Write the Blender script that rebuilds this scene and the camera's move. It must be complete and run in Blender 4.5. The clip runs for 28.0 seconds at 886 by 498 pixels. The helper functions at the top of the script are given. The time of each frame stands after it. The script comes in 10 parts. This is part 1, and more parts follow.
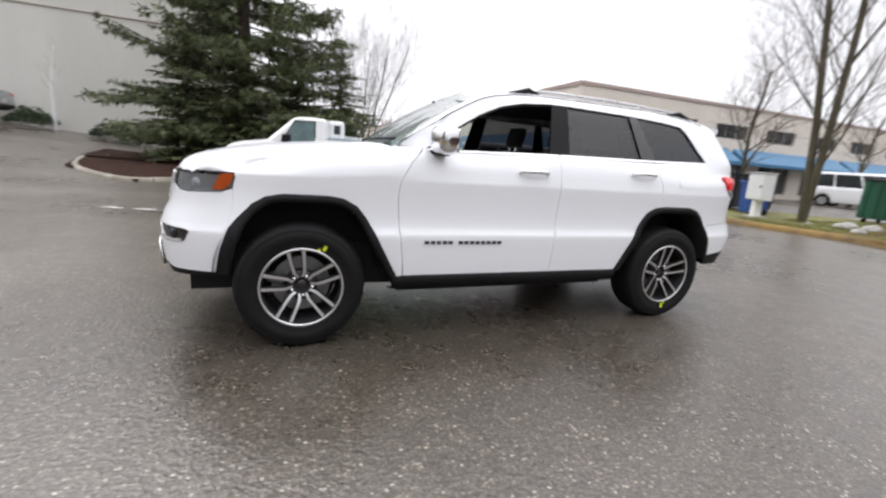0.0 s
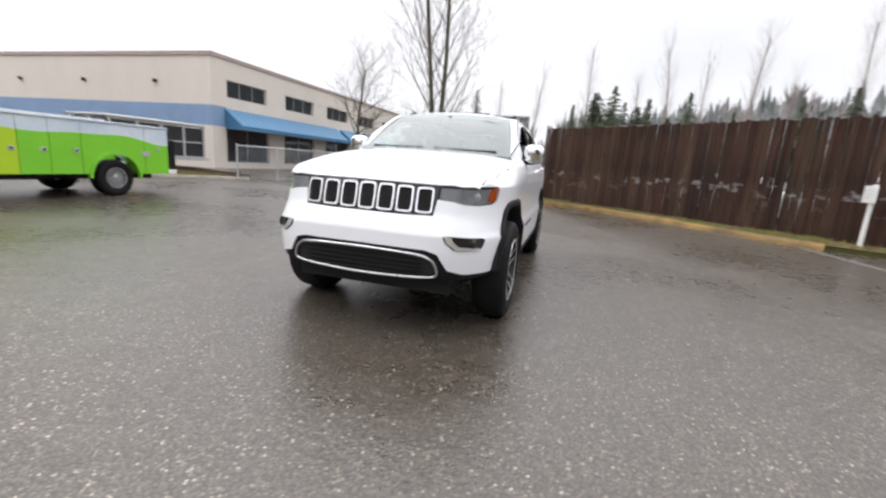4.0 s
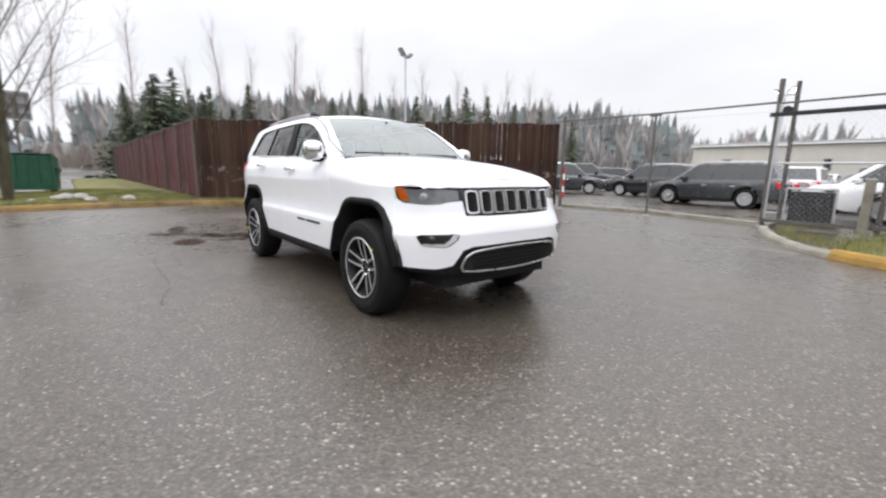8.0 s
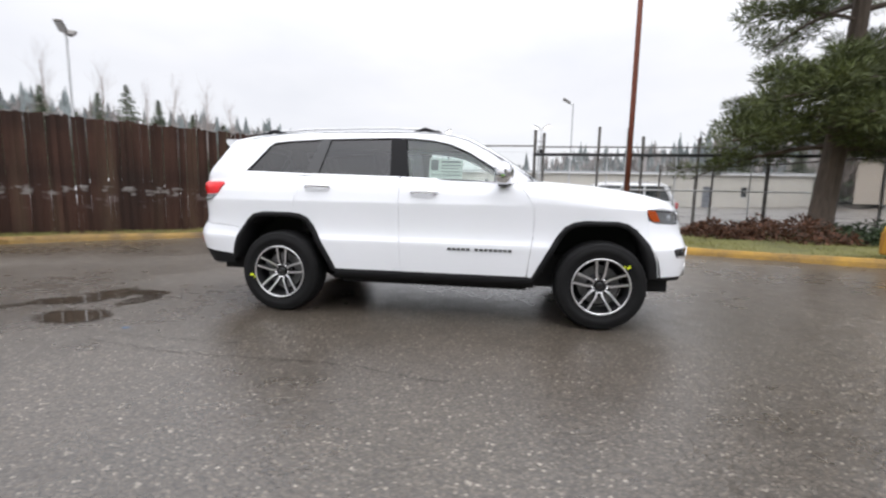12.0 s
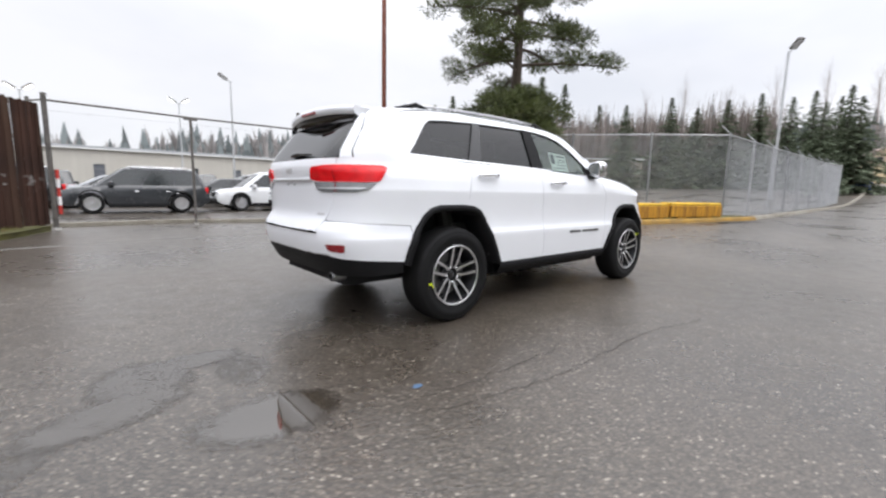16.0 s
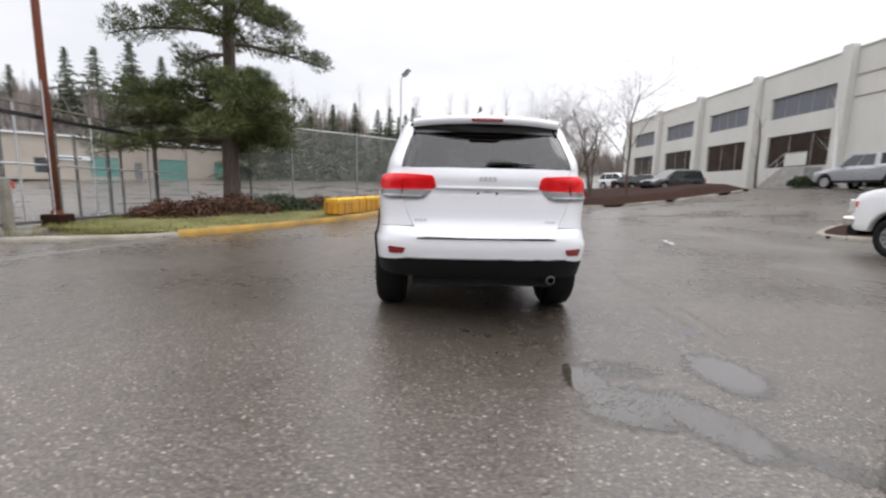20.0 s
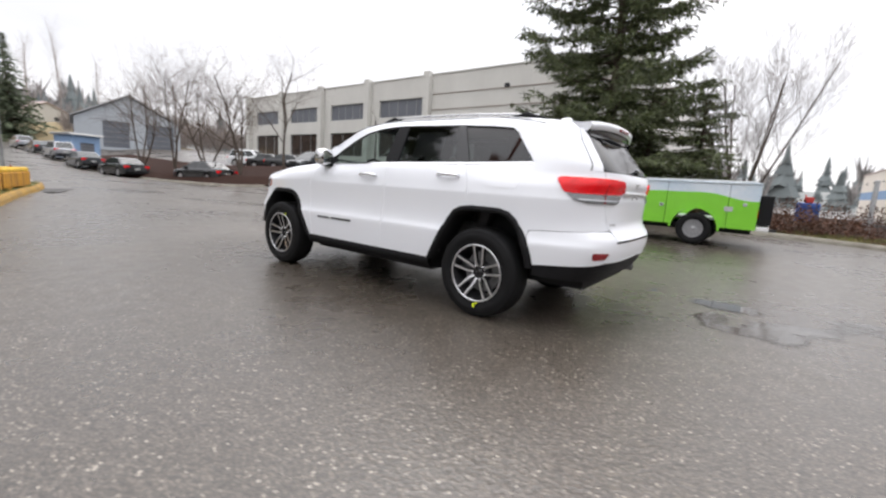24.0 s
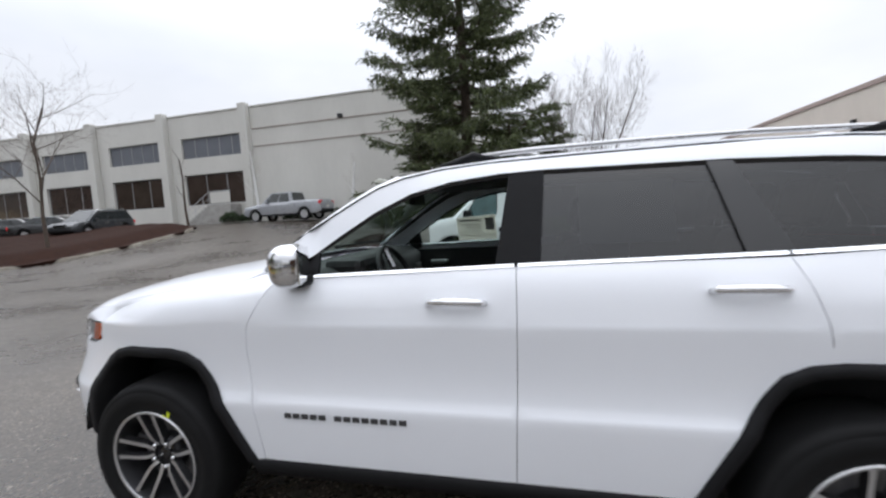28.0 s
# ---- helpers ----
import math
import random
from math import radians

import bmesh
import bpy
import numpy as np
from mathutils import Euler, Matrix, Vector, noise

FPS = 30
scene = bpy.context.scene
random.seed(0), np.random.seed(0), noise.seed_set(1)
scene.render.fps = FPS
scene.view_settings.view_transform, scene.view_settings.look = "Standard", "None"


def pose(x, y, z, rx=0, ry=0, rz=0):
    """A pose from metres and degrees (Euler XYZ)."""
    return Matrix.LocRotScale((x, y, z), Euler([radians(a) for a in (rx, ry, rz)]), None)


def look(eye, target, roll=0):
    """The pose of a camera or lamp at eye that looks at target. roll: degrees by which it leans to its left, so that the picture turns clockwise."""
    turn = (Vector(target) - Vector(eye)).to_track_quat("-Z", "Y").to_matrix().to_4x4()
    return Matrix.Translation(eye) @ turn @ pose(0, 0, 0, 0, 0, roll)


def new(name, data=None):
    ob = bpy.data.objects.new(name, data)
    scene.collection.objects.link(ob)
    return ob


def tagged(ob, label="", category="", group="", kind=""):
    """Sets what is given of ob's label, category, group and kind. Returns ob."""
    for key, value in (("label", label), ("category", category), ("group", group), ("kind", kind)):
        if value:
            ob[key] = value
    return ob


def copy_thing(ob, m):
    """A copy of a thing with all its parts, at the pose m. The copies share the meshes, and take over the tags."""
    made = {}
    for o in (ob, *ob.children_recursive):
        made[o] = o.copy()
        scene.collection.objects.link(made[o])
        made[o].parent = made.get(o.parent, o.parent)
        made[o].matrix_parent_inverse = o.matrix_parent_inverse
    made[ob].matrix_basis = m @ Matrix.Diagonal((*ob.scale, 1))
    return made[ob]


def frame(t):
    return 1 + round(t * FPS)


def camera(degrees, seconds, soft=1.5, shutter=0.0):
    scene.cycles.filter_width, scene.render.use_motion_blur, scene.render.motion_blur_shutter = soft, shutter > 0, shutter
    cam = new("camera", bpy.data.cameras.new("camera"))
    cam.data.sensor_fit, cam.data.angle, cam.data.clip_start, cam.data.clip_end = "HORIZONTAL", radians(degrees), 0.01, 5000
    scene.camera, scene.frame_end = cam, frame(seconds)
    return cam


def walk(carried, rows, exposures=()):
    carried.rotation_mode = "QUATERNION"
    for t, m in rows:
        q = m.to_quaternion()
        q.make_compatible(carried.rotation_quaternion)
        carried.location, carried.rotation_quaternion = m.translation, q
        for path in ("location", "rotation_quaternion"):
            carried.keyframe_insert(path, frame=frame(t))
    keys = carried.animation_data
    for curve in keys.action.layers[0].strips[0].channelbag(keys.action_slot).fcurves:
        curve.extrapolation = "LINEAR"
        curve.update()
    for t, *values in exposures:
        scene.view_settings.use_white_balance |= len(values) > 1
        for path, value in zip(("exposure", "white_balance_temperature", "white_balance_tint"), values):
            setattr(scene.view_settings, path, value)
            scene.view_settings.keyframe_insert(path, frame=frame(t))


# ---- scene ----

cam = camera(92.9, 28.0, soft=2.3, shutter=0.5)
PATH = [
    (0, (1.562, 3.461, 1.203), (0.852, 1.638, 0.785), 4.2),
    (0.5, (2.032, 3.398, 1.199), (1.068, 1.676, 0.876), 5.0),
    (1, (2.51, 3.286, 1.148), (1.35, 1.677, 0.897), 4.1),
    (1.5, (2.99, 3.066, 1.172), (1.734, 1.539, 0.87), 6.6),
    (2, (3.479, 2.829, 1.201), (2.084, 1.424, 0.917), 6.2),
    (2.5, (3.808, 2.389, 1.197), (2.323, 1.078, 0.92), 3.1),
    (3, (4.269, 2.134, 1.238), (2.611, 1.028, 1.07), -0.9),
    (3.5, (4.558, 1.733, 1.175), (2.759, 0.911, 0.884), 1.3),
    (5.5, (5.098, -0.097, 1.209), (3.143, 0.034, 0.809), 2.2),
    (6, (5.092, -0.607, 1.18), (3.171, -0.199, 0.802), 0.8),
    (6.5, (5.056, -1.121, 1.181), (3.203, -0.446, 0.85), 2.1),
    (7, (4.941, -1.609, 1.144), (3.168, -0.763, 0.77), 1.7),
    (7.5, (4.747, -2.063, 1.17), (3.073, -1.025, 0.822), 1.1),
    (8, (4.421, -2.481, 1.152), (2.899, -1.236, 0.791), 1.0),
    (8.5, (4.07, -2.876, 1.163), (2.66, -1.502, 0.814), 2.0),
    (9, (3.692, -3.273, 1.167), (2.436, -1.751, 0.842), 0.1),
    (9.5, (3.249, -3.62, 1.147), (2.118, -2.004, 0.818), -0.0),
    (10, (2.773, -3.927, 1.146), (1.842, -2.177, 0.886), -0.8),
    (10.5, (2.247, -4.133, 1.12), (1.39, -2.348, 0.835), -0.9),
    (11, (1.721, -4.346, 1.124), (1.043, -2.479, 0.895), 0.2),
    (11.5, (1.182, -4.482, 1.099), (0.721, -2.551, 0.86), -1.0),
    (12, (0.623, -4.572, 1.116), (0.342, -2.607, 0.871), 1.2),
    (12.5, (0.034, -4.593, 1.117), (0.003, -2.614, 0.83), -0.5),
    (13, (-0.529, -4.532, 1.112), (-0.319, -2.558, 0.868), 1.0),
    (13.5, (-1.089, -4.452, 1.116), (-0.6, -2.526, 0.894), 1.6),
    (15.5, (-3.253, -3.645, 1.09), (-2.088, -2.032, 0.885), 0.4),
    (16, (-3.725, -3.355, 1.057), (-2.426, -1.858, 0.783), 1.2),
    (16.5, (-4.187, -3.072, 1.068), (-2.721, -1.727, 0.867), -1.3),
    (17, (-4.549, -2.708, 1.056), (-2.959, -1.537, 0.738), -2.2),
    (17.5, (-4.865, -2.285, 1.071), (-3.145, -1.3, 0.806), -2.5),
    (18, (-5.138, -1.814, 1.08), (-3.316, -1.035, 0.808), -2.2),
    (18.5, (-5.336, -1.294, 1.087), (-3.463, -0.663, 0.783), 1.0),
    (19, (-5.479, -0.724, 1.083), (-3.552, -0.31, 0.743), 1.2),
    (19.5, (-5.521, -0.159, 1.098), (-3.562, 0.071, 0.765), 0.5),
    (20, (-5.584, 0.394, 1.108), (-3.604, 0.349, 0.827), 1.2),
    (20.5, (-5.529, 0.948, 1.098), (-3.564, 0.755, 0.781), 0.1),
    (21, (-5.411, 1.469, 1.09), (-3.492, 1.024, 0.743), -0.7),
    (21.5, (-5.19, 1.974, 1.075), (-3.33, 1.338, 0.704), -0.5),
    (22, (-4.967, 2.452, 1.082), (-3.206, 1.544, 0.811), 1.1),
    (22.5, (-4.639, 2.863, 1.062), (-3.023, 1.721, 0.774), 1.8),
    (24.5, (-2.814, 4.068, 1.137), (-1.738, 2.407, 0.845), 2.5),
    (25, (-2.303, 4.156, 1.151), (-1.344, 2.419, 0.901), 0.2),
    (25.5, (-1.838, 4.133, 1.195), (-1.095, 2.283, 1.032), -2.3),
    (26, (-1.415, 3.922, 1.18), (-0.824, 2.021, 0.995), -2.8),
    (26.5, (-1.036, 3.612, 1.255), (-0.418, 1.729, 0.984), -2.6),
    (27, (-0.723, 3.303, 1.364), (-0.191, 1.398, 1.07), -5.9),
    (27.5, (-0.552, 2.901, 1.455), (-0.063, 0.964, 1.348), -4.3),
    (28, (-0.442, 2.456, 1.503), (0.044, 0.524, 1.33), -3.4),
]
walk(cam, [(t, look(eye, target, roll)) for t, eye, target, roll in PATH],
     exposures=[(0, 0.32, 6500, 12.5), (5.5, 0.33, 6480, 12), (11, 0.28, 6400, 12), (17, 0.27, 6370, 12), (22, 0.31, 6530, 12.5), (25.5, 0.27, 6490, 12.5), (27, 0.18, 6420, 12), (27.5, 0.08, 6360, 12), (28, -0.02, 6200, 11)])

# ---- world and light: a bright, wet, overcast day ----
world = bpy.data.worlds.new("world")
scene.world = world
world.use_nodes = True
wn, wl = world.node_tree.nodes, world.node_tree.links
wn.clear()
w_out, w_bg = wn.new("ShaderNodeOutputWorld"), wn.new("ShaderNodeBackground")
w_sky = wn.new("ShaderNodeTexSky")
w_sky.sky_type, w_sky.sun_disc = "NISHITA", False
w_sky.sun_elevation, w_sky.sun_rotation = radians(38), radians(200)
w_co, w_sep = wn.new("ShaderNodeTexCoord"), wn.new("ShaderNodeSeparateXYZ")
w_map = wn.new("ShaderNodeMapping")
w_map.inputs["Scale"].default_value = (1.0, 1.0, 2.6)
w_noise = wn.new("ShaderNodeTexNoise")
w_noise.inputs["Scale"].default_value, w_noise.inputs["Detail"].default_value = 1.6, 5
w_ramp = wn.new("ShaderNodeValToRGB")
w_ramp.color_ramp.elements[0].position, w_ramp.color_ramp.elements[0].color = 0.32, (0.80, 0.82, 0.86, 1)
w_ramp.color_ramp.elements[1].position, w_ramp.color_ramp.elements[1].color = 0.68, (1.0, 1.0, 1.01, 1)
w_up = wn.new("ShaderNodeMapRange")
w_up.interpolation_type = "SMOOTHSTEP"
w_up.inputs["From Min"].default_value, w_up.inputs["From Max"].default_value = 0.22, 0.9
w_up.inputs["To Min"].default_value, w_up.inputs["To Max"].default_value = 1.0, 2.7
w_mul = wn.new("ShaderNodeVectorMath")
w_mul.operation = "SCALE"
w_gain = wn.new("ShaderNodeVectorMath")
w_gain.operation = "SCALE"
w_gain.inputs["Scale"].default_value = 0.1
w_mix = wn.new("ShaderNodeMix")
w_mix.data_type = "RGBA"
w_mix.inputs["Factor"].default_value = 0.93
wl.new(w_co.outputs["Generated"], w_sep.inputs[0])
wl.new(w_co.outputs["Generated"], w_map.inputs[0])
wl.new(w_map.outputs[0], w_noise.inputs["Vector"])
wl.new(w_noise.outputs["Fac"], w_ramp.inputs[0])
wl.new(w_sep.outputs["Z"], w_up.inputs["Value"])
wl.new(w_ramp.outputs[0], w_mul.inputs[0])
w_side, w_both = wn.new("ShaderNodeMapRange"), wn.new("ShaderNodeMath")
w_side.inputs["From Min"].default_value, w_side.inputs["From Max"].default_value = -0.8, 0.9
w_side.inputs["To Min"].default_value, w_side.inputs["To Max"].default_value = 1.06, 0.84
w_both.operation = "MULTIPLY"
wl.new(w_sep.outputs["Y"], w_side.inputs["Value"])
wl.new(w_up.outputs[0], w_both.inputs[0])
wl.new(w_side.outputs[0], w_both.inputs[1])
wl.new(w_both.outputs[0], w_mul.inputs["Scale"])
wl.new(w_sky.outputs[0], w_gain.inputs[0])
wl.new(w_gain.outputs[0], w_mix.inputs["A"])
wl.new(w_mul.outputs[0], w_mix.inputs["B"])
wl.new(w_mix.outputs["Result"], w_bg.inputs["Color"])
w_bg.inputs["Strength"].default_value = 1.0
wl.new(w_bg.outputs[0], w_out.inputs[0])

sun = new("sun", bpy.data.lights.new("sun", "SUN"))
sun.data.energy, sun.data.angle, sun.data.color = 0.6, radians(35), (1.0, 0.97, 0.93)
sun.matrix_world = look((10, -20, 30), (0, 0, 0))


# ---- materials ----
def mat(name, colour, rough=0.6, metal=0.0, var=0.12, scale=8.0, bump=0.0, bump_scale=60.0, spec=0.5, coat=0.0, colour2=None, stretch=(1, 1, 1), rvar=0.1, island=0.0, rand=0.0):
    """A surface with a base colour varied at two scales, its own roughness map and fine relief."""
    m = bpy.data.materials.new(name)
    m.use_nodes = True
    n, l = m.node_tree.nodes, m.node_tree.links
    b = n["Principled BSDF"]
    co, mp = n.new("ShaderNodeTexCoord"), n.new("ShaderNodeMapping")
    mp.inputs["Scale"].default_value = stretch
    l.new(co.outputs["Object"], mp.inputs[0])
    big, fine = n.new("ShaderNodeTexNoise"), n.new("ShaderNodeTexNoise")
    big.inputs["Scale"].default_value, big.inputs["Detail"].default_value = scale, 6
    fine.inputs["Scale"].default_value, fine.inputs["Detail"].default_value = scale * 9, 3
    l.new(mp.outputs[0], big.inputs["Vector"])
    l.new(mp.outputs[0], fine.inputs["Vector"])
    add = n.new("ShaderNodeMath")
    add.operation = "MULTIPLY_ADD"
    add.inputs[1].default_value = 0.35
    l.new(fine.outputs["Fac"], add.inputs[0])
    l.new(big.outputs["Fac"], add.inputs[2])
    ramp = n.new("ShaderNodeValToRGB")
    c2 = colour2 or tuple(min(1, v * (1 + var)) for v in colour)
    c1 = colour if colour2 else tuple(v * (1 - var) for v in colour)
    ramp.color_ramp.elements[0].position, ramp.color_ramp.elements[0].color = 0.42, (*c1, 1)
    ramp.color_ramp.elements[1].position, ramp.color_ramp.elements[1].color = 0.92, (*c2, 1)
    l.new(add.outputs[0], ramp.inputs[0])
    colour_out = ramp.outputs[0]
    if island or rand:
        src = n.new("ShaderNodeNewGeometry").outputs["Random Per Island"] if island else n.new("ShaderNodeObjectInfo").outputs["Random"]
        k = island or rand
        rng = n.new("ShaderNodeMapRange")
        rng.inputs["To Min"].default_value, rng.inputs["To Max"].default_value = 1 - k, 1 + k
        l.new(src, rng.inputs["Value"])
        sc = n.new("ShaderNodeVectorMath")
        sc.operation = "SCALE"
        l.new(colour_out, sc.inputs[0])
        l.new(rng.outputs[0], sc.inputs["Scale"])
        colour_out = sc.outputs[0]
    l.new(colour_out, b.inputs["Base Color"])
    rr = n.new("ShaderNodeMapRange")
    rr.inputs["To Min"].default_value, rr.inputs["To Max"].default_value = max(0.02, rough - rvar), min(1, rough + rvar)
    l.new(big.outputs["Fac"], rr.inputs["Value"])
    l.new(rr.outputs[0], b.inputs["Roughness"])
    b.inputs["Metallic"].default_value = metal
    b.inputs["Specular IOR Level"].default_value = spec
    b.inputs["Coat Weight"].default_value = coat
    b.inputs["Coat Roughness"].default_value = 0.04
    if bump:
        bn, bp = n.new("ShaderNodeTexNoise"), n.new("ShaderNodeBump")
        bn.inputs["Scale"].default_value, bn.inputs["Detail"].default_value = bump_scale, 4
        l.new(mp.outputs[0], bn.inputs["Vector"])
        bp.inputs["Strength"].default_value, bp.inputs["Distance"].default_value = bump, 0.01
        l.new(bn.outputs["Fac"], bp.inputs["Height"])
        l.new(bp.outputs[0], b.inputs["Normal"])
    return m


def glass(name, tint, rough=0.02, clear=0.75, ior=1.6, sky_veil=0.0):
    """Automotive and window glass: part clear through, part mirror, by its Fresnel gloss."""
    m = bpy.data.materials.new(name)
    m.use_nodes = True
    n, l = m.node_tree.nodes, m.node_tree.links
    n.remove(n["Principled BSDF"])
    tr, gl, mx, fr = n.new("ShaderNodeBsdfTransparent"), n.new("ShaderNodeBsdfGlossy"), n.new("ShaderNodeMixShader"), n.new("ShaderNodeMapRange")
    lw, pw = n.new("ShaderNodeLayerWeight"), n.new("ShaderNodeMath")
    tr.inputs["Color"].default_value = (*[v * clear for v in tint], 1)
    gl.inputs["Roughness"].default_value = rough
    lw.inputs["Blend"].default_value = 0.5
    pw.operation = "POWER"
    pw.inputs[1].default_value = 4.5
    l.new(lw.outputs["Facing"], pw.inputs[0])
    l.new(pw.outputs[0], fr.inputs["Value"])
    fr.inputs["To Min"].default_value = ((ior - 1) / (ior + 1)) ** 2
    l.new(fr.outputs[0], mx.inputs[0])
    if sky_veil:
        # pale diffuse layer standing in for the sky mirrored in the pane
        di, hz = n.new("ShaderNodeBsdfDiffuse"), n.new("ShaderNodeMixShader")
        di.inputs["Color"].default_value = (0.62, 0.72, 0.70, 1)
        nz, rp = n.new("ShaderNodeTexNoise"), n.new("ShaderNodeMapRange")
        nz.inputs["Scale"].default_value, nz.inputs["Detail"].default_value = 3.0, 5
        rp.inputs["To Min"].default_value, rp.inputs["To Max"].default_value = sky_veil * 0.6, sky_veil * 1.4
        l.new(nz.outputs["Fac"], rp.inputs["Value"])
        l.new(rp.outputs[0], hz.inputs[0])
        l.new(tr.outputs[0], hz.inputs[1])
        l.new(di.outputs[0], hz.inputs[2])
        l.new(hz.outputs[0], mx.inputs[1])
    else:
        l.new(tr.outputs[0], mx.inputs[1])
    l.new(gl.outputs[0], mx.inputs[2])
    l.new(mx.outputs[0], n["Material Output"].inputs["Surface"])
    return m


def asphalt_material():
    m = bpy.data.materials.new("wet_asphalt")
    m.use_nodes = True
    n, l = m.node_tree.nodes, m.node_tree.links
    b = n["Principled BSDF"]
    co = n.new("ShaderNodeTexCoord")
    vor = n.new("ShaderNodeTexVoronoi")
    vor.inputs["Scale"].default_value = 75
    vor2 = n.new("ShaderNodeTexVoronoi")
    vor2.inputs["Scale"].default_value = 38
    big, mid = n.new("ShaderNodeTexNoise"), n.new("ShaderNodeTexNoise")
    big.inputs["Scale"].default_value, big.inputs["Detail"].default_value = 0.35, 6
    mid.inputs["Scale"].default_value, mid.inputs["Detail"].default_value = 5.0, 6
    for t in (vor, vor2, big, mid):
        l.new(co.outputs["Object"], t.inputs["Vector"])
    # stones: each cell its own tone, few of them pale
    tone = n.new("ShaderNodeSeparateColor")
    l.new(vor.outputs["Color"], tone.inputs[0])
    stone = n.new("ShaderNodeValToRGB")
    e = stone.color_ramp.elements
    e[0].position, e[0].color = 0.0, (0.056, 0.046, 0.036, 1)
    e[1].position, e[1].color = 1.0, (0.32, 0.285, 0.235, 1)
    for p, c in ((0.55, (0.080, 0.067, 0.053, 1)), (0.90, (0.110, 0.091, 0.072, 1)), (0.965, (0.175, 0.148, 0.118, 1))):
        k = e.new(p)
        k.color = c
    l.new(tone.outputs[0], stone.inputs[0])
    gap = n.new("ShaderNodeMapRange")
    gap.inputs["From Min"].default_value, gap.inputs["From Max"].default_value = 0.25, 0.75
    gap.inputs["To Min"].default_value, gap.inputs["To Max"].default_value = 1.0, 0.45
    l.new(vor.outputs["Distance"], gap.inputs["Value"])
    patch = n.new("ShaderNodeMapRange")
    patch.inputs["From Min"].default_value, patch.inputs["From Max"].default_value = 0.3, 0.7
    patch.inputs["To Min"].default_value, patch.inputs["To Max"].default_value = 0.94, 1.40
    l.new(big.outputs["Fac"], patch.inputs["Value"])
    k1 = n.new("ShaderNodeMath")
    k1.operation = "MULTIPLY"
    l.new(gap.outputs[0], k1.inputs[0])
    l.new(patch.outputs[0], k1.inputs[1])
    sc = n.new("ShaderNodeVectorMath")
    sc.operation = "SCALE"
    l.new(stone.outputs[0], sc.inputs[0])
    l.new(k1.outputs[0], sc.inputs["Scale"])
    l.new(sc.outputs[0], b.inputs["Base Color"])
    wet = n.new("ShaderNodeMath")
    wet.operation = "MULTIPLY_ADD"
    wet.inputs[1].default_value = 0.5
    l.new(mid.outputs["Fac"], wet.inputs[0])
    l.new(big.outputs["Fac"], wet.inputs[2])
    rr = n.new("ShaderNodeMapRange")
    rr.inputs["From Min"].default_value, rr.inputs["From Max"].default_value = 0.5, 1.0
    rr.inputs["To Min"].default_value, rr.inputs["To Max"].default_value = 0.19, 0.44
    l.new(wet.outputs[0], rr.inputs["Value"])
    l.new(rr.outputs[0], b.inputs["Roughness"])
    b.inputs["Specular IOR Level"].default_value = 0.76
    bp, bp2 = n.new("ShaderNodeBump"), n.new("ShaderNodeBump")
    bp.invert = True
    bp.inputs["Strength"].default_value, bp.inputs["Distance"].default_value = 0.20, 0.004
    bp2.inputs["Strength"].default_value, bp2.inputs["Distance"].default_value = 0.3, 0.006
    l.new(vor.outputs["Distance"], bp.inputs["Height"])
    l.new(vor2.outputs["Distance"], bp2.inputs["Height"])
    l.new(bp.outputs[0], bp2.inputs["Normal"])
    l.new(bp2.outputs[0], b.inputs["Normal"])
    return m


M_ASPHALT = asphalt_material()
M_PAINT = mat("white_car_paint", (0.85, 0.865, 0.90), 0.30, var=0.01, scale=1.0, spec=0.5, coat=0.6, rvar=0.03)
M_CLAD = mat("black_plastic_cladding", (0.010, 0.010, 0.011), 0.6, spec=0.18, var=0.2, scale=20, bump=0.15, bump_scale=900)
M_GLOSSBLACK = mat("gloss_black_trim", (0.012, 0.012, 0.013), 0.18, var=0.1, coat=0.4)
M_CHROME = mat("chrome", (0.82, 0.82, 0.83), 0.08, 1.0, var=0.03, rvar=0.04)
M_BRIGHT = mat("bright_trim", (0.88, 0.88, 0.89), 0.24, 0.75, var=0.04, rvar=0.04, coat=0.4)
M_LAMPSILVER = mat("silver_lamp_edge", (0.80, 0.80, 0.81), 0.2, 0.6, var=0.05, coat=0.5)
M_LETTER = mat("dark_grey_lettering", (0.05, 0.05, 0.052), 0.4)
M_DISC = mat("brake_steel", (0.22, 0.22, 0.225), 0.4, 0.8, var=0.2, scale=20)
M_SATIN = mat("satin_silver", (0.55, 0.55, 0.56), 0.28, 1.0, var=0.05, rvar=0.05)
M_ALLOY = mat("machined_alloy", (0.72, 0.72, 0.73), 0.3, 0.9, var=0.06, scale=20, rvar=0.06)
M_ALLOY_DARK = mat("dark_grey_alloy", (0.035, 0.035, 0.038), 0.42, 0.4, var=0.1, scale=20)
M_RUBBER = mat("tyre_rubber", (0.011, 0.011, 0.0115), 0.62, spec=0.15, var=0.2, scale=12, bump=0.12, bump_scale=220)
M_DARK = mat("dark_underbody", (0.012, 0.012, 0.013), 0.85, var=0.3, scale=6)
M_TINT = glass("privacy_glass", (0.12, 0.13, 0.14), clear=0.75, ior=1.75)
M_CLEAR = glass("clear_glass", (0.80, 0.92, 0.87), clear=0.92, ior=1.65, sky_veil=0.07)
M_SHIELD = glass("windscreen_glass", (0.70, 0.84, 0.80), clear=0.85, ior=2.2, sky_veil=0.20)
M_LENS = glass("lamp_lens", (0.9, 0.91, 0.92), clear=0.97, ior=1.35)
M_RED = mat("red_lamp_plastic", (0.70, 0.008, 0.012), 0.22, var=0.2, scale=14, coat=0.1, spec=0.35)
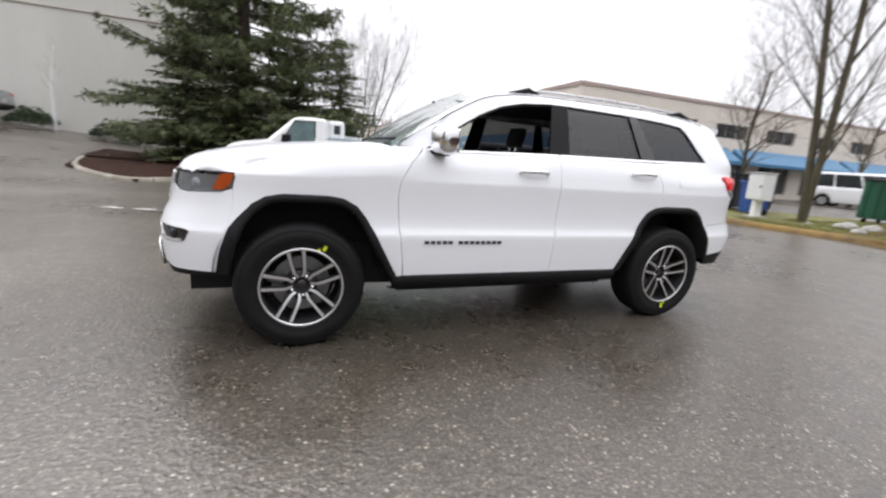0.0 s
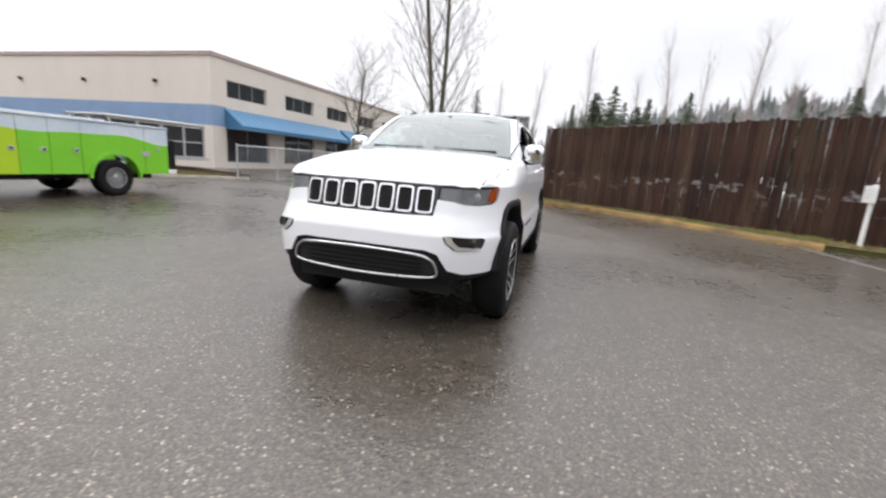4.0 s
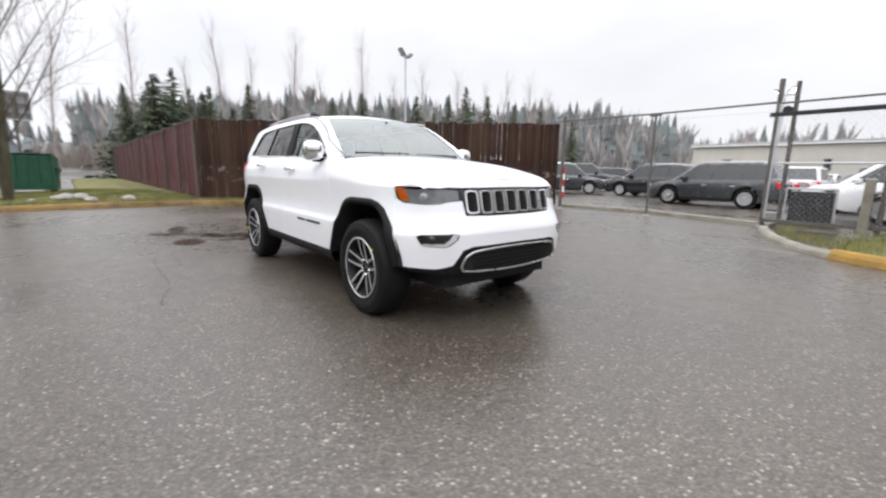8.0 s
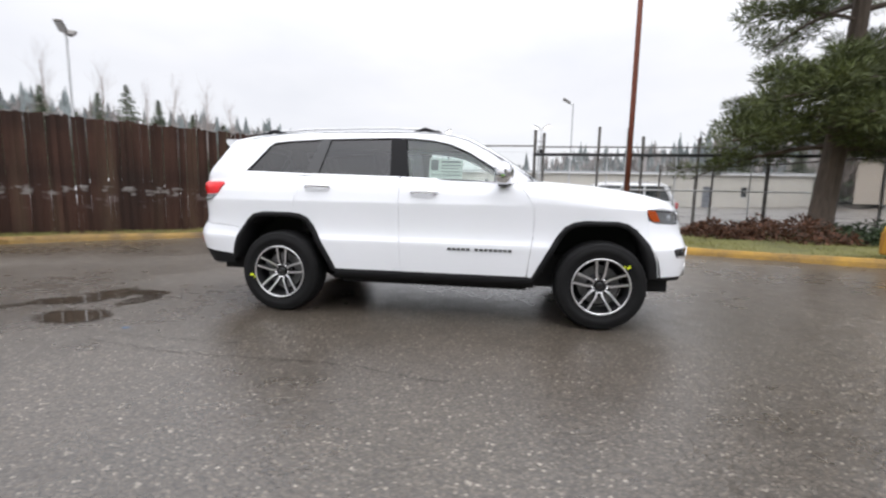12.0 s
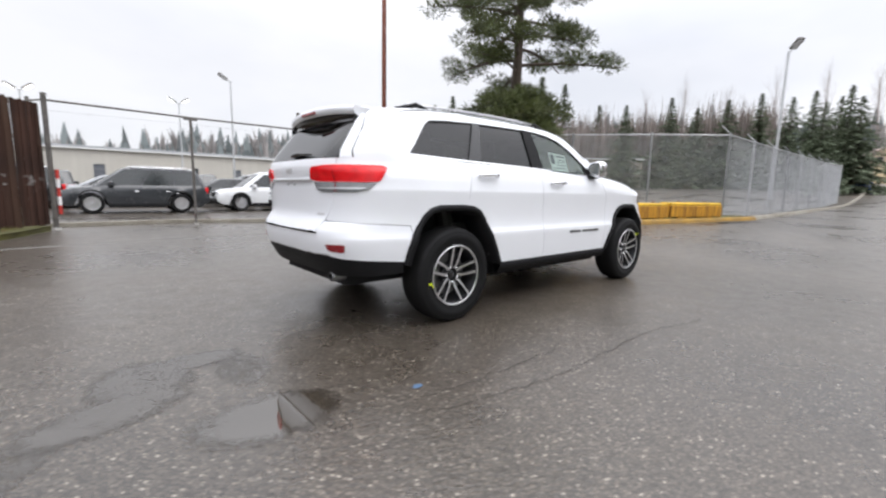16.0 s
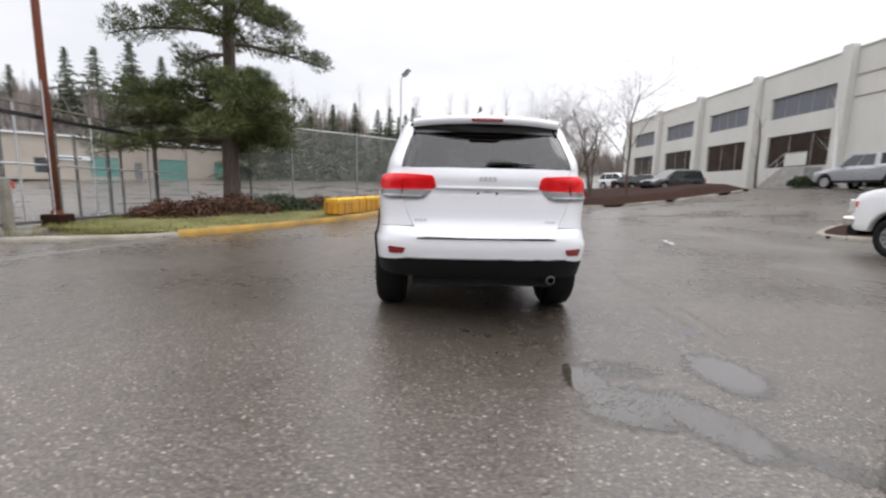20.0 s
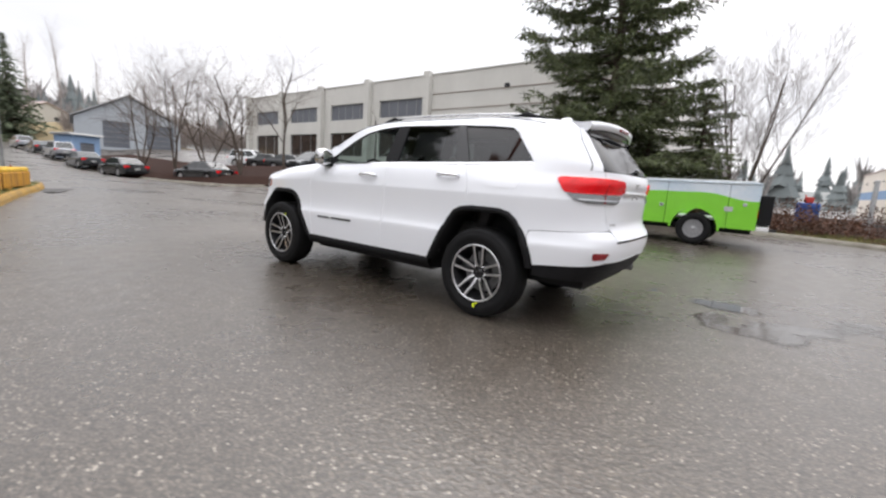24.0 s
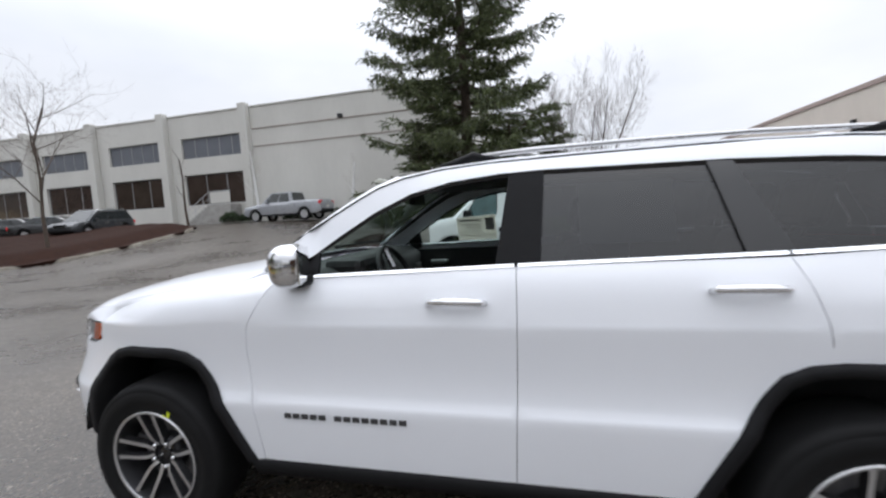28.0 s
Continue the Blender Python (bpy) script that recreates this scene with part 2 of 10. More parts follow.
M_LAMPBOWL = mat("smoky_grey_lamp_bowl", (0.20, 0.205, 0.21), 0.3, 0.0, var=0.15, scale=20)
M_LAMPCLEAR = mat("pale_headlamp", (0.62, 0.64, 0.66), 0.12, 0.3, var=0.2, scale=30, coat=0.5)
M_REDDARK = mat("dark_red_reflector", (0.25, 0.008, 0.012), 0.2, var=0.2, scale=60, coat=0.5)
M_AMBER = mat("amber_lamp_plastic", (0.60, 0.095, 0.012), 0.15, var=0.12, scale=40, coat=0.7)
M_BADGE = mat("pale_chrome_badge", (0.60, 0.60, 0.61), 0.35, 0.15, var=0.05)
M_LAMPSMOKE = mat("smoked_clear_lamp", (0.20, 0.205, 0.21), 0.2, 0.2, var=0.3, scale=25, coat=0.4, stretch=(1, 1, 6))
M_LAMPGREY = mat("lamp_reflector_grey", (0.42, 0.43, 0.45), 0.3, 0.35, var=0.2, scale=30)
M_LEATHER = mat("black_leather", (0.025, 0.024, 0.024), 0.5, var=0.2, scale=15, bump=0.2, bump_scale=300)
M_PAPER = mat("paper_sticker", (0.78, 0.80, 0.78), 0.7, var=0.04)
_n, _l = M_PAPER.node_tree.nodes, M_PAPER.node_tree.links
_through, _both = _n.new("ShaderNodeBsdfTranslucent"), _n.new("ShaderNodeMixShader")
_through.inputs["Color"].default_value = (0.74, 0.70, 0.60, 1)
_both.inputs[0].default_value = 0.4
_l.new(_n["Principled BSDF"].outputs[0], _both.inputs[1])
_l.new(_through.outputs[0], _both.inputs[2])
_l.new(_both.outputs[0], _n["Material Output"].inputs["Surface"])
M_INK = mat("printed_ink", (0.06, 0.06, 0.07), 0.7)
M_YELLOWTAG = mat("fluorescent_yellow_tag", (0.72, 0.85, 0.02), 0.5, var=0.05)
M_CONCRETE = mat("concrete", (0.34, 0.33, 0.31), 0.8, var=0.25, scale=2.5, bump=0.3, bump_scale=60)
M_GREYWALL = mat("painted_concrete_panel", (0.60, 0.59, 0.55), 0.85, var=0.06, scale=0.5, bump=0.15, bump_scale=20, stretch=(1, 1, 0.35))
M_REVEAL = mat("wall_reveal_joint", (0.30, 0.24, 0.21), 0.9, var=0.1)
M_TANWALL = mat("tan_painted_wall", (0.70, 0.64, 0.57), 0.85, var=0.05, scale=0.6, bump=0.15, bump_scale=20, stretch=(1, 1, 0.3))
M_BLUEBAND = mat("blue_painted_band", (0.22, 0.33, 0.50), 0.8, var=0.08, scale=0.7)
M_AWNING = mat("blue_metal_awning", (0.06, 0.19, 0.34), 0.45, var=0.1, scale=2)
M_ROOFTRIM = mat("brown_roof_trim", (0.40, 0.32, 0.29), 0.8, var=0.1)
M_WINDOW = mat("dark_window_glass", (0.03, 0.036, 0.04), 0.06, var=0.3, scale=0.8, spec=0.8)
M_WINGREY = mat("grey_clad_window_panel", (0.13, 0.14, 0.16), 0.35, var=0.1, scale=1.0)
M_WINBROWN = mat("bronze_window_glass", (0.045, 0.032, 0.026), 0.08, var=0.3, scale=0.8, spec=0.7)
M_FRAMEGREY = mat("grey_window_frame", (0.30, 0.30, 0.30), 0.5)
def slat_material():
    """Old brown slats: streaks running down, tan wash marks, worn pale flecks along one height, own tone a slat."""
    m = mat("weathered_brown_slats", (0.020, 0.0105, 0.008), 0.8, scale=1.5, stretch=(5, 5, 0.7), bump=0.2, bump_scale=30, colour2=(0.066, 0.032, 0.022), rand=0.28, spec=0.22)
    n, l = m.node_tree.nodes, m.node_tree.links
    b = n["Principled BSDF"]
    under = b.inputs["Base Color"].links[0].from_socket
    geo = n.new("ShaderNodeNewGeometry")

    def layer(under, stretch, lo, hi, colour, most, band=None):
        mp, nz, rg, mx = n.new("ShaderNodeMapping"), n.new("ShaderNodeTexNoise"), n.new("ShaderNodeMapRange"), n.new("ShaderNodeMix")
        mp.inputs["Scale"].default_value = stretch
        nz.inputs["Scale"].default_value, nz.inputs["Detail"].default_value = 1.0, 5
        rg.inputs["From Min"].default_value, rg.inputs["From Max"].default_value = lo, hi
        rg.inputs["To Max"].default_value = most
        mx.data_type = "RGBA"
        l.new(geo.outputs["Position"], mp.inputs[0])
        l.new(mp.outputs[0], nz.inputs["Vector"])
        l.new(nz.outputs["Fac"], rg.inputs["Value"])
        fac = rg.outputs[0]
        if band:
            sx, cmp, mul = n.new("ShaderNodeSeparateXYZ"), n.new("ShaderNodeMath"), n.new("ShaderNodeMath")
            l.new(geo.outputs["Position"], sx.inputs[0])
            cmp.operation, mul.operation = "COMPARE", "MULTIPLY"
            cmp.inputs[1].default_value, cmp.inputs[2].default_value = band
            l.new(sx.outputs["Z"], cmp.inputs[0])
            l.new(cmp.outputs[0], mul.inputs[0])
            l.new(fac, mul.inputs[1])
            fac = mul.outputs[0]
        l.new(fac, mx.inputs[0])
        l.new(under, mx.inputs[6])
        mx.inputs[7].default_value = (*colour, 1)
        return mx.outputs[2]

    c = layer(under, (2.2, 2.2, 0.22), 0.50, 0.72, (0.095, 0.062, 0.040), 0.75)
    c = layer(c, (0.5, 0.5, 0.35), 0.52, 0.70, (0.016, 0.011, 0.009), 0.7)
    c = layer(c, (3.5, 3.5, 5.0), 0.55, 0.63, (0.22, 0.205, 0.195), 0.9, (1.10, 0.11))
    c = layer(c, (2.5, 2.5, 4.0), 0.58, 0.66, (0.12, 0.09, 0.085), 0.7, (0.85, 0.16))
    l.new(c, b.inputs["Base Color"])
    return m


M_SLAT = slat_material()
M_SLATRED = mat("dark_red_slats", (0.088, 0.017, 0.016), 0.6, var=0.3, scale=1.5, stretch=(5, 5, 0.6), rand=0.25)
M_GALV = mat("galvanised_steel", (0.50, 0.51, 0.52), 0.45, 0.35, var=0.15, scale=12)
M_POSTDARK = mat("weathered_steel_post", (0.13, 0.12, 0.11), 0.6, 0.3, var=0.35, scale=6)
M_RUSTPOLE = mat("rust_brown_pole", (0.19, 0.055, 0.030), 0.65, var=0.3, scale=3, stretch=(3, 3, 0.5))
M_BLACKSTEEL = mat("black_steel", (0.03, 0.03, 0.032), 0.5, 0.3, var=0.2)
M_KERB = mat("kerb_concrete_mossy", (0.16, 0.14, 0.11), 0.85, scale=2.0, bump=0.3, bump_scale=60, colour2=(0.34, 0.32, 0.27))
M_KERBYEL = mat("kerb_faded_yellow", (0.10, 0.07, 0.045), 0.85, scale=1.6, bump=0.3, bump_scale=60, colour2=(0.34, 0.215, 0.06))
M_KERBBRIGHT = mat("kerb_yellow_paint", (0.15, 0.10, 0.045), 0.85, scale=2.2, bump=0.3, bump_scale=60, colour2=(0.43, 0.25, 0.042))
M_GRASS = mat("winter_grass_soil", (0.060, 0.062, 0.022), 0.95, scale=1.3, bump=0.6, bump_scale=40, colour2=(0.19, 0.18, 0.055))
M_BLADE = mat("grass_blades", (0.13, 0.15, 0.04), 0.8, scale=2, colour2=(0.24, 0.22, 0.07), island=0.35)
M_BARK_MULCH = mat("bark_mulch", (0.020, 0.009, 0.0065), 0.95, scale=4, bump=0.7, bump_scale=45, spec=0.12, colour2=(0.038, 0.017, 0.011))
M_TRUNK = mat("grey_brown_bark", (0.085, 0.065, 0.05), 0.9, var=0.35, scale=5, stretch=(3, 3, 0.6), bump=0.6, bump_scale=30)
M_TRUNKMOSS = mat("mossy_bark", (0.075, 0.065, 0.04), 0.9, var=0.4, scale=5, stretch=(3, 3, 0.8), bump=0.5, bump_scale=30)
M_TWIG = mat("bare_twigs", (0.15, 0.115, 0.095), 0.9, var=0.2)
# paler than M_TWIG: haze before the far poplars is put into the colour
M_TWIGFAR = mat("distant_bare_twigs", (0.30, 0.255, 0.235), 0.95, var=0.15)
M_SPRUCE = mat("spruce_needles", (0.092, 0.112, 0.046), 0.6, var=0.4, scale=2, island=0.6)
M_PINE = mat("pine_needles", (0.080, 0.098, 0.028), 0.6, var=0.4, scale=2, island=0.5)
# needle green lightened: the distance haze is mixed into this colour
M_CONIFERFAR = mat("hazed_conifer_needles", (0.125, 0.155, 0.095), 0.85, var=0.3, scale=1, island=0.4)
M_SHRUB = mat("evergreen_shrub_leaves", (0.030, 0.050, 0.018), 0.7, var=0.4, island=0.5)
M_REDSHRUB = mat("rust_brown_shrub_leaves", (0.10, 0.045, 0.025), 0.8, var=0.4, island=0.6)
# the hill's pale grey carries the mist; nothing else draws it
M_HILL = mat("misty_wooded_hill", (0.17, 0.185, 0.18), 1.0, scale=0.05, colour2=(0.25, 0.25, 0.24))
M_WHITE = mat("white_paint", (0.78, 0.78, 0.77), 0.5, var=0.03)
M_REDPAINT = mat("red_paint", (0.50, 0.04, 0.03), 0.5, var=0.15)
M_GREENBIN = mat("green_dumpster_paint", (0.015, 0.085, 0.05), 0.5, var=0.25, scale=3)
M_BLUEBIN = mat("blue_bin_plastic", (0.025, 0.08, 0.30), 0.45, var=0.15)
M_CRACK = mat("dark_crack_sealant", (0.026, 0.022, 0.018), 0.5, var=0.2)


# ---- mesh helpers ----
def part(name, bm, material, parent=None, label="", smooth=False):
    """Links a bmesh as one mesh object, under a thing or a part."""
    me = bpy.data.meshes.new(name)
    if smooth:
        for f in bm.faces:
            f.smooth = True
    bm.to_mesh(me)
    bm.free()
    for k in material if isinstance(material, (list, tuple)) else (material,):
        me.materials.append(k)
    ob = new(name, me)
    if parent is not None:
        ob.parent = parent
    if label:
        ob["label"] = label
    return ob


def thing(name, label, category, group="", kind="", at=None):
    """An empty at a thing's base, which holds its parts."""
    ob = tagged(new(name), label, category, group, kind)
    if at is not None:
        ob.matrix_world = at
    return ob


def box(bm, x0, x1, y0, y1, z0, z1, bevel=0.0, m=None):
    vs = bmesh.ops.create_cube(bm, size=1.0)["verts"]
    for v in vs:
        v.co = Vector(((x0 + x1) / 2 + v.co.x * (x1 - x0), (y0 + y1) / 2 + v.co.y * (y1 - y0), (z0 + z1) / 2 + v.co.z * (z1 - z0)))
    if bevel:
        es = list({e for v in vs for e in v.link_edges})
        r = bmesh.ops.bevel(bm, geom=es, offset=bevel, segments=2, affect="EDGES", profile=0.5)
        vs = r["verts"]
    if m is not None:
        vs = list({v for f in bm.faces for v in f.verts} & set(vs)) if bevel else vs
        bmesh.ops.transform(bm, matrix=m, verts=vs)
    return vs


def boxed(*a, **k):
    bm = bmesh.new()
    box(bm, *a, **k)
    return bm


def tube(bm, pts, r, seg=6, caps=True):
    """A tube along points; r: one radius or one a point."""
    pts = [Vector(p) for p in pts]
    rs = r if isinstance(r, (list, tuple)) else [r] * len(pts)
    rings = []
    side = None
    for i, p in enumerate(pts):
        d = (pts[min(i + 1, len(pts) - 1)] - pts[max(i - 1, 0)]).normalized()
        if side is None:
            side = d.orthogonal().normalized()
        side = (side - d * side.dot(d))
        side = side.normalized() if side.length > 1e-6 else d.orthogonal().normalized()
        up = d.cross(side)
        rings.append([bm.verts.new(p + (side * math.cos(a) + up * math.sin(a)) * rs[i]) for a in (2 * math.pi * k / seg for k in range(seg))])
    for a, b in zip(rings, rings[1:]):
        for k in range(seg):
            bm.faces.new((a[k], a[(k + 1) % seg], b[(k + 1) % seg], b[k]))
    if caps and seg > 2:
        bm.faces.new(rings[0][::-1])
        bm.faces.new(rings[-1])
    return rings


def tubed(pts, r, seg=8):
    bm = bmesh.new()
    tube(bm, pts, r, seg)
    return bm


def lathe(bm, profile, seg=32, m=None):
    """Turns (radius, height) points round the local z axis."""
    rings = []
    for r, z in profile:
        ring = [bm.verts.new((r * math.cos(2 * math.pi * k / seg), r * math.sin(2 * math.pi * k / seg), z)) for k in range(seg)]
        rings.append(ring)
    for a, b in zip(rings, rings[1:]):
        for k in range(seg):
            bm.faces.new((a[k], a[(k + 1) % seg], b[(k + 1) % seg], b[k]))
    if m is not None:
        bmesh.ops.transform(bm, matrix=m, verts=[v for ring in rings for v in ring])
    return rings


def prism(bm, outline, z0, z1, m=None):
    """An upright prism on an outline of (x, y); or along another way by m."""
    lo = [bm.verts.new((x, y, z0)) for x, y in outline]
    hi = [bm.verts.new((x, y, z1)) for x, y in outline]
    k = len(outline)
    for i in range(k):
        bm.faces.new((lo[i], lo[(i + 1) % k], hi[(i + 1) % k], hi[i]))
    bm.faces.new(lo[::-1])
    bm.faces.new(hi)
    if m is not None:
        bmesh.ops.transform(bm, matrix=m, verts=lo + hi)
    return lo + hi


def sweep(bm, path, profile, closed=False):
    """A profile of (sideways, up) swept along a path of points on the ground."""
    path = [Vector(p) for p in path]
    rings = []
    for i, p in enumerate(path):
        d = path[min(i + 1, len(path) - 1)] - path[max(i - 1, 0)]
        d.z = 0
        d.normalize()
        n = Vector((-d.y, d.x, 0))
        rings.append([bm.verts.new(p + n * s + Vector((0, 0, u))) for s, u in profile])
    for a, b in zip(rings, rings[1:]):
        for k in range(len(profile) - 1):
            bm.faces.new((a[k], a[k + 1], b[k + 1], b[k]))
    bm.faces.new(rings[0])
    bm.faces.new(rings[-1][::-1])


def step(a, b, v):
    u = min(1.0, max(0.0, (v - a) / (b - a)))
    return u * u * (3 - 2 * u)


def ground_z(x, y):
    """The height of the ground: level round the car, climbing to the grey building and up the road."""
    h = 1.65 * step(-7.5, -23, y) * step(-4, 20, x)
    h += 0.15 * step(3, 9, x) * step(-6, 0, y)
    if x > 6:
        h += 0.009 * (min(x, 34) - 6) * step(6, 14, x) * step(-9, -3, y)
    if x > 30:
        h += 0.045 * (x - 30) * step(30, 60, x) * (1 if x < 200 else 200 / x)
    return h


# ---- ground ----
def axis_steps():
    v, out = 0.0, [0.0]
    d = 0.6
    while v < 900:
        v += d
        d *= 1.06 if v > 14 else 1.0
        out.append(v)
    return [-k for k in out[:0:-1]] + out


def ground_sheet():
    xs = axis_steps()
    ys = axis_steps()
    vs = [(x, y, ground_z(x, y)) for y in ys for x in xs]
    k = len(xs)
    fs = [(j * k + i, j * k + i + 1, (j + 1) * k + i + 1, (j + 1) * k + i) for j in range(len(ys) - 1) for i in range(k - 1)]
    me = bpy.data.meshes.new("ground")
    me.from_pydata(vs, [], fs)
    for f in me.polygons:
        f.use_smooth = True
    me.materials.append(M_ASPHALT)
    return tagged(new("ground", me), "wet grey asphalt with pale aggregate", "asphalt", kind="structure")


ground_sheet()


def subdivide_path(pts, d=0.6):
    out = []
    for a, b in zip(pts, pts[1:]):
        a, b = Vector(a), Vector(b)
        n = max(1, int((b - a).length / d))
        out += [a.lerp(b, i / n) for i in range(n)]
    return out + [Vector(pts[-1])]


def rounded(pts, times=2):
    """Cuts a path's corners."""
    pts = [Vector(p) for p in pts]
    for _ in range(times):
        out = [pts[0]]
        for a, b in zip(pts, pts[1:]):
            out += [a.lerp(b, 0.25), a.lerp(b, 0.75)]
        pts = out + [pts[-1]]
    return pts


def kerb(path, material, label, height=0.14, width=0.16):
    """A kerb with a battered face and rounded nose, in lengths, with uneven joints."""
    path = [Vector((p[0], p[1], ground_z(p[0], p[1]))) for p in subdivide_path(rounded([(x, y, 0) for x, y in path]), 0.5)]
    ob = thing("kerb", label, "kerb", kind="structure")
    rng = random.Random(3)
    n = 5
    for i in range(0, len(path) - 1, n):
        seg = path[i : i + n + 1]
        if len(seg) < 2:
            break
        bm = bmesh.new()
        lift = rng.uniform(-0.01, 0.012)
        sweep(bm, seg, [(-width / 2 - 0.03, -0.05), (-width / 2, height * 0.55 + lift), (-width / 2 + 0.035, height * 0.93 + lift), (-width / 2 + 0.06, height + lift), (width / 2 - 0.02, height + lift), (width / 2, height - 0.02 + lift), (width / 2, -0.05)])
        bmesh.ops.recalc_face_normals(bm, faces=bm.faces)
        part("kerb_length", bm, material, ob, smooth=False)
    return ob


def area(name, outline, material, label, category, lift=0.1, mound=0.0, kind="structure", seed=1, d=0.35):
    """A patch of raised ground on an outline, its surface uneven."""
    from mathutils import geometry
    pts = [Vector((p[0], p[1])) for p in outline]
    xs, ys = [p.x for p in pts], [p.y for p in pts]
    d = max(d, math.sqrt((max(xs) - min(xs)) * (max(ys) - min(ys)) / 2500))
    verts = list(pts)
    edges = [(i, (i + 1) % len(pts)) for i in range(len(pts))]
    x = min(xs)
    while x < max(xs):
        y = min(ys)
        while y < max(ys):
            p = Vector((x + noise.noise((x, y, 0)) * d * 0.3, y + noise.noise((y, x, 5)) * d * 0.3))
            if inside(p, pts):
                verts.append(p)
            y += d
        x += d
    vs, _, fs, *_ = geometry.delaunay_2d_cdt(verts, edges, [], 1, 1e-5)
    bm = bmesh.new()
    made = []
    for v in vs:
        e = min((Vector(v) - closest(Vector(v), a, b)).length for a, b in zip(pts, pts[1:] + pts[:1]))
        z = ground_z(v.x, v.y) + lift + (noise.noise((v.x * 1.3, v.y * 1.3, seed)) * 0.05 + mound) * min(1, e / 1.2)
        made.append(bm.verts.new((v.x, v.y, z)))
    for f in fs:
        try:
            bm.faces.new([made[i] for i in f])
        except ValueError:
            pass
    bmesh.ops.recalc_face_normals(bm, faces=bm.faces)
    up = sum(f.normal.z for f in bm.faces)
    if up < 0:
        bmesh.ops.reverse_faces(bm, faces=bm.faces)
    for e in [e for e in bm.edges if e.is_boundary]:
        a, b = e.verts
        low = [bm.verts.new((v.co.x, v.co.y, ground_z(v.co.x, v.co.y) - 0.06)) for v in (b, a)]
        bm.faces.new((a, b, *low))
    ob = part(name, bm, material, smooth=True)
    return tagged(ob, label, category, kind=kind)


def inside(p, poly):
    r = False
    for a, b in zip(poly, poly[1:] + poly[:1]):
        if (a[1] > p[1]) != (b[1] > p[1]) and p[0] < (b[0] - a[0]) * (p[1] - a[1]) / (b[1] - a[1]) + a[0]:
            r = not r
    return r


def closest(p, a, b):
    d = b - a
    u = max(0, min(1, (p - a).dot(d) / max(1e-9, d.dot(d))))
    return a + d * u


# ---- kerbs, verges and islands ----
FENCE_B, FENCE_C = Vector((-12.2, 0.25, 0)), Vector((-4.2, 9.45, 0))
west_kerb = [(-9.6, -8.6), (-10.1, -5.4), (-10.7, -2.5), (-10.5, 0.0), (-9.7, 1.9), (-8.6, 3.2), (-7.4, 4.3), (-6.1, 5.4), (-5.4, 6.3)]
kerb(west_kerb, M_KERBYEL, "worn yellow-painted kerb along the grass verge")
area("verge", west_kerb + [(-4.7, 7.8), (-4.2, 9.3), (-4.6, 9.9), (-12.6, 0.6), (-40, -0.5), (-40, -4), (-20, -3.2), (-15.5, -8.2)], M_GRASS, "patchy winter grass verge behind the kerb", "grass", 0.11)
south_kerb = [(8, -14.6), (2, -14.6), (-2.5, -14.3), (-4.6, -13.6), (-6.8, -12.1), (-8.6, -10.4)]
kerb(south_kerb[1:], M_KERB, "mossy concrete kerb along the planting strip")
area("planting_strip", south_kerb + [(-10.5, -12), (-12.5, -17), (-12.5, -40), (2, -40), (4, -17.5), (8, -17)], M_BARK_MULCH, "brown leaf litter and bark under the trees", "soil", 0.1)
east_kerb = [(3.35, 5.8), (3.7, 5.5), (4.3, 5.1), (5.6, 4.15), (7.0, 3.1), (8.5, 2.6), (11.0, 2.0), (13.2, 1.2), (15.0, 0.9)]
kerb([(1.7, 9.0), (2.0, 7.9), (2.5, 6.8), (3.0, 6.05), (3.35, 5.8)], M_KERB, "low grey kerb between the gateway and the yellow kerb", 0.1)
kerb(east_kerb, M_KERBBRIGHT, "yellow-painted kerb round the fenced planting bed")
area("planting_bed", east_kerb + [(15.0, 1.9), (12.6, 4.0), (9.6, 7.2), (8.3, 9.1), (6, 9.0), (3.9, 8.95), (3.45, 7.6), (3.25, 6.6)], M_GRASS, "moss and thin grass in the planting bed", "grass", 0.11, 0.04)
island = [(24.0, -9.0), (21.2, -11.0), (20.0, -14.0), (19.7, -17.2), (20.6, -19.2), (23.5, -20.0), (28, -19.0), (40, -16.5), (56, -14.5), (56, -9), (38, -7.0)]
kerb(island + island[:1], M_KERB, "concrete kerb round the bark-covered island")
area("bark_island", island, M_BARK_MULCH, "dark red-brown bark mulch island", "mulch", 0.12, 0.45)
spruce_bed = [(6.1, -10.6), (5.2, -9.9), (4.4, -10.6), (2.4, -12.5), (1.0, -14.4), (8.0, -14.5), (7.6, -12.4)]
area("spruce_bed", spruce_bed, M_BARK_MULCH, "red-brown needle mulch round the foot of the spruce", "mulch", 0.06, 0.14)
kerb([(8.0, -15.0), (7.5, -12.4), (6.2, -10.6), (5.2, -9.85), (4.3, -10.6), (2.4, -12.5)], M_KERB, "dark mossy kerb round the spruce bed", 0.1)
# the road's own kerb up the hill
road_kerb = [(15.0, 0.95), (22, 0.9), (38, 1.0), (60, 1.4), (100, 3.0)]
kerb(road_kerb, M_KERB, "dark wet kerb along the fenced yard")


# ---- gutter strip and the gate's threshold ----
bm = bmesh.new()
sweep(bm, subdivide_path([(-5.4, 5.95, 0), (-4.0, 6.2, 0), (-1.9, 6.55, 0), (0.2, 6.5, 0), (1.8, 6.1, 0), (3.0, 5.75, 0)]), [(-0.10, 0.0), (-0.09, 0.005), (0.09, 0.005), (0.10, 0.0)])
tagged(part("gutter_strip", bm, mat("damp_grey_concrete", (0.085, 0.078, 0.068), 0.5, scale=0.8, colour2=(0.14, 0.13, 0.115), bump=0.3)), "damp grey concrete gutter strip across the drive", "gutter", kind="structure")
bm = bmesh.new()
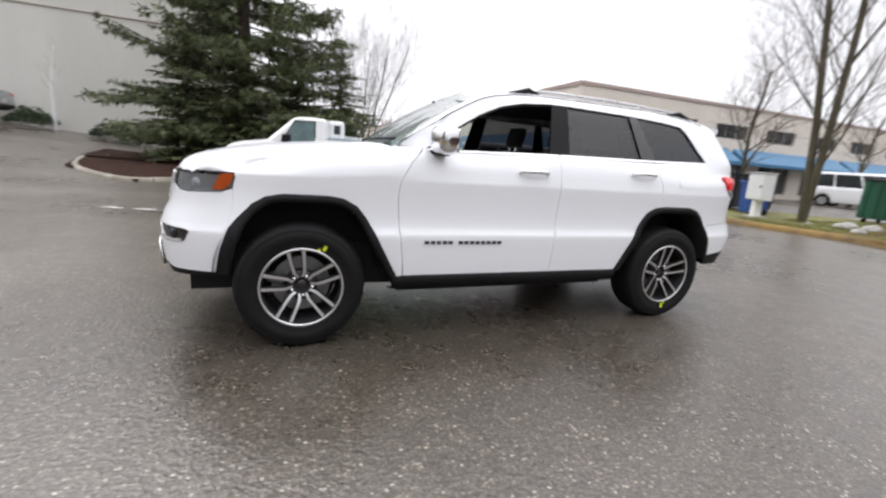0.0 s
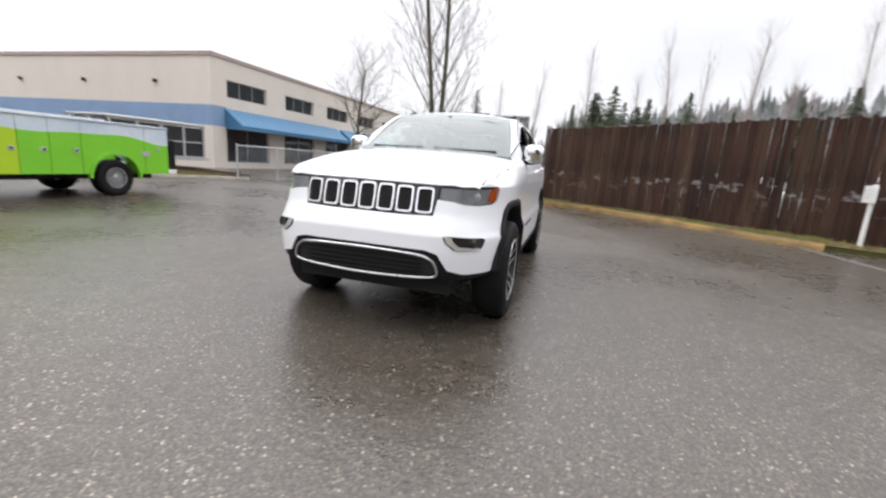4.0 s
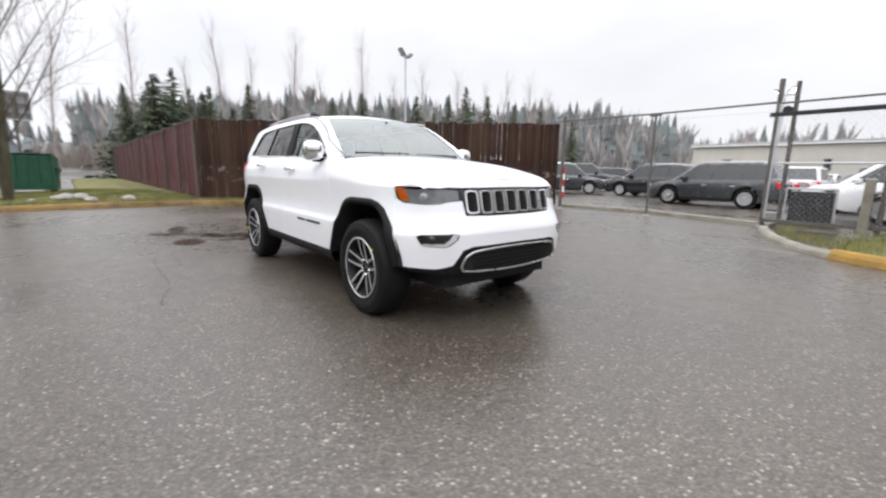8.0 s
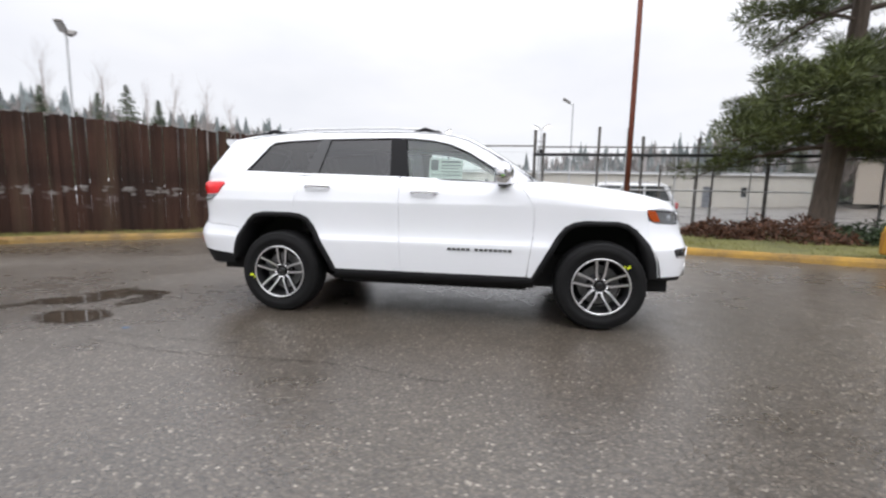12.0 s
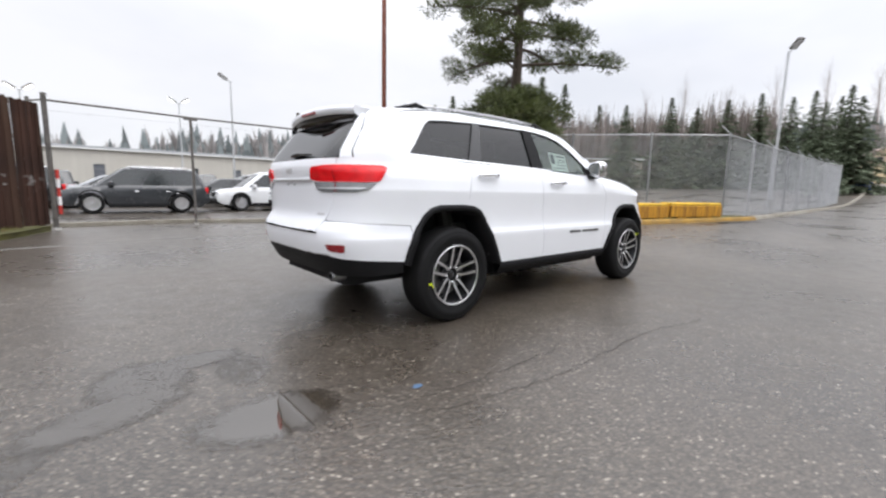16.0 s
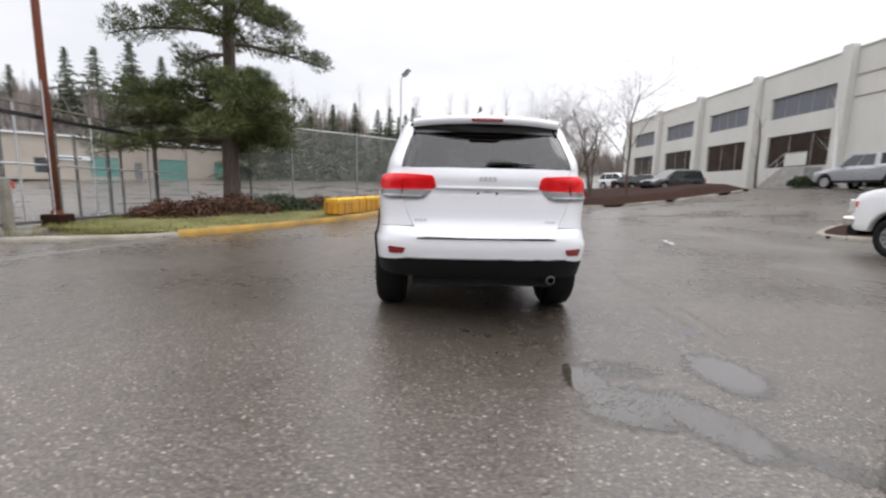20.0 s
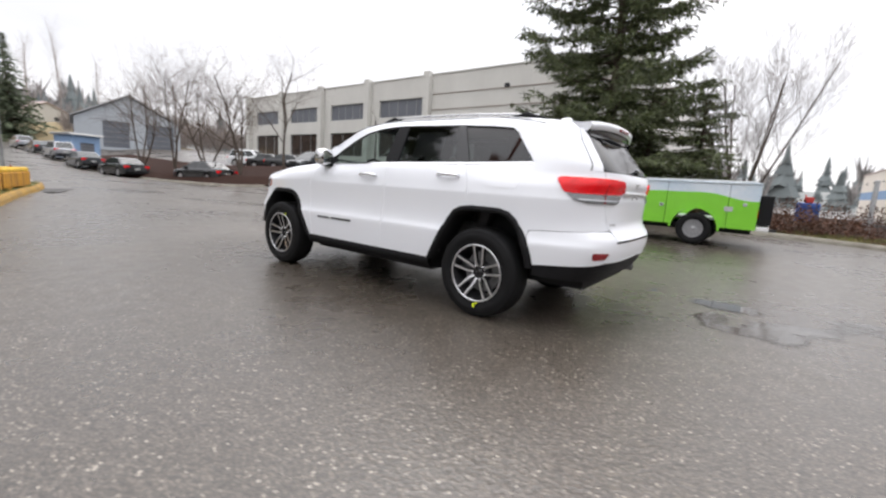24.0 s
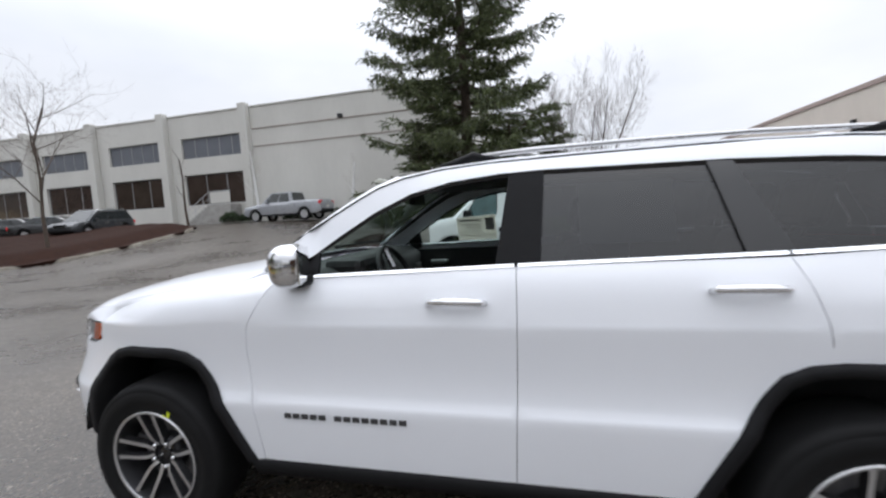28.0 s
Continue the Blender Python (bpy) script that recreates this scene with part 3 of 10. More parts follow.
sweep(bm, subdivide_path([(-4.6, 10.3, 0), (-1.6, 10.6, 0), (1.7, 9.6, 0)]), [(-0.12, -0.02), (-0.12, 0.10), (0.12, 0.10), (0.12, -0.02)])
tagged(part("gate_threshold", bm, M_KERB), "low dark concrete threshold under the open gateway", "kerb", kind="structure")


# ---- slatted fence ----
def slat_fence(name, a, b, height, material, label, pitch):
    """Posts, top rail and upright slats of uneven height and tone woven in the mesh."""
    ob = thing(name, label, "fence", kind="structure")
    d = (b - a)
    n = d.normalized()
    side = Vector((-n.y, n.x, 0))
    count = int(d.length / pitch)
    rng = random.Random(7)
    shapes = []
    for k in range(5):
        bm = bmesh.new()
        h = height * rng.uniform(0.968, 1.0)
        w = pitch * (1.05, 1.04, 1.0, 1.06, 0.985)[k]
        box(bm, -w / 2, w / 2, -0.006, 0.006, 0.06, h)
        for v in bm.verts:
            if v.co.z > 0.5:
                v.co.z += rng.uniform(-0.02, 0.02)
                v.co.x += rng.uniform(-0.004, 0.004)
        me = bpy.data.meshes.new("slat")
        bm.to_mesh(me)
        bm.free()
        me.materials.append(material)
        shapes.append(me)
    turn = math.atan2(n.y, n.x)
    for i in range(count):
        p = a + n * (i + 0.5) * pitch
        z = ground_z(p.x, p.y) + 0.06
        gone = rng.random() < 0.0015
        m = Matrix.Translation(p + side * (0.016 * (i % 2) - 0.008 + rng.uniform(-0.003, 0.003)) + Vector((0, 0, z + rng.uniform(-0.025, 0.02)))) @ Matrix.Rotation(turn + rng.uniform(-0.05, 0.05), 4, "Z") @ Matrix.Rotation(rng.gauss(0, 0.006), 4, "Y")
        if gone:
            continue
        s = new("slat", rng.choice(shapes))
        s.parent = ob
        s.matrix_basis = m
    for i in range(int(d.length / 3.0) + 1):
        p = a + n * min(i * 3.0, d.length)
        part("post", tubed([p + side * 0.06, p + side * 0.06 + Vector((0, 0, height + 0.12))], 0.035), M_POSTDARK, ob)
    part("top_rail", tubed([a + side * 0.06 + Vector((0, 0, height)), b + side * 0.06 + Vector((0, 0, height))], 0.022), M_POSTDARK, ob)
    return ob


slat_fence("fence_brown", FENCE_B, FENCE_C, 2.72, M_SLAT, "tall weathered brown slatted fence with dark stains", 0.085)
slat_fence("fence_red", FENCE_B, Vector((-46, -1.0, 0)), 2.72, M_SLATRED, "dark red slatted fence running off beside the grass", 0.30)


# ---- chain-link ----
def chain_link(name, pts, height, label, pitch=0.09, rail=True, post_every=3.0, mat_post=None, arms=False, wires=True, r=0.0022):
    ob = thing(name, label, "fence", kind="structure")
    mp = mat_post or M_GALV
    bm = bmesh.new()
    for a, b in zip(pts, pts[1:]):
        a, b = Vector((*a, 0)), Vector((*b, 0))
        L = (b - a).length
        n = (b - a) / L
        side = Vector((-n.y, n.x, 0))
        za, zb = ground_z(a.x, a.y), ground_z(b.x, b.y)

        def at(u, z):
            return a + n * u + Vector((0, 0, za + (zb - za) * u / L + z))

        if wires:
            k = int((L + height) / pitch)
            for i in range(k):
                for s in (1, -1):
                    u0, u1 = i * pitch - height, i * pitch
                    z0, z1 = (0.04, height) if s > 0 else (height, 0.04)
                    sl = (z1 - z0) / (u1 - u0)
                    lo, hi = max(u0, 0), min(u1, L)
                    if hi <= lo:
                        continue
                    p, q = at(lo, z0 + sl * (lo - u0)), at(hi, z0 + sl * (hi - u0))
                    w = Vector((0, 0, r)) + n * r * -s
                    vs = [bm.verts.new(v) for v in (p - w, q - w, q + w, p + w)]
                    bm.faces.new(vs)
                    o = side * r
                    vs = [bm.verts.new(v) for v in (p - o, q - o, q + o, p + o)]
                    bm.faces.new(vs)
        m = max(1, round(L / post_every))
        for i in range(m + 1):
            u = L * i / m
            part("post", tubed([at(u, 0), at(u, height + 0.08)], 0.034), mp, ob)
            if arms:
                part("barb_arm", tubed([at(u, height + 0.05), at(u, height + 0.36) + side * 0.30], 0.016, 6), mp, ob)
        if rail:
            part("top_rail", tubed([at(0, height), at(L, height)], 0.024), mp, ob)
    if wires:
        part("wire_mesh", bm, M_GALV, ob)["kind"] = "stuff"
    return ob


chain_link("fence_yard", [(9.4, 6.8), (10.45, 5.7), (12.35, 3.65), (14.4, 1.75)], 3.05, "tall galvanised chain-link fence with a top rail", r=0.003)
chain_link("fence_road", [(14.4, 1.75), (24, 1.75), (34, 1.75), (44, 1.9)], 3.05, "tall galvanised chain-link fence along the road", arms=True, post_every=3.2, r=0.0034)
chain_link("fence_bed", [(5.3, 9.35), (8.3, 9.3), (9.4, 6.8)], 2.1, "chain-link fence with rusty posts behind the shrubs", mat_post=M_POSTDARK, post_every=2.0)


# ---- buildings ----
def wall_with_openings(name, length, z0, z1, thick, openings, material):
    """A wall in its own x (along) and z, its face at y = 0; openings: (x0, x1, z0, z1)."""
    bm = bmesh.new()
    xs = sorted({0.0, length, *[v for o in openings for v in o[:2]]})
    zs = sorted({z0, z1, *[v for o in openings for v in o[2:]]})
    for a, b in zip(xs, xs[1:]):
        for c, d in zip(zs, zs[1:]):
            if any(o[0] - 1e-6 <= a and b <= o[1] + 1e-6 and o[2] - 1e-6 <= c and d <= o[3] + 1e-6 for o in openings):
                continue
            box(bm, a, b, 0, thick, c, d)
    bmesh.ops.remove_doubles(bm, verts=bm.verts, dist=1e-5)
    seen = {}
    for f in bm.faces:
        seen.setdefault(tuple(round(v, 4) for v in f.calc_center_median()), []).append(f)
    dead = [f for fs in seen.values() if len(fs) > 1 for f in fs]
    bmesh.ops.delete(bm, geom=dead, context="FACES_ONLY")
    return part(name, bm, material)


def window_unit(parent, m, x0, x1, z0, z1, glass_mat, frame_mat, bars, depth=0.14):
    """A window set back in its opening: frame, mullions and one pane a bay."""
    w = new("window")
    w.parent = parent
    w.matrix_basis = m
    f = 0.05
    bm = bmesh.new()
    box(bm, x0, x1, depth, depth + 0.06, z0, z0 + f)
    box(bm, x0, x1, depth, depth + 0.06, z1 - f, z1)
    k = max(1, bars)
    for i in range(k + 1):
        x = x0 + (x1 - x0 - f) * i / k
        box(bm, x, x + f, depth, depth + 0.06, z0 + f, z1 - f)
    part("frame", bm, frame_mat, w)
    for i in range(k):
        a = x0 + f + (x1 - x0 - f) * i / k
        b = x0 + (x1 - x0 - f) * (i + 1) / k
        part("pane", boxed(a, b, depth + 0.025, depth + 0.04, z0 + f, z1 - f), glass_mat, w)
    return w


def grey_building():
    """Tilt-up concrete warehouse: glazed bays between fins, and a blank end with reveals."""
    ob = thing("warehouse_grey", "grey tilt-up concrete warehouse with dark windows between fins", "building")
    base = Matrix.Translation((50, -24.6, 0)) @ Matrix.Rotation(math.pi, 4, "Z")
    fins = [20.5, 27.8, 34.9, 42.1, 49.3]
    ops = []
    for a, b in zip(fins, fins[1:]):
        ops.append((50 - b + 1.35, 50 - a - 0.4, 6.68, 8.2))
        ops.append((50 - b + 1.35, 50 - a - 0.4, 3.15, 5.45))
    w = wall_with_openings("wall", 46.0, 0.0, 9.9, 0.35, ops, M_GREYWALL)
    w.parent = ob
    w.matrix_basis = base
    for k, o in enumerate(ops):
        window_unit(ob, base, *o, M_WINGREY if k % 2 == 0 else M_WINBROWN, M_FRAMEGREY, 5 if k % 2 == 0 else 3)
    for x in fins:
        bm = boxed(x - 0.32, x + 0.32, -24.6, -24.1, 0, 10.15, bevel=0.03)
        part("fin", bm, M_GREYWALL, ob)
    for z in (7.06, 8.32):
        part("reveal", boxed(4.02, 20.1, -24.603, -24.55, z, z + 0.045), M_REVEAL, ob)
    part("panel_joint", boxed(4, 4.03, -24.602, -24.55, 0.5, 9.9), M_REVEAL, ob)
    part("coping", boxed(3.9, 50, -25.0, -24.53, 9.9, 9.98), M_GREYWALL, ob)
    part("side_wall", boxed(4.0, 4.35, -70, -24.96, 0, 9.9), M_GREYWALL, ob)
    part("side_wall", boxed(49.65, 50, -70, -24.96, 0, 9.9), M_GREYWALL, ob)
    part("roof", boxed(4.35, 50, -70, -24.96, 9.3, 9.6), M_CONCRETE, ob)
    part("back_wall", boxed(4.0, 50, -70.4, -70, 0, 9.9), M_GREYWALL, ob)
    part("floor", boxed(4.4, 49.6, -69.9, -25, 0.2, 0.4), M_CONCRETE, ob)
    part("wall_lamp", boxed(12.85, 13.2, -24.60, -24.38, 8.36, 8.62, bevel=0.04), M_BLACKSTEEL, ob)
    return ob


grey_building()


def tan_building():
    ob = thing("workshop_tan", "two-storey tan commercial building with a blue band and awnings", "building")
    cx, cy, top = -14.7, -18.1, 6.0
    north = Matrix.Translation((cx, cy, 0)) @ Matrix.Rotation(math.pi, 4, "Z")  # runs towards -x, faces +y
    ups = [(1.1 + 5.2 * k, 4.4 + 5.2 * k, 4.0, 4.95) for k in range(7)]
    downs = [(1.0 + 5.2 * k, 4.6 + 5.2 * k, 0.35, 2.3) for k in range(7)]
    w = wall_with_openings("wall", 40.0, 0, top, 0.3, ups + downs, M_TANWALL)
    w.parent = ob
    w.matrix_basis = north
    for o in ups:
        window_unit(ob, north, *o, M_WINDOW, M_FRAMEGREY, 3)
    for o in downs:
        window_unit(ob, north, *o, M_WINDOW, M_FRAMEGREY, 2)
    part("side_wall", boxed(cx - 0.3, cx, cy - 70, cy - 0.302, 0, top), M_TANWALL, ob)
    part("blue_band", boxed(cx - 0.28, cx + 0.012, cy - 69.9, cy - 0.31, 2.35, 3.45), M_BLUEBAND, ob)
    part("blue_band", boxed(cx - 1.0, cx + 0.010, cy - 0.29, cy + 0.012, 2.35, 3.45), M_BLUEBAND, ob)
    part("parapet_trim", boxed(cx - 0.35, cx + 0.06, cy - 70, cy - 0.36, top, top + 0.22), M_ROOFTRIM, ob)
    part("parapet_trim", boxed(cx - 40, cx + 0.06, cy - 0.35, cy + 0.06, top, top + 0.22), M_ROOFTRIM, ob)
    part("roof", boxed(cx - 40, cx - 0.31, cy - 70, cy - 0.31, top - 0.4, top - 0.2), M_CONCRETE, ob)
    part("back_wall", boxed(cx - 40.3, cx - 40, cy - 70, cy, 0, top), M_TANWALL, ob)
    for k in range(12):
        part("wall_lamp", boxed(cx, cx + 0.16, cy - 4 - 5.6 * k, cy - 3.8 - 5.6 * k, 4.55, 4.72, bevel=0.02), M_BLACKSTEEL, ob)
    # ribbed awnings over the shop fronts
    for k in range(3):
        x1 = cx - 0.9 - 12.6 * k
        x0 = x1 - 12.0
        bm = bmesh.new()
        n = 48
        rows = []
        for i in range(n + 1):
            x = x0 + (x1 - x0) * i / n
            b = 0.035 * (i % 2)
            rows.append([bm.verts.new((x, cy + 0.02, 3.35 + b)), bm.verts.new((x, cy + 1.25, 2.45 + b)), bm.verts.new((x, cy + 1.25, 2.25))])
        for a, c in zip(rows, rows[1:]):
            for j in range(2):
                bm.faces.new((a[j], a[j + 1], c[j + 1], c[j]))
        for r in (rows[0], rows[-1]):
            q = bm.verts.new((r[0].co.x, cy + 0.02, 2.25))
            bm.faces.new((r[0], r[1], r[2], q))
        part("awning", bm, M_AWNING, ob)
    return ob


tan_building()


# ---- the white car: one skin in girth (s) and height (z), cut into its panels ----
def curve(pts):
    xs, ys = [p[0] for p in pts], [p[1] for p in pts]

    def at(v):
        return float(np.interp(v, xs, ys))

    return at


W_SIDE = curve([(0.25, 0.80), (0.30, 0.83), (0.36, 0.872), (0.43, 0.895), (0.50, 0.902), (0.60, 0.909), (0.68, 0.914), (0.708, 0.9135), (0.742, 0.898), (0.78, 0.889), (0.86, 0.8865), (0.95, 0.889), (1.03, 0.8945), (1.056, 0.895), (1.085, 0.889), (1.13, 0.882), (1.20, 0.866), (1.25, 0.846), (1.28, 0.824), (1.33, 0.806), (1.45, 0.762), (1.60, 0.705), (1.66, 0.676), (1.70, 0.640), (1.73, 0.58)])
W_FRONT = curve([(1.055, 0.896), (1.10, 0.888), (1.15, 0.868), (1.18, 0.845), (1.20, 0.815), (1.215, 0.78), (1.23, 0.70)])
X_FRONT = curve([(0.25, 2.10), (0.33, 2.20), (0.40, 2.255), (0.48, 2.272), (0.60, 2.285), (0.72, 2.285), (0.80, 2.255), (0.84, 2.23), (0.95, 2.205), (1.03, 2.185), (1.08, 2.155), (1.15, 2.10)])
X_REAR = curve([(0.36, -2.30), (0.44, -2.38), (0.52, -2.43), (0.58, -2.455), (0.66, -2.48), (0.74, -2.485), (0.79, -2.475), (0.83, -2.43), (0.90, -2.42), (1.06, -2.425), (1.12, -2.415), (1.13, -2.435), (1.21, -2.44), (1.27, -2.42), (1.35, -2.355), (1.50, -2.24), (1.60, -2.165), (1.70, -2.10)])
F_HOOD = curve([(0, 0), (0.012, 0.028), (0.03, 0.048), (0.07, 0.074), (0.15, 0.104), (0.3, 0.140), (0.5, 0.178), (0.7, 0.203), (0.9, 0.222), (1.2, 0.243)])
X0, X1, LF, LR = 1.2, -1.5, 1.77, 1.49
SF, SR = X0 + LF, X1 - LR


def half_width(x, z):
    w = W_SIDE(z)
    if x > 0.6 and z > 1.04:
        lift = 1.045 + F_HOOD(max(0, 1.94 - x)) - 0.03 - 1.215
        k = step(0.6, 0.95, x)
        k *= step(1.04, 1.075, z)
        w = w * (1 - k) + W_FRONT(min(1.24, z - lift)) * k
    elif z > 1.2 and x > -0.3:
        w -= 0.05 * ((x + 0.3) / 1.25) ** 2
    if z > 1.2 and x < -1.0:
        w -= 0.045 * ((-1.0 - x) / 0.9) ** 2
    return w


def skin(s, z, side=1, off=0.0):
    """The place on the skin at girth s (x along the flank, then round the corners) and height z, off metres proud."""
    def raw(s, z):
        if s > X0:
            ph = min(math.pi / 2, (s - X0) / LF * math.pi / 2)
            n = 3.4 - 0.7 * step(0.72, 0.98, z)
            n += (3.9 - n) * step(0.45, 0.95, ph)
            u, v = math.sin(ph), math.cos(ph)
            r = (abs(u) ** n + abs(v) ** n) ** (-1 / n)
            x = X0 + (X_FRONT(z) - X0) * r * u
            return Vector((x, half_width(min(x, 1.93), z) * r * v, z))
        if s < X1:
            ph = min(math.pi / 2, (X1 - s) / LR * math.pi / 2)
            n = 3.0 + 1.2 * step(0.38, 0.87, ph) + 2.0 * step(1.22, 1.36, z)
            u, v = math.sin(ph), math.cos(ph)
            r = (abs(u) ** n + abs(v) ** n) ** (-1 / n)
            return Vector((X1 + (X_REAR(z) - X1) * r * u, half_width(X1 - 0.25 * u, z) * r * v, z))
        return Vector((s, half_width(s, z), z))

    p = raw(s, z)
    if off:
        e = 0.01
        n = (raw(s + e, z) - raw(s - e, z)).cross(raw(s, z + e) - raw(s, z - e))
        if n.length > 1e-9:
            n.normalize()
            if n.y < 0 and abs(n.y) > abs(n.x) * 0.05:
                n = -n
            if s > X0 and n.x < 0 and s > 2.2 or s < X1 and n.x > 0 and s < -2.2:
                n = -n
            p = p + n * off
    return Vector((p.x, p.y * side, p.z))


def s_front(y, z):
    v = abs(y)
    lo, hi = X0, SF
    for _ in range(40):
        m = (lo + hi) / 2
        lo, hi = (m, hi) if skin(m, z).y > v else (lo, m)
    return lo


def s_rear(y, z):
    lo, hi = X1, SR
    for _ in range(40):
        m = (lo + hi) / 2
        lo, hi = (m, hi) if skin(m, z).y > abs(y) else (lo, m)
    return lo


def flank(side, off=0.0):
    return lambda q, z, o=0.0: skin(q, z, side, off + o)


def nose(off=0.0):
    return lambda q, z, o=0.0: skin(SF - abs(q), z, 1 if q >= 0 else -1, off + o)


def tail(off=0.0):
    return lambda q, z, o=0.0: skin(SR + abs(q), z, 1 if q >= 0 else -1, off + o)


def qn(y, z):
    return math.copysign(SF - s_front(y, z), y)


def qt(y, z):
    return math.copysign(s_rear(y, z) - SR, y)


def soften(pts, times=1, keep=0.22):
    for _ in range(times):
        out = []
        for a, b in zip(pts, pts[1:] + pts[:1]):
            a, b = Vector(a), Vector(b)
            out += [a.lerp(b, keep), a.lerp(b, 1 - keep)]
        pts = out
    return [tuple(p) for p in pts]


def resample(pts, d):
    out = []
    for a, b in zip(pts, pts[1:] + pts[:1]):
        a, b = Vector(a), Vector(b)
        n = max(1, int(round((b - a).length / d)))
        out += [a.lerp(b, i / n) for i in range(n)]
    return out


def panel_bm(where, outline, holes=(), d=0.05, thick=0.014, bm=None):
    """A sheet cut to an outline in (girth, height), laid on the skin by where(q, z, off), its edges turned in."""
    from mathutils import geometry
    bm = bm or bmesh.new()
    loops = [resample([Vector(p) for p in outline], d)] + [resample([Vector(p) for p in h], d * 0.8) for h in holes]
    verts, edges = [], []
    for lp in loops:
        k = len(verts)
        verts += lp
        edges += [(k + i, k + (i + 1) % len(lp)) for i in range(len(lp))]
    o, hs = loops[0], loops[1:]
    xs, ys = [p.x for p in o], [p.y for p in o]
    segs = [(lp[i], lp[(i + 1) % len(lp)]) for lp in loops for i in range(len(lp))]
    k0 = math.floor(min(ys) / d)
    rows_z = [v * d for v in range(k0, int(max(ys) / d) + 1)]
    if d < 0.06 and min(ys) > 0.2:
        creases = (0.700, 0.712, 0.742, 0.754, 1.044, 1.056, 1.068)
        rows_z = sorted([v for v in rows_z if all(abs(v - c) > 0.008 for c in creases)] + list(creases))
    x = math.floor(min(xs) / d) * d
    while x < max(xs):
        for y in rows_z:
            p = Vector((x, y))
            if inside(p, o) and not any(inside(p, h) for h in hs) and min((p - closest(p, a, b)).length_squared for a, b in segs) > (0.3 * d) ** 2:
                verts.append(p)
        x += d
    vs, _, fs, *_ = geometry.delaunay_2d_cdt([Vector((v[0], v[1])) for v in verts], edges, [], 0, 1e-6)
    made = {}

    def vert(i):
        if i not in made:
            made[i] = bm.verts.new(where(vs[i].x, vs[i].y))
        return made[i]

    new_faces = []
    for f in fs:
        c = sum((vs[i] for i in f), Vector((0, 0))) / len(f)
        pa = [vs[i] for i in f]
        longest = max((pa[i] - pa[i - 1]).length for i in range(3))
        area2 = abs((pa[1].x - pa[0].x) * (pa[2].y - pa[0].y) - (pa[2].x - pa[0].x) * (pa[1].y - pa[0].y))
        if area2 < longest * 0.0012:
            continue
        if inside(c, o) and not any(inside(c, h) for h in hs):
            try:
                new_faces.append(bm.faces.new([vert(i) for i in f]))
            except ValueError:
                pass
    bm.normal_update()
    # turn all faces outward: the panel's own outward way
    out_way = sum(((where(vs[i].x, vs[i].y, 0.02) - where(vs[i].x, vs[i].y)).dot(made[i].normal) for i in made), 0.0)
    if out_way < 0:
        bmesh.ops.reverse_faces(bm, faces=new_faces)
    for f in new_faces:
        f.smooth = True
    if thick:
        rim = [e for f in new_faces for e in f.edges if len(e.link_faces) == 1]
        back = {}
        inv = {v: k for k, v in made.items()}
        for e in set(rim):
            e.smooth = False
            for v in e.verts:
                if v not in back:
                    i = inv[v]
                    back[v] = bm.verts.new(where(vs[i].x, vs[i].y, -thick))
        for e in set(rim):
            a, b = e.verts
            f = e.link_faces[0]
            lv = [l.vert for l in f.loops]
            if lv[(lv.index(a) + 1) % len(lv)] is not b:
                a, b = b, a
            bm.faces.new((b, a, back[a], back[b]))
    return bm


def loft(bm, a, b):
    """A strip between two rows of points."""
    va, vb = [bm.verts.new(p) for p in a], [bm.verts.new(p) for p in b]
    for i in range(len(a) - 1):
        f = bm.faces.new((va[i], va[i + 1], vb[i + 1], vb[i]))
        f.smooth = True
    return va, vb


def grid(bm, rows):
    vs = [[bm.verts.new(p) for p in r] for r in rows]
    for a, b in zip(vs, vs[1:]):
        for i in range(len(a) - 1):
            f = bm.faces.new((a[i], a[i + 1], b[i + 1], b[i]))
            f.smooth = True
    return vs


def hood_z(x, y):
    back = max(0, hood_front(y) - x)
    back -= 0.5 * min(1.0, abs(y) / 0.77) ** 4 * min(back, 0.22)
    return 1.045 + F_HOOD(back) - 0.03 * min(1, abs(y) / 0.8) ** 3 * (0.5 + 0.5 * step(0.0, 0.5, back))


HOOD_EDGE = curve([(0, 2.180), (0.2, 2.177), (0.35, 2.168), (0.48, 2.152), (0.6, 2.116), (0.7, 2.058), (0.78, 1.98), (0.86, 1.82)])


def hood_front(y):
    return HOOD_EDGE(abs(y))


ROOF_C = curve([(-2.30, 1.615), (-2.2, 1.655), (-2.0, 1.700), (-1.8, 1.728), (-1.4, 1.752), (-1.0, 1.765), (-0.3, 1.765), (-0.1, 1.755), (0.1, 1.738), (0.22, 1.718), (0.32, 1.695)])


def roof_z(x, y):
    return ROOF_C(x) - 0.055 * (abs(y) / 0.62) ** 2.2


GATE_EDGE = [(0.485, 0.757), (0.53, 0.80), (0.555, 0.85), (0.59, 0.92), (0.622, 1.02), (0.636, 1.15), (0.634, 1.268)]
ARCH_F = [(0.885, 0.432), (0.93, 0.515), (1.01, 0.665), (1.09, 0.805), (1.145, 0.875), (1.22, 0.915), (1.32, 0.93), (1.60, 0.93), (1.685, 0.91), (1.745, 0.855), (1.80, 0.74), (1.845, 0.60), (1.875, 0.47)]
ARCH_R = [(-0.915, 0.432), (-0.965, 0.53), (-1.05, 0.685), (-1.125, 0.82), (-1.18, 0.89), (-1.255, 0.925), (-1.35, 0.937), (-1.62, 0.937), (-1.71, 0.915), (-1.775, 0.86), (-1.83, 0.75), (-1.885, 0.62), (-1.925, 0.51)]
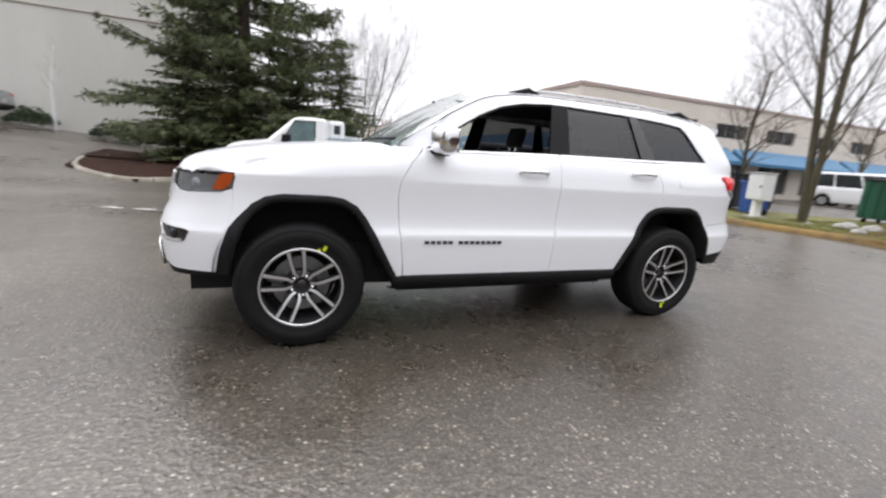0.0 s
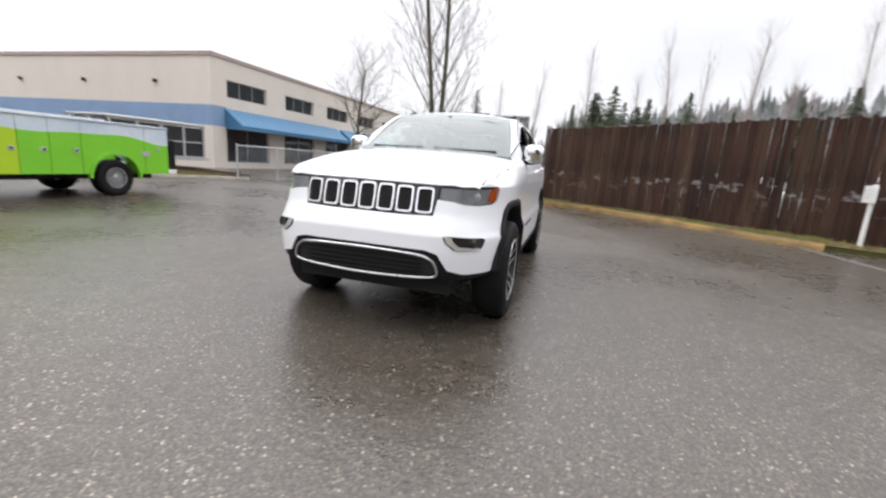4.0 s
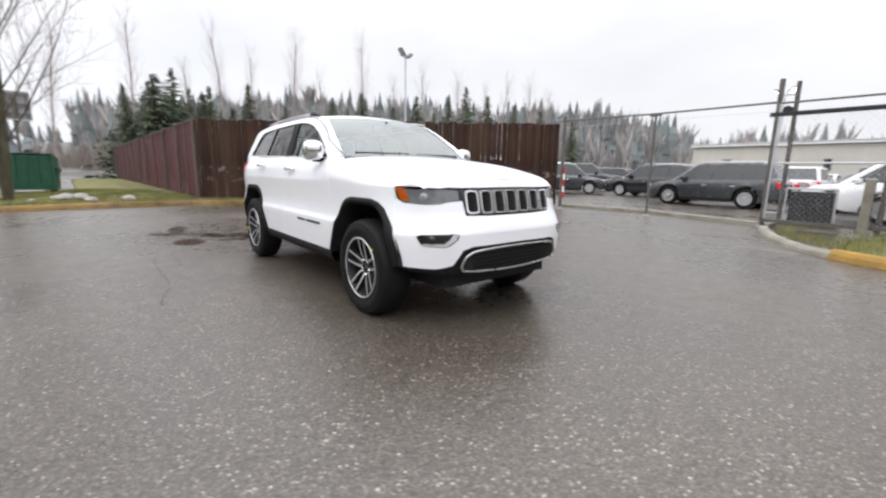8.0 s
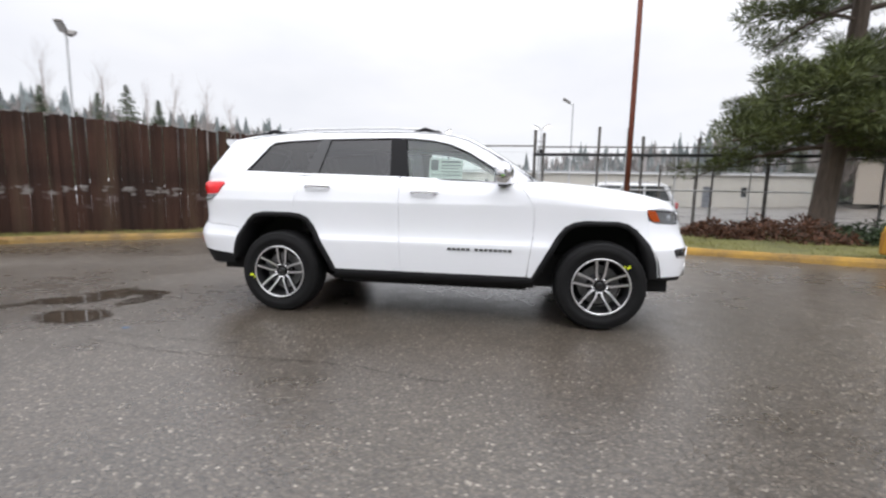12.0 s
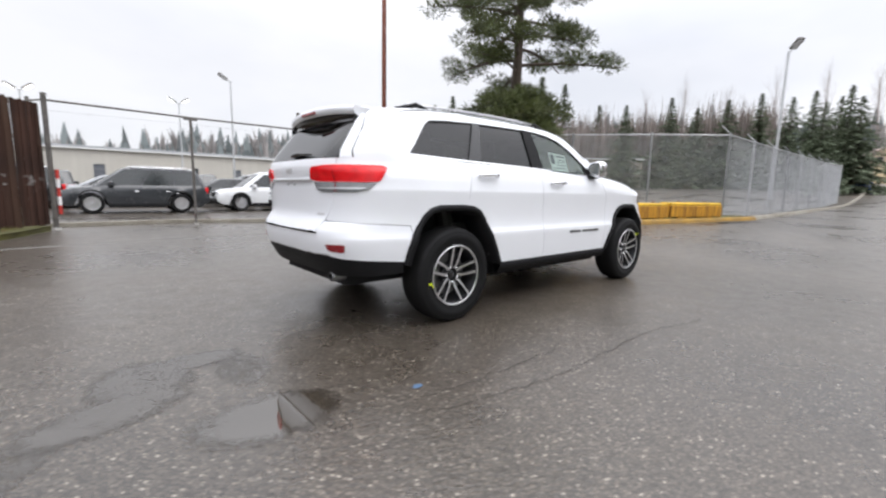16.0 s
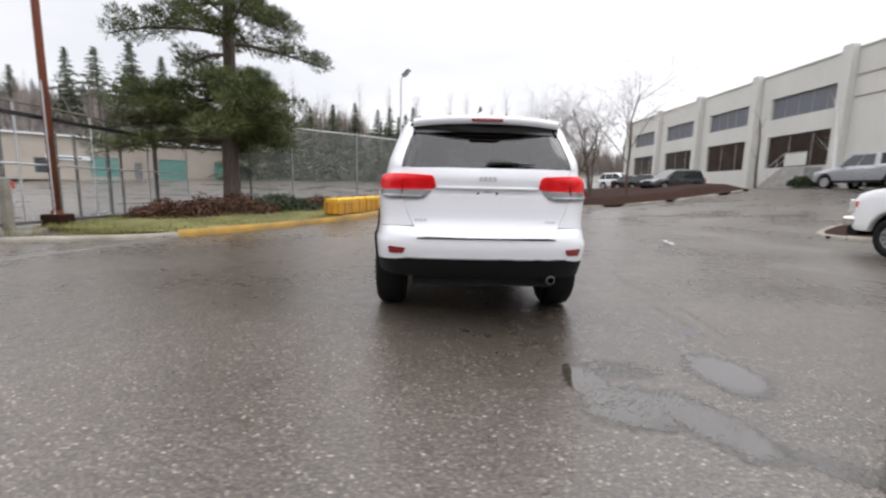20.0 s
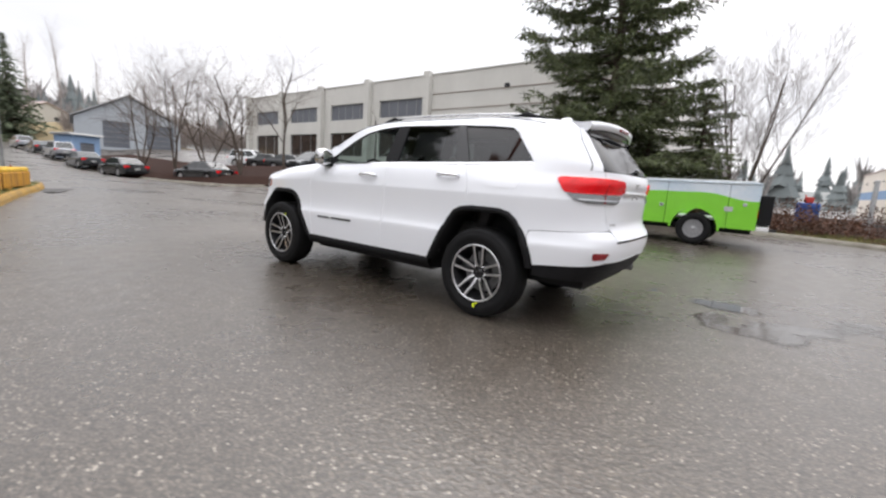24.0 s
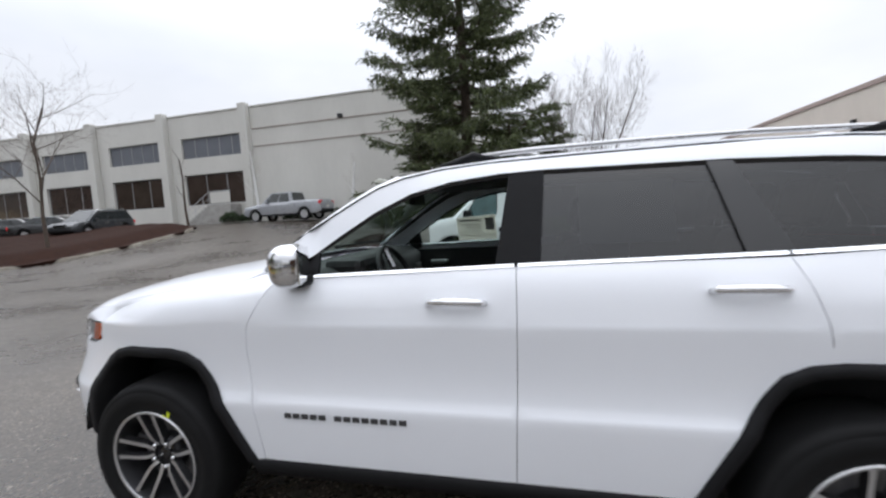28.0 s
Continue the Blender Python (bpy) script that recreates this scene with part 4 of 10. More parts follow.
DOOR_GAP = [(-0.318, 1.277), (-0.318, 1.1), (-0.305, 0.75), (-0.29, 0.44)]
FRONT_GAP = [(0.715, 1.262), (0.80, 1.17), (0.872, 1.05), (0.885, 0.95), (0.87, 0.75), (0.845, 0.56), (0.832, 0.44)]
REAR_GAP = [(-1.228, 1.287), (-1.265, 1.20), (-1.302, 1.08), (-1.312, 1.0), (-1.300, 0.945)]
DLO_TOP = [(-1.858, 1.315), (-1.83, 1.37), (-1.75, 1.49), (-1.69, 1.565), (-1.625, 1.603), (-1.40, 1.622), (-1.09, 1.638), (-0.42, 1.652), (-0.25, 1.648), (-0.05, 1.630), (0.13, 1.590), (0.30, 1.515), (0.46, 1.42), (0.60, 1.33), (0.70, 1.262)]
BELT = curve([(-1.86, 1.315), (-1.23, 1.297), (-0.32, 1.279), (0.72, 1.250)])


def wheel(parent, x, side, turn, tag_angle):
    """Tyre, alloy wheel of five split spokes, nuts, brake; the axle along y."""
    w = new("wheel")
    w.parent = parent
    w.matrix_basis = Matrix.Translation((x, side * 0.79, 0.385)) @ (Matrix.Rotation(-math.pi / 2, 4, "X") if side > 0 else Matrix.Rotation(math.pi / 2, 4, "X") @ Matrix.Rotation(math.pi, 4, "Z"))
    bm = bmesh.new()
    lathe(bm, [(0.236, -0.115), (0.262, -0.128), (0.315, -0.134), (0.350, -0.126), (0.372, -0.108), (0.382, -0.088), (0.3855, -0.05), (0.3865, 0.0), (0.3855, 0.05), (0.382, 0.088), (0.372, 0.108), (0.350, 0.126), (0.345, 0.124), (0.340, 0.1275), (0.315, 0.134), (0.290, 0.131), (0.286, 0.128), (0.262, 0.126), (0.244, 0.120), (0.236, 0.110)], 72)
    # tread grooves: pull rings of blocks inward
    for v in bm.verts:
        r = math.hypot(v.co.x, v.co.y)
        if r > 0.378:
            a = math.atan2(v.co.y, v.co.x)
            k = round(a / (2 * math.pi) * 72) % 2
            if abs(abs(v.co.z) - 0.088) < 0.01 and k:
                v.co.x *= 0.982
                v.co.y *= 0.982
    part("tyre", bm, M_RUBBER, w, smooth=True)
    bm = bmesh.new()
    lathe(bm, [(0.236, 0.112), (0.246, 0.120), (0.246, 0.126), (0.238, 0.128), (0.232, 0.122)], 64)
    part("rim_edge", bm, M_ALLOY, w, smooth=True)
    bm = bmesh.new()
    lathe(bm, [(0.232, 0.121), (0.226, 0.105), (0.222, 0.05), (0.215, -0.02), (0.222, -0.10), (0.240, -0.115)], 64)
    part("rim_barrel", bm, M_ALLOY_DARK, w, smooth=True)
    # spokes: five pairs, machined face on dark sides
    for k in range(5):
        a0 = 2 * math.pi * k / 5 + turn
        for sgn in (-1, 1):
            face, flanks = bmesh.new(), bmesh.new()
            rad = [0.052, 0.085, 0.13, 0.18, 0.232]
            offs = [0.014, 0.030, 0.036, 0.040, 0.045]
            wid = [0.009, 0.0095, 0.009, 0.009, 0.011]
            hei = [0.070, 0.083, 0.094, 0.104, 0.114]
            L, R, LB, RB = [], [], [], []
            for r, o, wd, h in zip(rad, offs, wid, hei):
                for lst, q, hh in ((L, o - wd, h), (R, o + wd, h), (LB, o - wd * 1.35, h - 0.035), (RB, o + wd * 1.35, h - 0.035)):
                    lst.append(Matrix.Rotation(a0, 3, "Z") @ Vector((r, sgn * q, hh)))
            loft(face, L, R)
            loft(flanks, LB, L)
            loft(flanks, R, RB)
            bmesh.ops.recalc_face_normals(face, faces=face.faces)
            part("spoke", face, M_ALLOY, w)
            part("spoke_side", flanks, M_ALLOY_DARK, w)
    bm = bmesh.new()
    lathe(bm, [(0.0, 0.062), (0.030, 0.062), (0.034, 0.058), (0.036, 0.03)], 24)
    part("hub_cap", bm, M_GLOSSBLACK, w, smooth=True)
    bm = bmesh.new()
    lathe(bm, [(0.036, 0.048), (0.085, 0.062), (0.095, 0.04), (0.10, 0.0)], 40)
    part("hub", bm, M_ALLOY_DARK, w, smooth=True)
    for k in range(5):
        a = 2 * math.pi * (k + 0.5) / 5 + turn
        bm = bmesh.new()
        lathe(bm, [(0.0, 0.082), (0.009, 0.080), (0.012, 0.074), (0.012, 0.05)], 10, Matrix.Translation((0.062 * math.cos(a), 0.062 * math.sin(a), 0)))
        part("wheel_nut", bm, M_CHROME, w, smooth=True)
    bm = bmesh.new()
    lathe(bm, [(0.06, 0.012), (0.172, 0.012), (0.172, -0.012), (0.06, -0.012)], 48)
    part("brake_disc", bm, M_DISC, w)
    bm = bmesh.new()
    box(bm, -0.055, 0.055, -0.03, 0.03, -0.03, 0.035, 0.012, Matrix.Rotation(-0.25, 4, "Z") @ Matrix.Translation((0.155, 0, 0)))
    part("brake_caliper", bm, M_DISC, w)
    bm = bmesh.new()
    lathe(bm, [(0.0, -0.09), (0.215, -0.09)], 32)
    part("backing_plate", bm, M_DARK, w)
    if tag_angle is not None:
        a = tag_angle
        for da, r0, r1 in ((0.0, 0.258, 0.292), (0.09, 0.246, 0.262)):
            bm = bmesh.new()
            rows = []
            for i in range(5):
                r = r0 + (r1 - r0) * i / 4
                z = float(np.interp(r, [0.244, 0.262, 0.29, 0.315], [0.1225, 0.1285, 0.1335, 0.1365]))
                rows.append([Vector((r * math.cos(a + da + q), r * math.sin(a + da + q), z + 0.002)) for q in (-0.035, 0.0, 0.035)])
            grid(bm, rows)
            part("paper_tag", bm, M_YELLOWTAG, w, "bright yellow tag on the tyre wall")
    return w


def seat(parent, y, x, w=0.26):
    s = new("seat")
    s.parent = parent
    part("cushion", boxed(x - 0.25, x + 0.28, y - w, y + w, 0.62, 0.80, bevel=0.06), M_LEATHER, s)
    tilt = Matrix.Translation((x - 0.26, y, 0.72)) @ Matrix.Rotation(radians(-14), 4, "Y")
    bm = boxed(-0.07, 0.07, -w, w, 0, 0.62, bevel=0.05)
    bmesh.ops.transform(bm, matrix=tilt, verts=bm.verts)
    part("backrest", bm, M_LEATHER, s)
    bm = boxed(-0.045, 0.045, -0.13, 0.13, 0.66, 0.86, bevel=0.04)
    bmesh.ops.transform(bm, matrix=tilt, verts=bm.verts)
    part("headrest", bm, M_LEATHER, s)
    bm = bmesh.new()
    for yy in (-0.06, 0.06):
        tube(bm, [tilt @ Vector((0, yy, 0.58)), tilt @ Vector((0, yy, 0.70))], 0.007)
    part("headrest_post", bm, M_CHROME, s)


def letter_bars(parent, where, q0, q1, z0, z1, groups, material, off=0.004, name="lettering_bar"):
    """Lettering as plain bars: one short bar a letter, with gaps between the words."""
    total = sum(groups) + 0.8 * (len(groups) - 1)
    u = (q1 - q0) / total
    q = q0
    for n in groups:
        for i in range(n):
            a, b = q + u * (i + 0.10), q + u * (i + 0.86)
            part(name, panel_bm(where, [(a, z0), (b, z0), (b, z1), (a, z1)], d=0.02, thick=0.004), material, parent)
        q += u * (n + 0.8)


def white_car():
    car = thing("suv_car", "white five-door SUV with chrome trim on wet asphalt", "car")
    for side in (1, -1):
        fl = flank(side)
        # front wing
        wing = [(0.837, 0.44)] + [(a + 0.0, b) for a, b in ARCH_F[0:11]] + [(1.835, 0.66), (1.862, 0.90), (1.878, 0.955), (1.872, 1.02), (1.884, 1.045), (1.80, 1.112), (1.65, 1.147), (1.4, 1.186), (1.2, 1.207), (0.95, 1.230), (0.87, 1.262)] + [(0.722, 1.266)] + [(a + 0.0018, b) for a, b in FRONT_GAP[1:-1]]
        part("front_wing", panel_bm(fl, wing, d=0.045), M_PAINT, car)
        # doors
        fd = [(a - 0.0018, b) for a, b in FRONT_GAP] + [(a + 0.0015, b) for a, b in DOOR_GAP[::-1]]
        door = part("front_door", panel_bm(fl, fd, d=0.045), M_PAINT, car)
        rd = [(a - 0.0015, b) for a, b in DOOR_GAP] + [(-0.905, 0.44)] + [(a + 0.002, b) for a, b in ARCH_R[1:6]] + [(-1.296, 0.935)] + [(a + 0.0018, b) for a, b in REAR_GAP[::-1]]
        rdoor = part("rear_door", panel_bm(fl, rd, d=0.045), M_PAINT, car)
        # quarter panel with D-pillar, roof rail and A-pillar in one pressing
        quarter = [(0.87, 1.272), (0.80, 1.325), (0.645, 1.425), (0.505, 1.510), (0.385, 1.575), (0.28, 1.627), (0.17, 1.660), (0.0, 1.688), (-0.25, 1.702), (-0.6, 1.706), (-1.1, 1.704), (-1.5, 1.692), (-1.8, 1.668), (-1.98, 1.640)]
        quarter += [(s_rear(y, z), z) for y, z in ((0.60, 1.60), (0.626, 1.55), (0.65, 1.50), (0.671, 1.44), (0.69, 1.38), (0.705, 1.32), (0.715, 1.273))]
        quarter += [(s_rear(0.68, 1.270), 1.270), (s_rear(0.639, 1.268), 1.268), *[(s_rear(y + 0.005, z), z) for y, z in GATE_EDGE[5:1:-1]], (s_rear(0.553, 0.832), 0.832), (-2.3, 0.83), (-1.868, 0.80), (-1.845, 0.74)]
        quarter += ARCH_R[10:4:-1] + [(a - 0.0018, b) for a, b in REAR_GAP[::-1][1:]] + DLO_TOP
        part("quarter_panel", panel_bm(fl, quarter, d=0.045), M_PAINT, car)
        # black surround behind the glass, pillars
        for nm, poly in (("b_pillar", [(-0.235, BELT(-0.235) + 0.004), (-0.41, BELT(-0.41) + 0.004), (-0.435, 1.650), (-0.295, 1.647)]), ("c_pillar", [(-1.105, BELT(-1.105) + 0.004), (-1.255, BELT(-1.255) + 0.004), (-1.105, 1.636), (-1.02, 1.638)])):
            part(nm, panel_bm(flank(side, -0.004), poly, d=0.05), M_GLOSSBLACK if nm == "c_pillar" else M_CLAD, car)
        part("mirror_patch", panel_bm(flank(side, -0.004), [(0.545, BELT(0.545) + 0.004), (0.70, BELT(0.7) + 0.003), (0.695, 1.262), (0.62, 1.312), (0.55, 1.360)], d=0.05), M_CLAD, car)
        inner = flank(side, -0.016)
        if side < 0:
            part("front_window", panel_bm(inner, [(-0.245, BELT(-0.245)), (0.56, BELT(0.56)), (0.56, 1.345), (0.46, 1.413), (0.30, 1.508), (0.13, 1.583), (-0.05, 1.622), (-0.285, 1.643)], d=0.08, thick=0.004), M_CLEAR, car, "clear glass with a paper window sticker")
        part("rear_window", panel_bm(inner, [(-0.40, BELT(-0.40)), (-1.12, BELT(-1.12)), (-1.03, 1.634), (-0.425, 1.648)], d=0.08, thick=0.004), M_TINT, car, "dark privacy glass")
        part("quarter_window", panel_bm(inner, [(-1.235, BELT(-1.235)), (-1.845, 1.318), (-1.82, 1.37), (-1.74, 1.485), (-1.68, 1.557), (-1.615, 1.595), (-1.40, 1.615), (-1.09, 1.630)], d=0.08, thick=0.004), M_TINT, car, "dark privacy glass")
        # window seals: black edge round the top of the opening, bright strip at its foot
        bm = bmesh.new()
        loft(bm, [skin(a, b, side, 0.0) for a, b in DLO_TOP], [skin(a, b - 0.012 if a < 0.2 else b - 0.014, side, -0.014) for a, b in DLO_TOP])
        part("window_seal", bm, M_GLOSSBLACK, car)
        for a, b in ((0.70, -0.31), (-0.325, -1.225), (-1.235, -1.85)):
            n = 14
            pts = [a + (b - a) * i / n for i in range(n + 1)]
            bm = bmesh.new()
            loft(bm, [skin(x, BELT(x) - 0.003, side, 0.004) for x in pts], [skin(x, BELT(x) + 0.011, side, -0.002) for x in pts])
            part("belt_moulding", bm, M_CHROME, car)
        # wheel-arch cladding
        for nm, arch, cx in (("front_arch", ARCH_F, 1.46), ("rear_arch", ARCH_R, -1.4575)):
            bm = bmesh.new()
            fine = []
            for a, b in zip(arch, arch[1:]):
                fine += [Vector(a).lerp(Vector(b), i / 4) for i in range(4)]
            fine.append(Vector(arch[-1]))
            rows = [[], [], [], [], []]
            for p in fine:
                c = Vector((cx, 0.42))
                d = (p - c).normalized()
                o = p + d * (0.012 + 0.022 * step(1.66, 1.80, p.x))
                rows[0].append(skin(o.x, o.y, side, -0.006))
                rows[1].append(skin(o.x, o.y, side, 0.012))
                q = p - d * 0.012
                rows[2].append(skin(q.x, q.y, side, 0.020))
                q = p - d * 0.036
                rows[3].append(skin(q.x, q.y, side, 0.014))
                q2 = p - d * 0.026
                rows[4].append(Vector((q2.x, side * 0.66, q2.y)))
            grid(bm, rows)
            bmesh.ops.recalc_face_normals(bm, faces=bm.faces)
            part(nm, bm, M_CLAD, car)
        # sill
        n = 24
        xs = [0.90 - (1.82) * i / n for i in range(n + 1)]
        bm = bmesh.new()
        grid(bm, [[skin(x, 0.436, side, -0.004) for x in xs], [skin(x, 0.432, side, 0.010) for x in xs], [skin(x, 0.39, side, 0.012) for x in xs], [skin(x, 0.345, side, 0.004) for x in xs], [skin(x, 0.31, side, -0.03) for x in xs], [Vector((x, side * 0.70, 0.31)) for x in xs]])
        part("sill_cladding", bm, M_CLAD, car)
        # handles
        for dr, x in ((door, -0.085), (rdoor, -1.085)):
            h = new("door_handle")
            h.parent = dr
            z = 1.146 if dr is door else 1.182
            bm = bmesh.new()
            tube(bm, [skin(x + 0.115, z, side, 0.006), skin(x + 0.10, z + 0.004, side, 0.032), skin(x + 0.03, z + 0.006, side, 0.042), skin(x - 0.05, z + 0.005, side, 0.042), skin(x - 0.095, z + 0.002, side, 0.034), skin(x - 0.115, z, side, 0.006)], [0.012, 0.015, 0.0155, 0.0155, 0.015, 0.013], 10)
            part("grip", bm, M_BRIGHT, h, smooth=True)
            part("cup", panel_bm(flank(side, 0.0015), soften([(x + 0.05, z - 0.035), (x + 0.05, z + 0.03), (x - 0.05, z + 0.03), (x - 0.05, z - 0.035)], 2), d=0.02, thick=0.003), M_PAINT, h)
        # model lettering on the door, as bars
        q0, q1 = (0.705, 0.135) if side > 0 else (0.135, 0.705)
        letter_bars(door, flank(side, 0.006), q0, q1, 0.652, 0.674, (5, 8), M_LETTER)
        # mirror
        mr = new("door_mirror")
        mr.parent = car
        mm = Matrix.Translation((0.60, side * 0.912, 1.27)) @ Matrix.Rotation(0.30 * side, 4, "Z") @ Matrix.Diagonal((0.95, 0.82, 0.95, 1))
        bm = bmesh.new()
        bmesh.ops.create_uvsphere(bm, u_segments=24, v_segments=14, radius=1.0)
        for v in bm.verts:
            c = v.co
            c.x = c.x * 0.075 + (0.02 if c.x > 0 else 0)
            c.y = math.copysign(abs(c.y) ** 0.6, c.y) * 0.115
            c.z = math.copysign(abs(c.z) ** 0.65, c.z) * 0.096 + 0.052
            c.x = max(c.x, -0.045)
        bmesh.ops.transform(bm, matrix=mm, verts=bm.verts)
        part("mirror_cap", bm, M_CHROME, mr, "chrome mirror cap", smooth=True)
        bm = boxed(-0.052, -0.044, -0.098, 0.098, -0.025, 0.128, bevel=0.003)
        bmesh.ops.transform(bm, matrix=mm, verts=bm.verts)
        part("mirror_glass", bm, M_CHROME, mr)
        bm = boxed(-0.035, 0.055, min(0.02 * side, -0.13 * side), max(0.02 * side, -0.13 * side), -0.045, -0.015, bevel=0.012)
        bmesh.ops.transform(bm, matrix=mm, verts=bm.verts)
        part("mirror_base", bm, M_CLAD, mr)
        bm = boxed(-0.04, 0.045, -0.07, 0.07, -0.05, -0.005, bevel=0.012)
        bmesh.ops.transform(bm, matrix=Matrix.Translation((0.60, side * 0.84, 1.272)), verts=bm.verts)
        part("mirror_arm", bm, M_CLAD, mr)
        # roof rail with black feet
        rr = new("roof_rail")
        rr.parent = car
        pts = [(x, roof_z(x, 0.58) + 0.028) for x in (-0.12, -0.4, -0.8, -1.2, -1.55, -1.75)]
        bm = bmesh.new()
        tube(bm, [(x, side * (0.60 - 0.02 * (x + 0.9) ** 2), z) for x, z in pts], 0.011, 8)
        part("rail_bar", bm, M_SATIN, rr, smooth=True)
        for x0, x1 in ((0.02, -0.24), (-1.52, -1.84)):
            bm = bmesh.new()
            tube(bm, [(x0, side * 0.59, roof_z(x0, 0.58) + 0.005), ((x0 * 0.6 + x1 * 0.4), side * 0.595, roof_z(x0, 0.58) + 0.026), ((x0 * 0.4 + x1 * 0.6), side * 0.595, roof_z(x1, 0.58) + 0.026), (x1, side * 0.59, roof_z(x1, 0.58) + 0.0)], [0.010, 0.019, 0.019, 0.010], 8)
            part("rail_foot", bm, M_CLAD, rr, smooth=True)
        # tail lamp wrapped round the corner
        tl = new("tail_lamp")
        tl.parent = car
        si, sj = s_rear(0.385, 1.12), -2.03
        red = [(si + 0.015, 1.19), (si + 0.05, 1.207), (-2.4, 1.217), (sj - 0.02, 1.222), (sj, 1.205), (-2.06, 1.155), (-2.10, 1.110), (-2.18, 1.102), (si + 0.05, 1.102), (si, 1.125)]
        clear = [(si + 0.02, 1.099), (-2.115, 1.099), (-2.16, 1.055), (-2.24, 1.036), (si + 0.12, 1.032), (si + 0.07, 1.045)]
        part("red_lens", panel_bm(flank(side, 0.012), soften(red, 1, 0.1), d=0.035, thick=0.03), M_RED, tl)
        part("clear_lens", panel_bm(flank(side, 0.010), clear, d=0.035, thick=0.03), M_LAMPSMOKE, tl)
        seam = s_rear(0.636, 1.12)
        part("seam", panel_bm(flank(side, 0.0135), [(seam - 0.004, 1.035), (seam + 0.004, 1.035), (seam + 0.004, 1.214), (seam - 0.004, 1.214)], d=0.04, thick=0.003), M_REDDARK, tl)
        part("reflector_strip", panel_bm(flank(side, 0.012), [(si + 0.10, 1.052), (-2.20, 1.055), (-2.17, 1.066), (si + 0.08, 1.063)], d=0.04, thick=0.003), M_LAMPCLEAR, tl)
        # bumper reflector
        a, b = s_rear(0.745, 0.64), s_rear(0.605, 0.64)
        part("bumper_reflector", panel_bm(flank(side, 0.004), soften([(a, 0.672), (b, 0.668), (b + 0.02, 0.622), (a - 0.01, 0.615)], 1, 0.12), d=0.03, thick=0.01), M_REDDARK, car)
        # headlamp: grey housing, projector, amber end, clear cover
        hl = new("headlamp")
        hl.parent = car
        g = lambda y, z: s_front(y, z)
        lamp = [(g(0.49, 1.02), 1.030), (g(0.62, 1.03), 1.038), (g(0.74, 1.03), 1.046), (1.885, 1.045), (1.875, 1.02), (1.895, 0.965), (1.93, 0.935), (g(0.72, 0.94), 0.925), (g(0.62, 0.94), 0.930), (g(0.58, 0.95), 0.945), (g(0.49, 0.955), 0.955)]
        part("housing", panel_bm(flank(side, -0.022), lamp, d=0.04, thick=0.0), M_LAMPBOWL, hl)
        part("amber_lamp", panel_bm(flank(side, -0.006), [(1.885, 1.040), (1.955, 1.038), (1.985, 0.945), (1.925, 0.945), (1.90, 0.975), (1.885, 1.02)], d=0.03), M_AMBER, hl)
        bm = bmesh.new()
        c = skin(2.10, 0.978, side, -0.036)
        n = (skin(2.10, 0.985, side, 0.05) - skin(2.10, 0.985, side, 0.0)).normalized()
        lathe(bm, [(0.0, 0.022), (0.015, 0.020), (0.026, 0.014), (0.028, 0.012), (0.034, 0.012), (0.035, 0.0)], 24, Matrix.Translation(c) @ n.to_track_quat("Z", "Y").to_matrix().to_4x4())
        part("projector", bm, M_LAMPGREY, hl, smooth=True)
        part("lens_cover", panel_bm(flank(side, 0.004), lamp, d=0.04, thick=0.0), M_LENS, hl)
        # fog lamp with a bright inner edge
        fg = new("fog_lamp")
        fg.parent = car
        fog = [(s_front(y, z), z) for y, z in ((0.79, 0.716), (0.545, 0.728), (0.562, 0.685), (0.630, 0.632), (0.77, 0.640))]
        part("recess", panel_bm(flank(side, 0.002), soften(fog, 1, 0.12), d=0.03, thick=0.05), M_GLOSSBLACK, fg)
        bm = bmesh.new()
        c = skin(s_front(0.725, 0.68), 0.682, side, 0.004)
        n = (skin(s_front(0.725, 0.68), 0.682, side, 0.05) - skin(s_front(0.725, 0.68), 0.682, side, 0.0)).normalized()
        lathe(bm, [(0.0, 0.012), (0.018, 0.010), (0.030, 0.002), (0.034, 0.0)], 20, Matrix.Translation(c) @ n.to_track_quat("Z", "Y").to_matrix().to_4x4())
        part("lamp", bm, M_GLOSSBLACK, fg, smooth=True)
        chrome = [(s_front(y, z), z) for y, z in ((0.553, 0.724), (0.598, 0.721), (0.618, 0.688), (0.652, 0.658), (0.76, 0.656), (0.765, 0.642), (0.636, 0.637), (0.575, 0.682))]
        part("bright_edge", panel_bm(flank(side, 0.007), chrome, d=0.03, thick=0.012), M_LAMPSILVER, fg)
        # strip from the windscreen pillar to the flank pressing
        bm = bmesh.new()
        edge = [(0.87, 1.272), (0.80, 1.325), (0.645, 1.425), (0.505, 1.510), (0.385, 1.575), (0.28, 1.627), (0.17, 1.660)]
        glass_edge = [(0.87, 0.735, 1.272), (0.80, 0.722, 1.322), (0.665, 0.695, 1.420), (0.535, 0.668, 1.508), (0.425, 0.645, 1.575), (0.32, 0.620, 1.632), (0.23, 0.60, 1.672)]
        mids = []
        for (s, z), (x, y, zz) in zip(edge, glass_edge):
            a, b = skin(s, z, side), Vector((x, y * side, zz))
            m = (a + b) / 2 + Vector((0.006, 0.004 * side, 0.010))
            mids.append((a, m, b))
        grid(bm, [[m[k] for m in mids] for k in range(3)])
        part("a_pillar", bm, M_PAINT, car)
        bm = bmesh.new()
        grid(bm, [[m[k] + Vector((-0.014, -0.016 * side, -0.016)) for m in mids] for k in range(3)])
        part("pillar_trim", bm, M_LEATHER, car)
        # rolled top of the wing, up to the bonnet's shut line
        bm = bmesh.new()
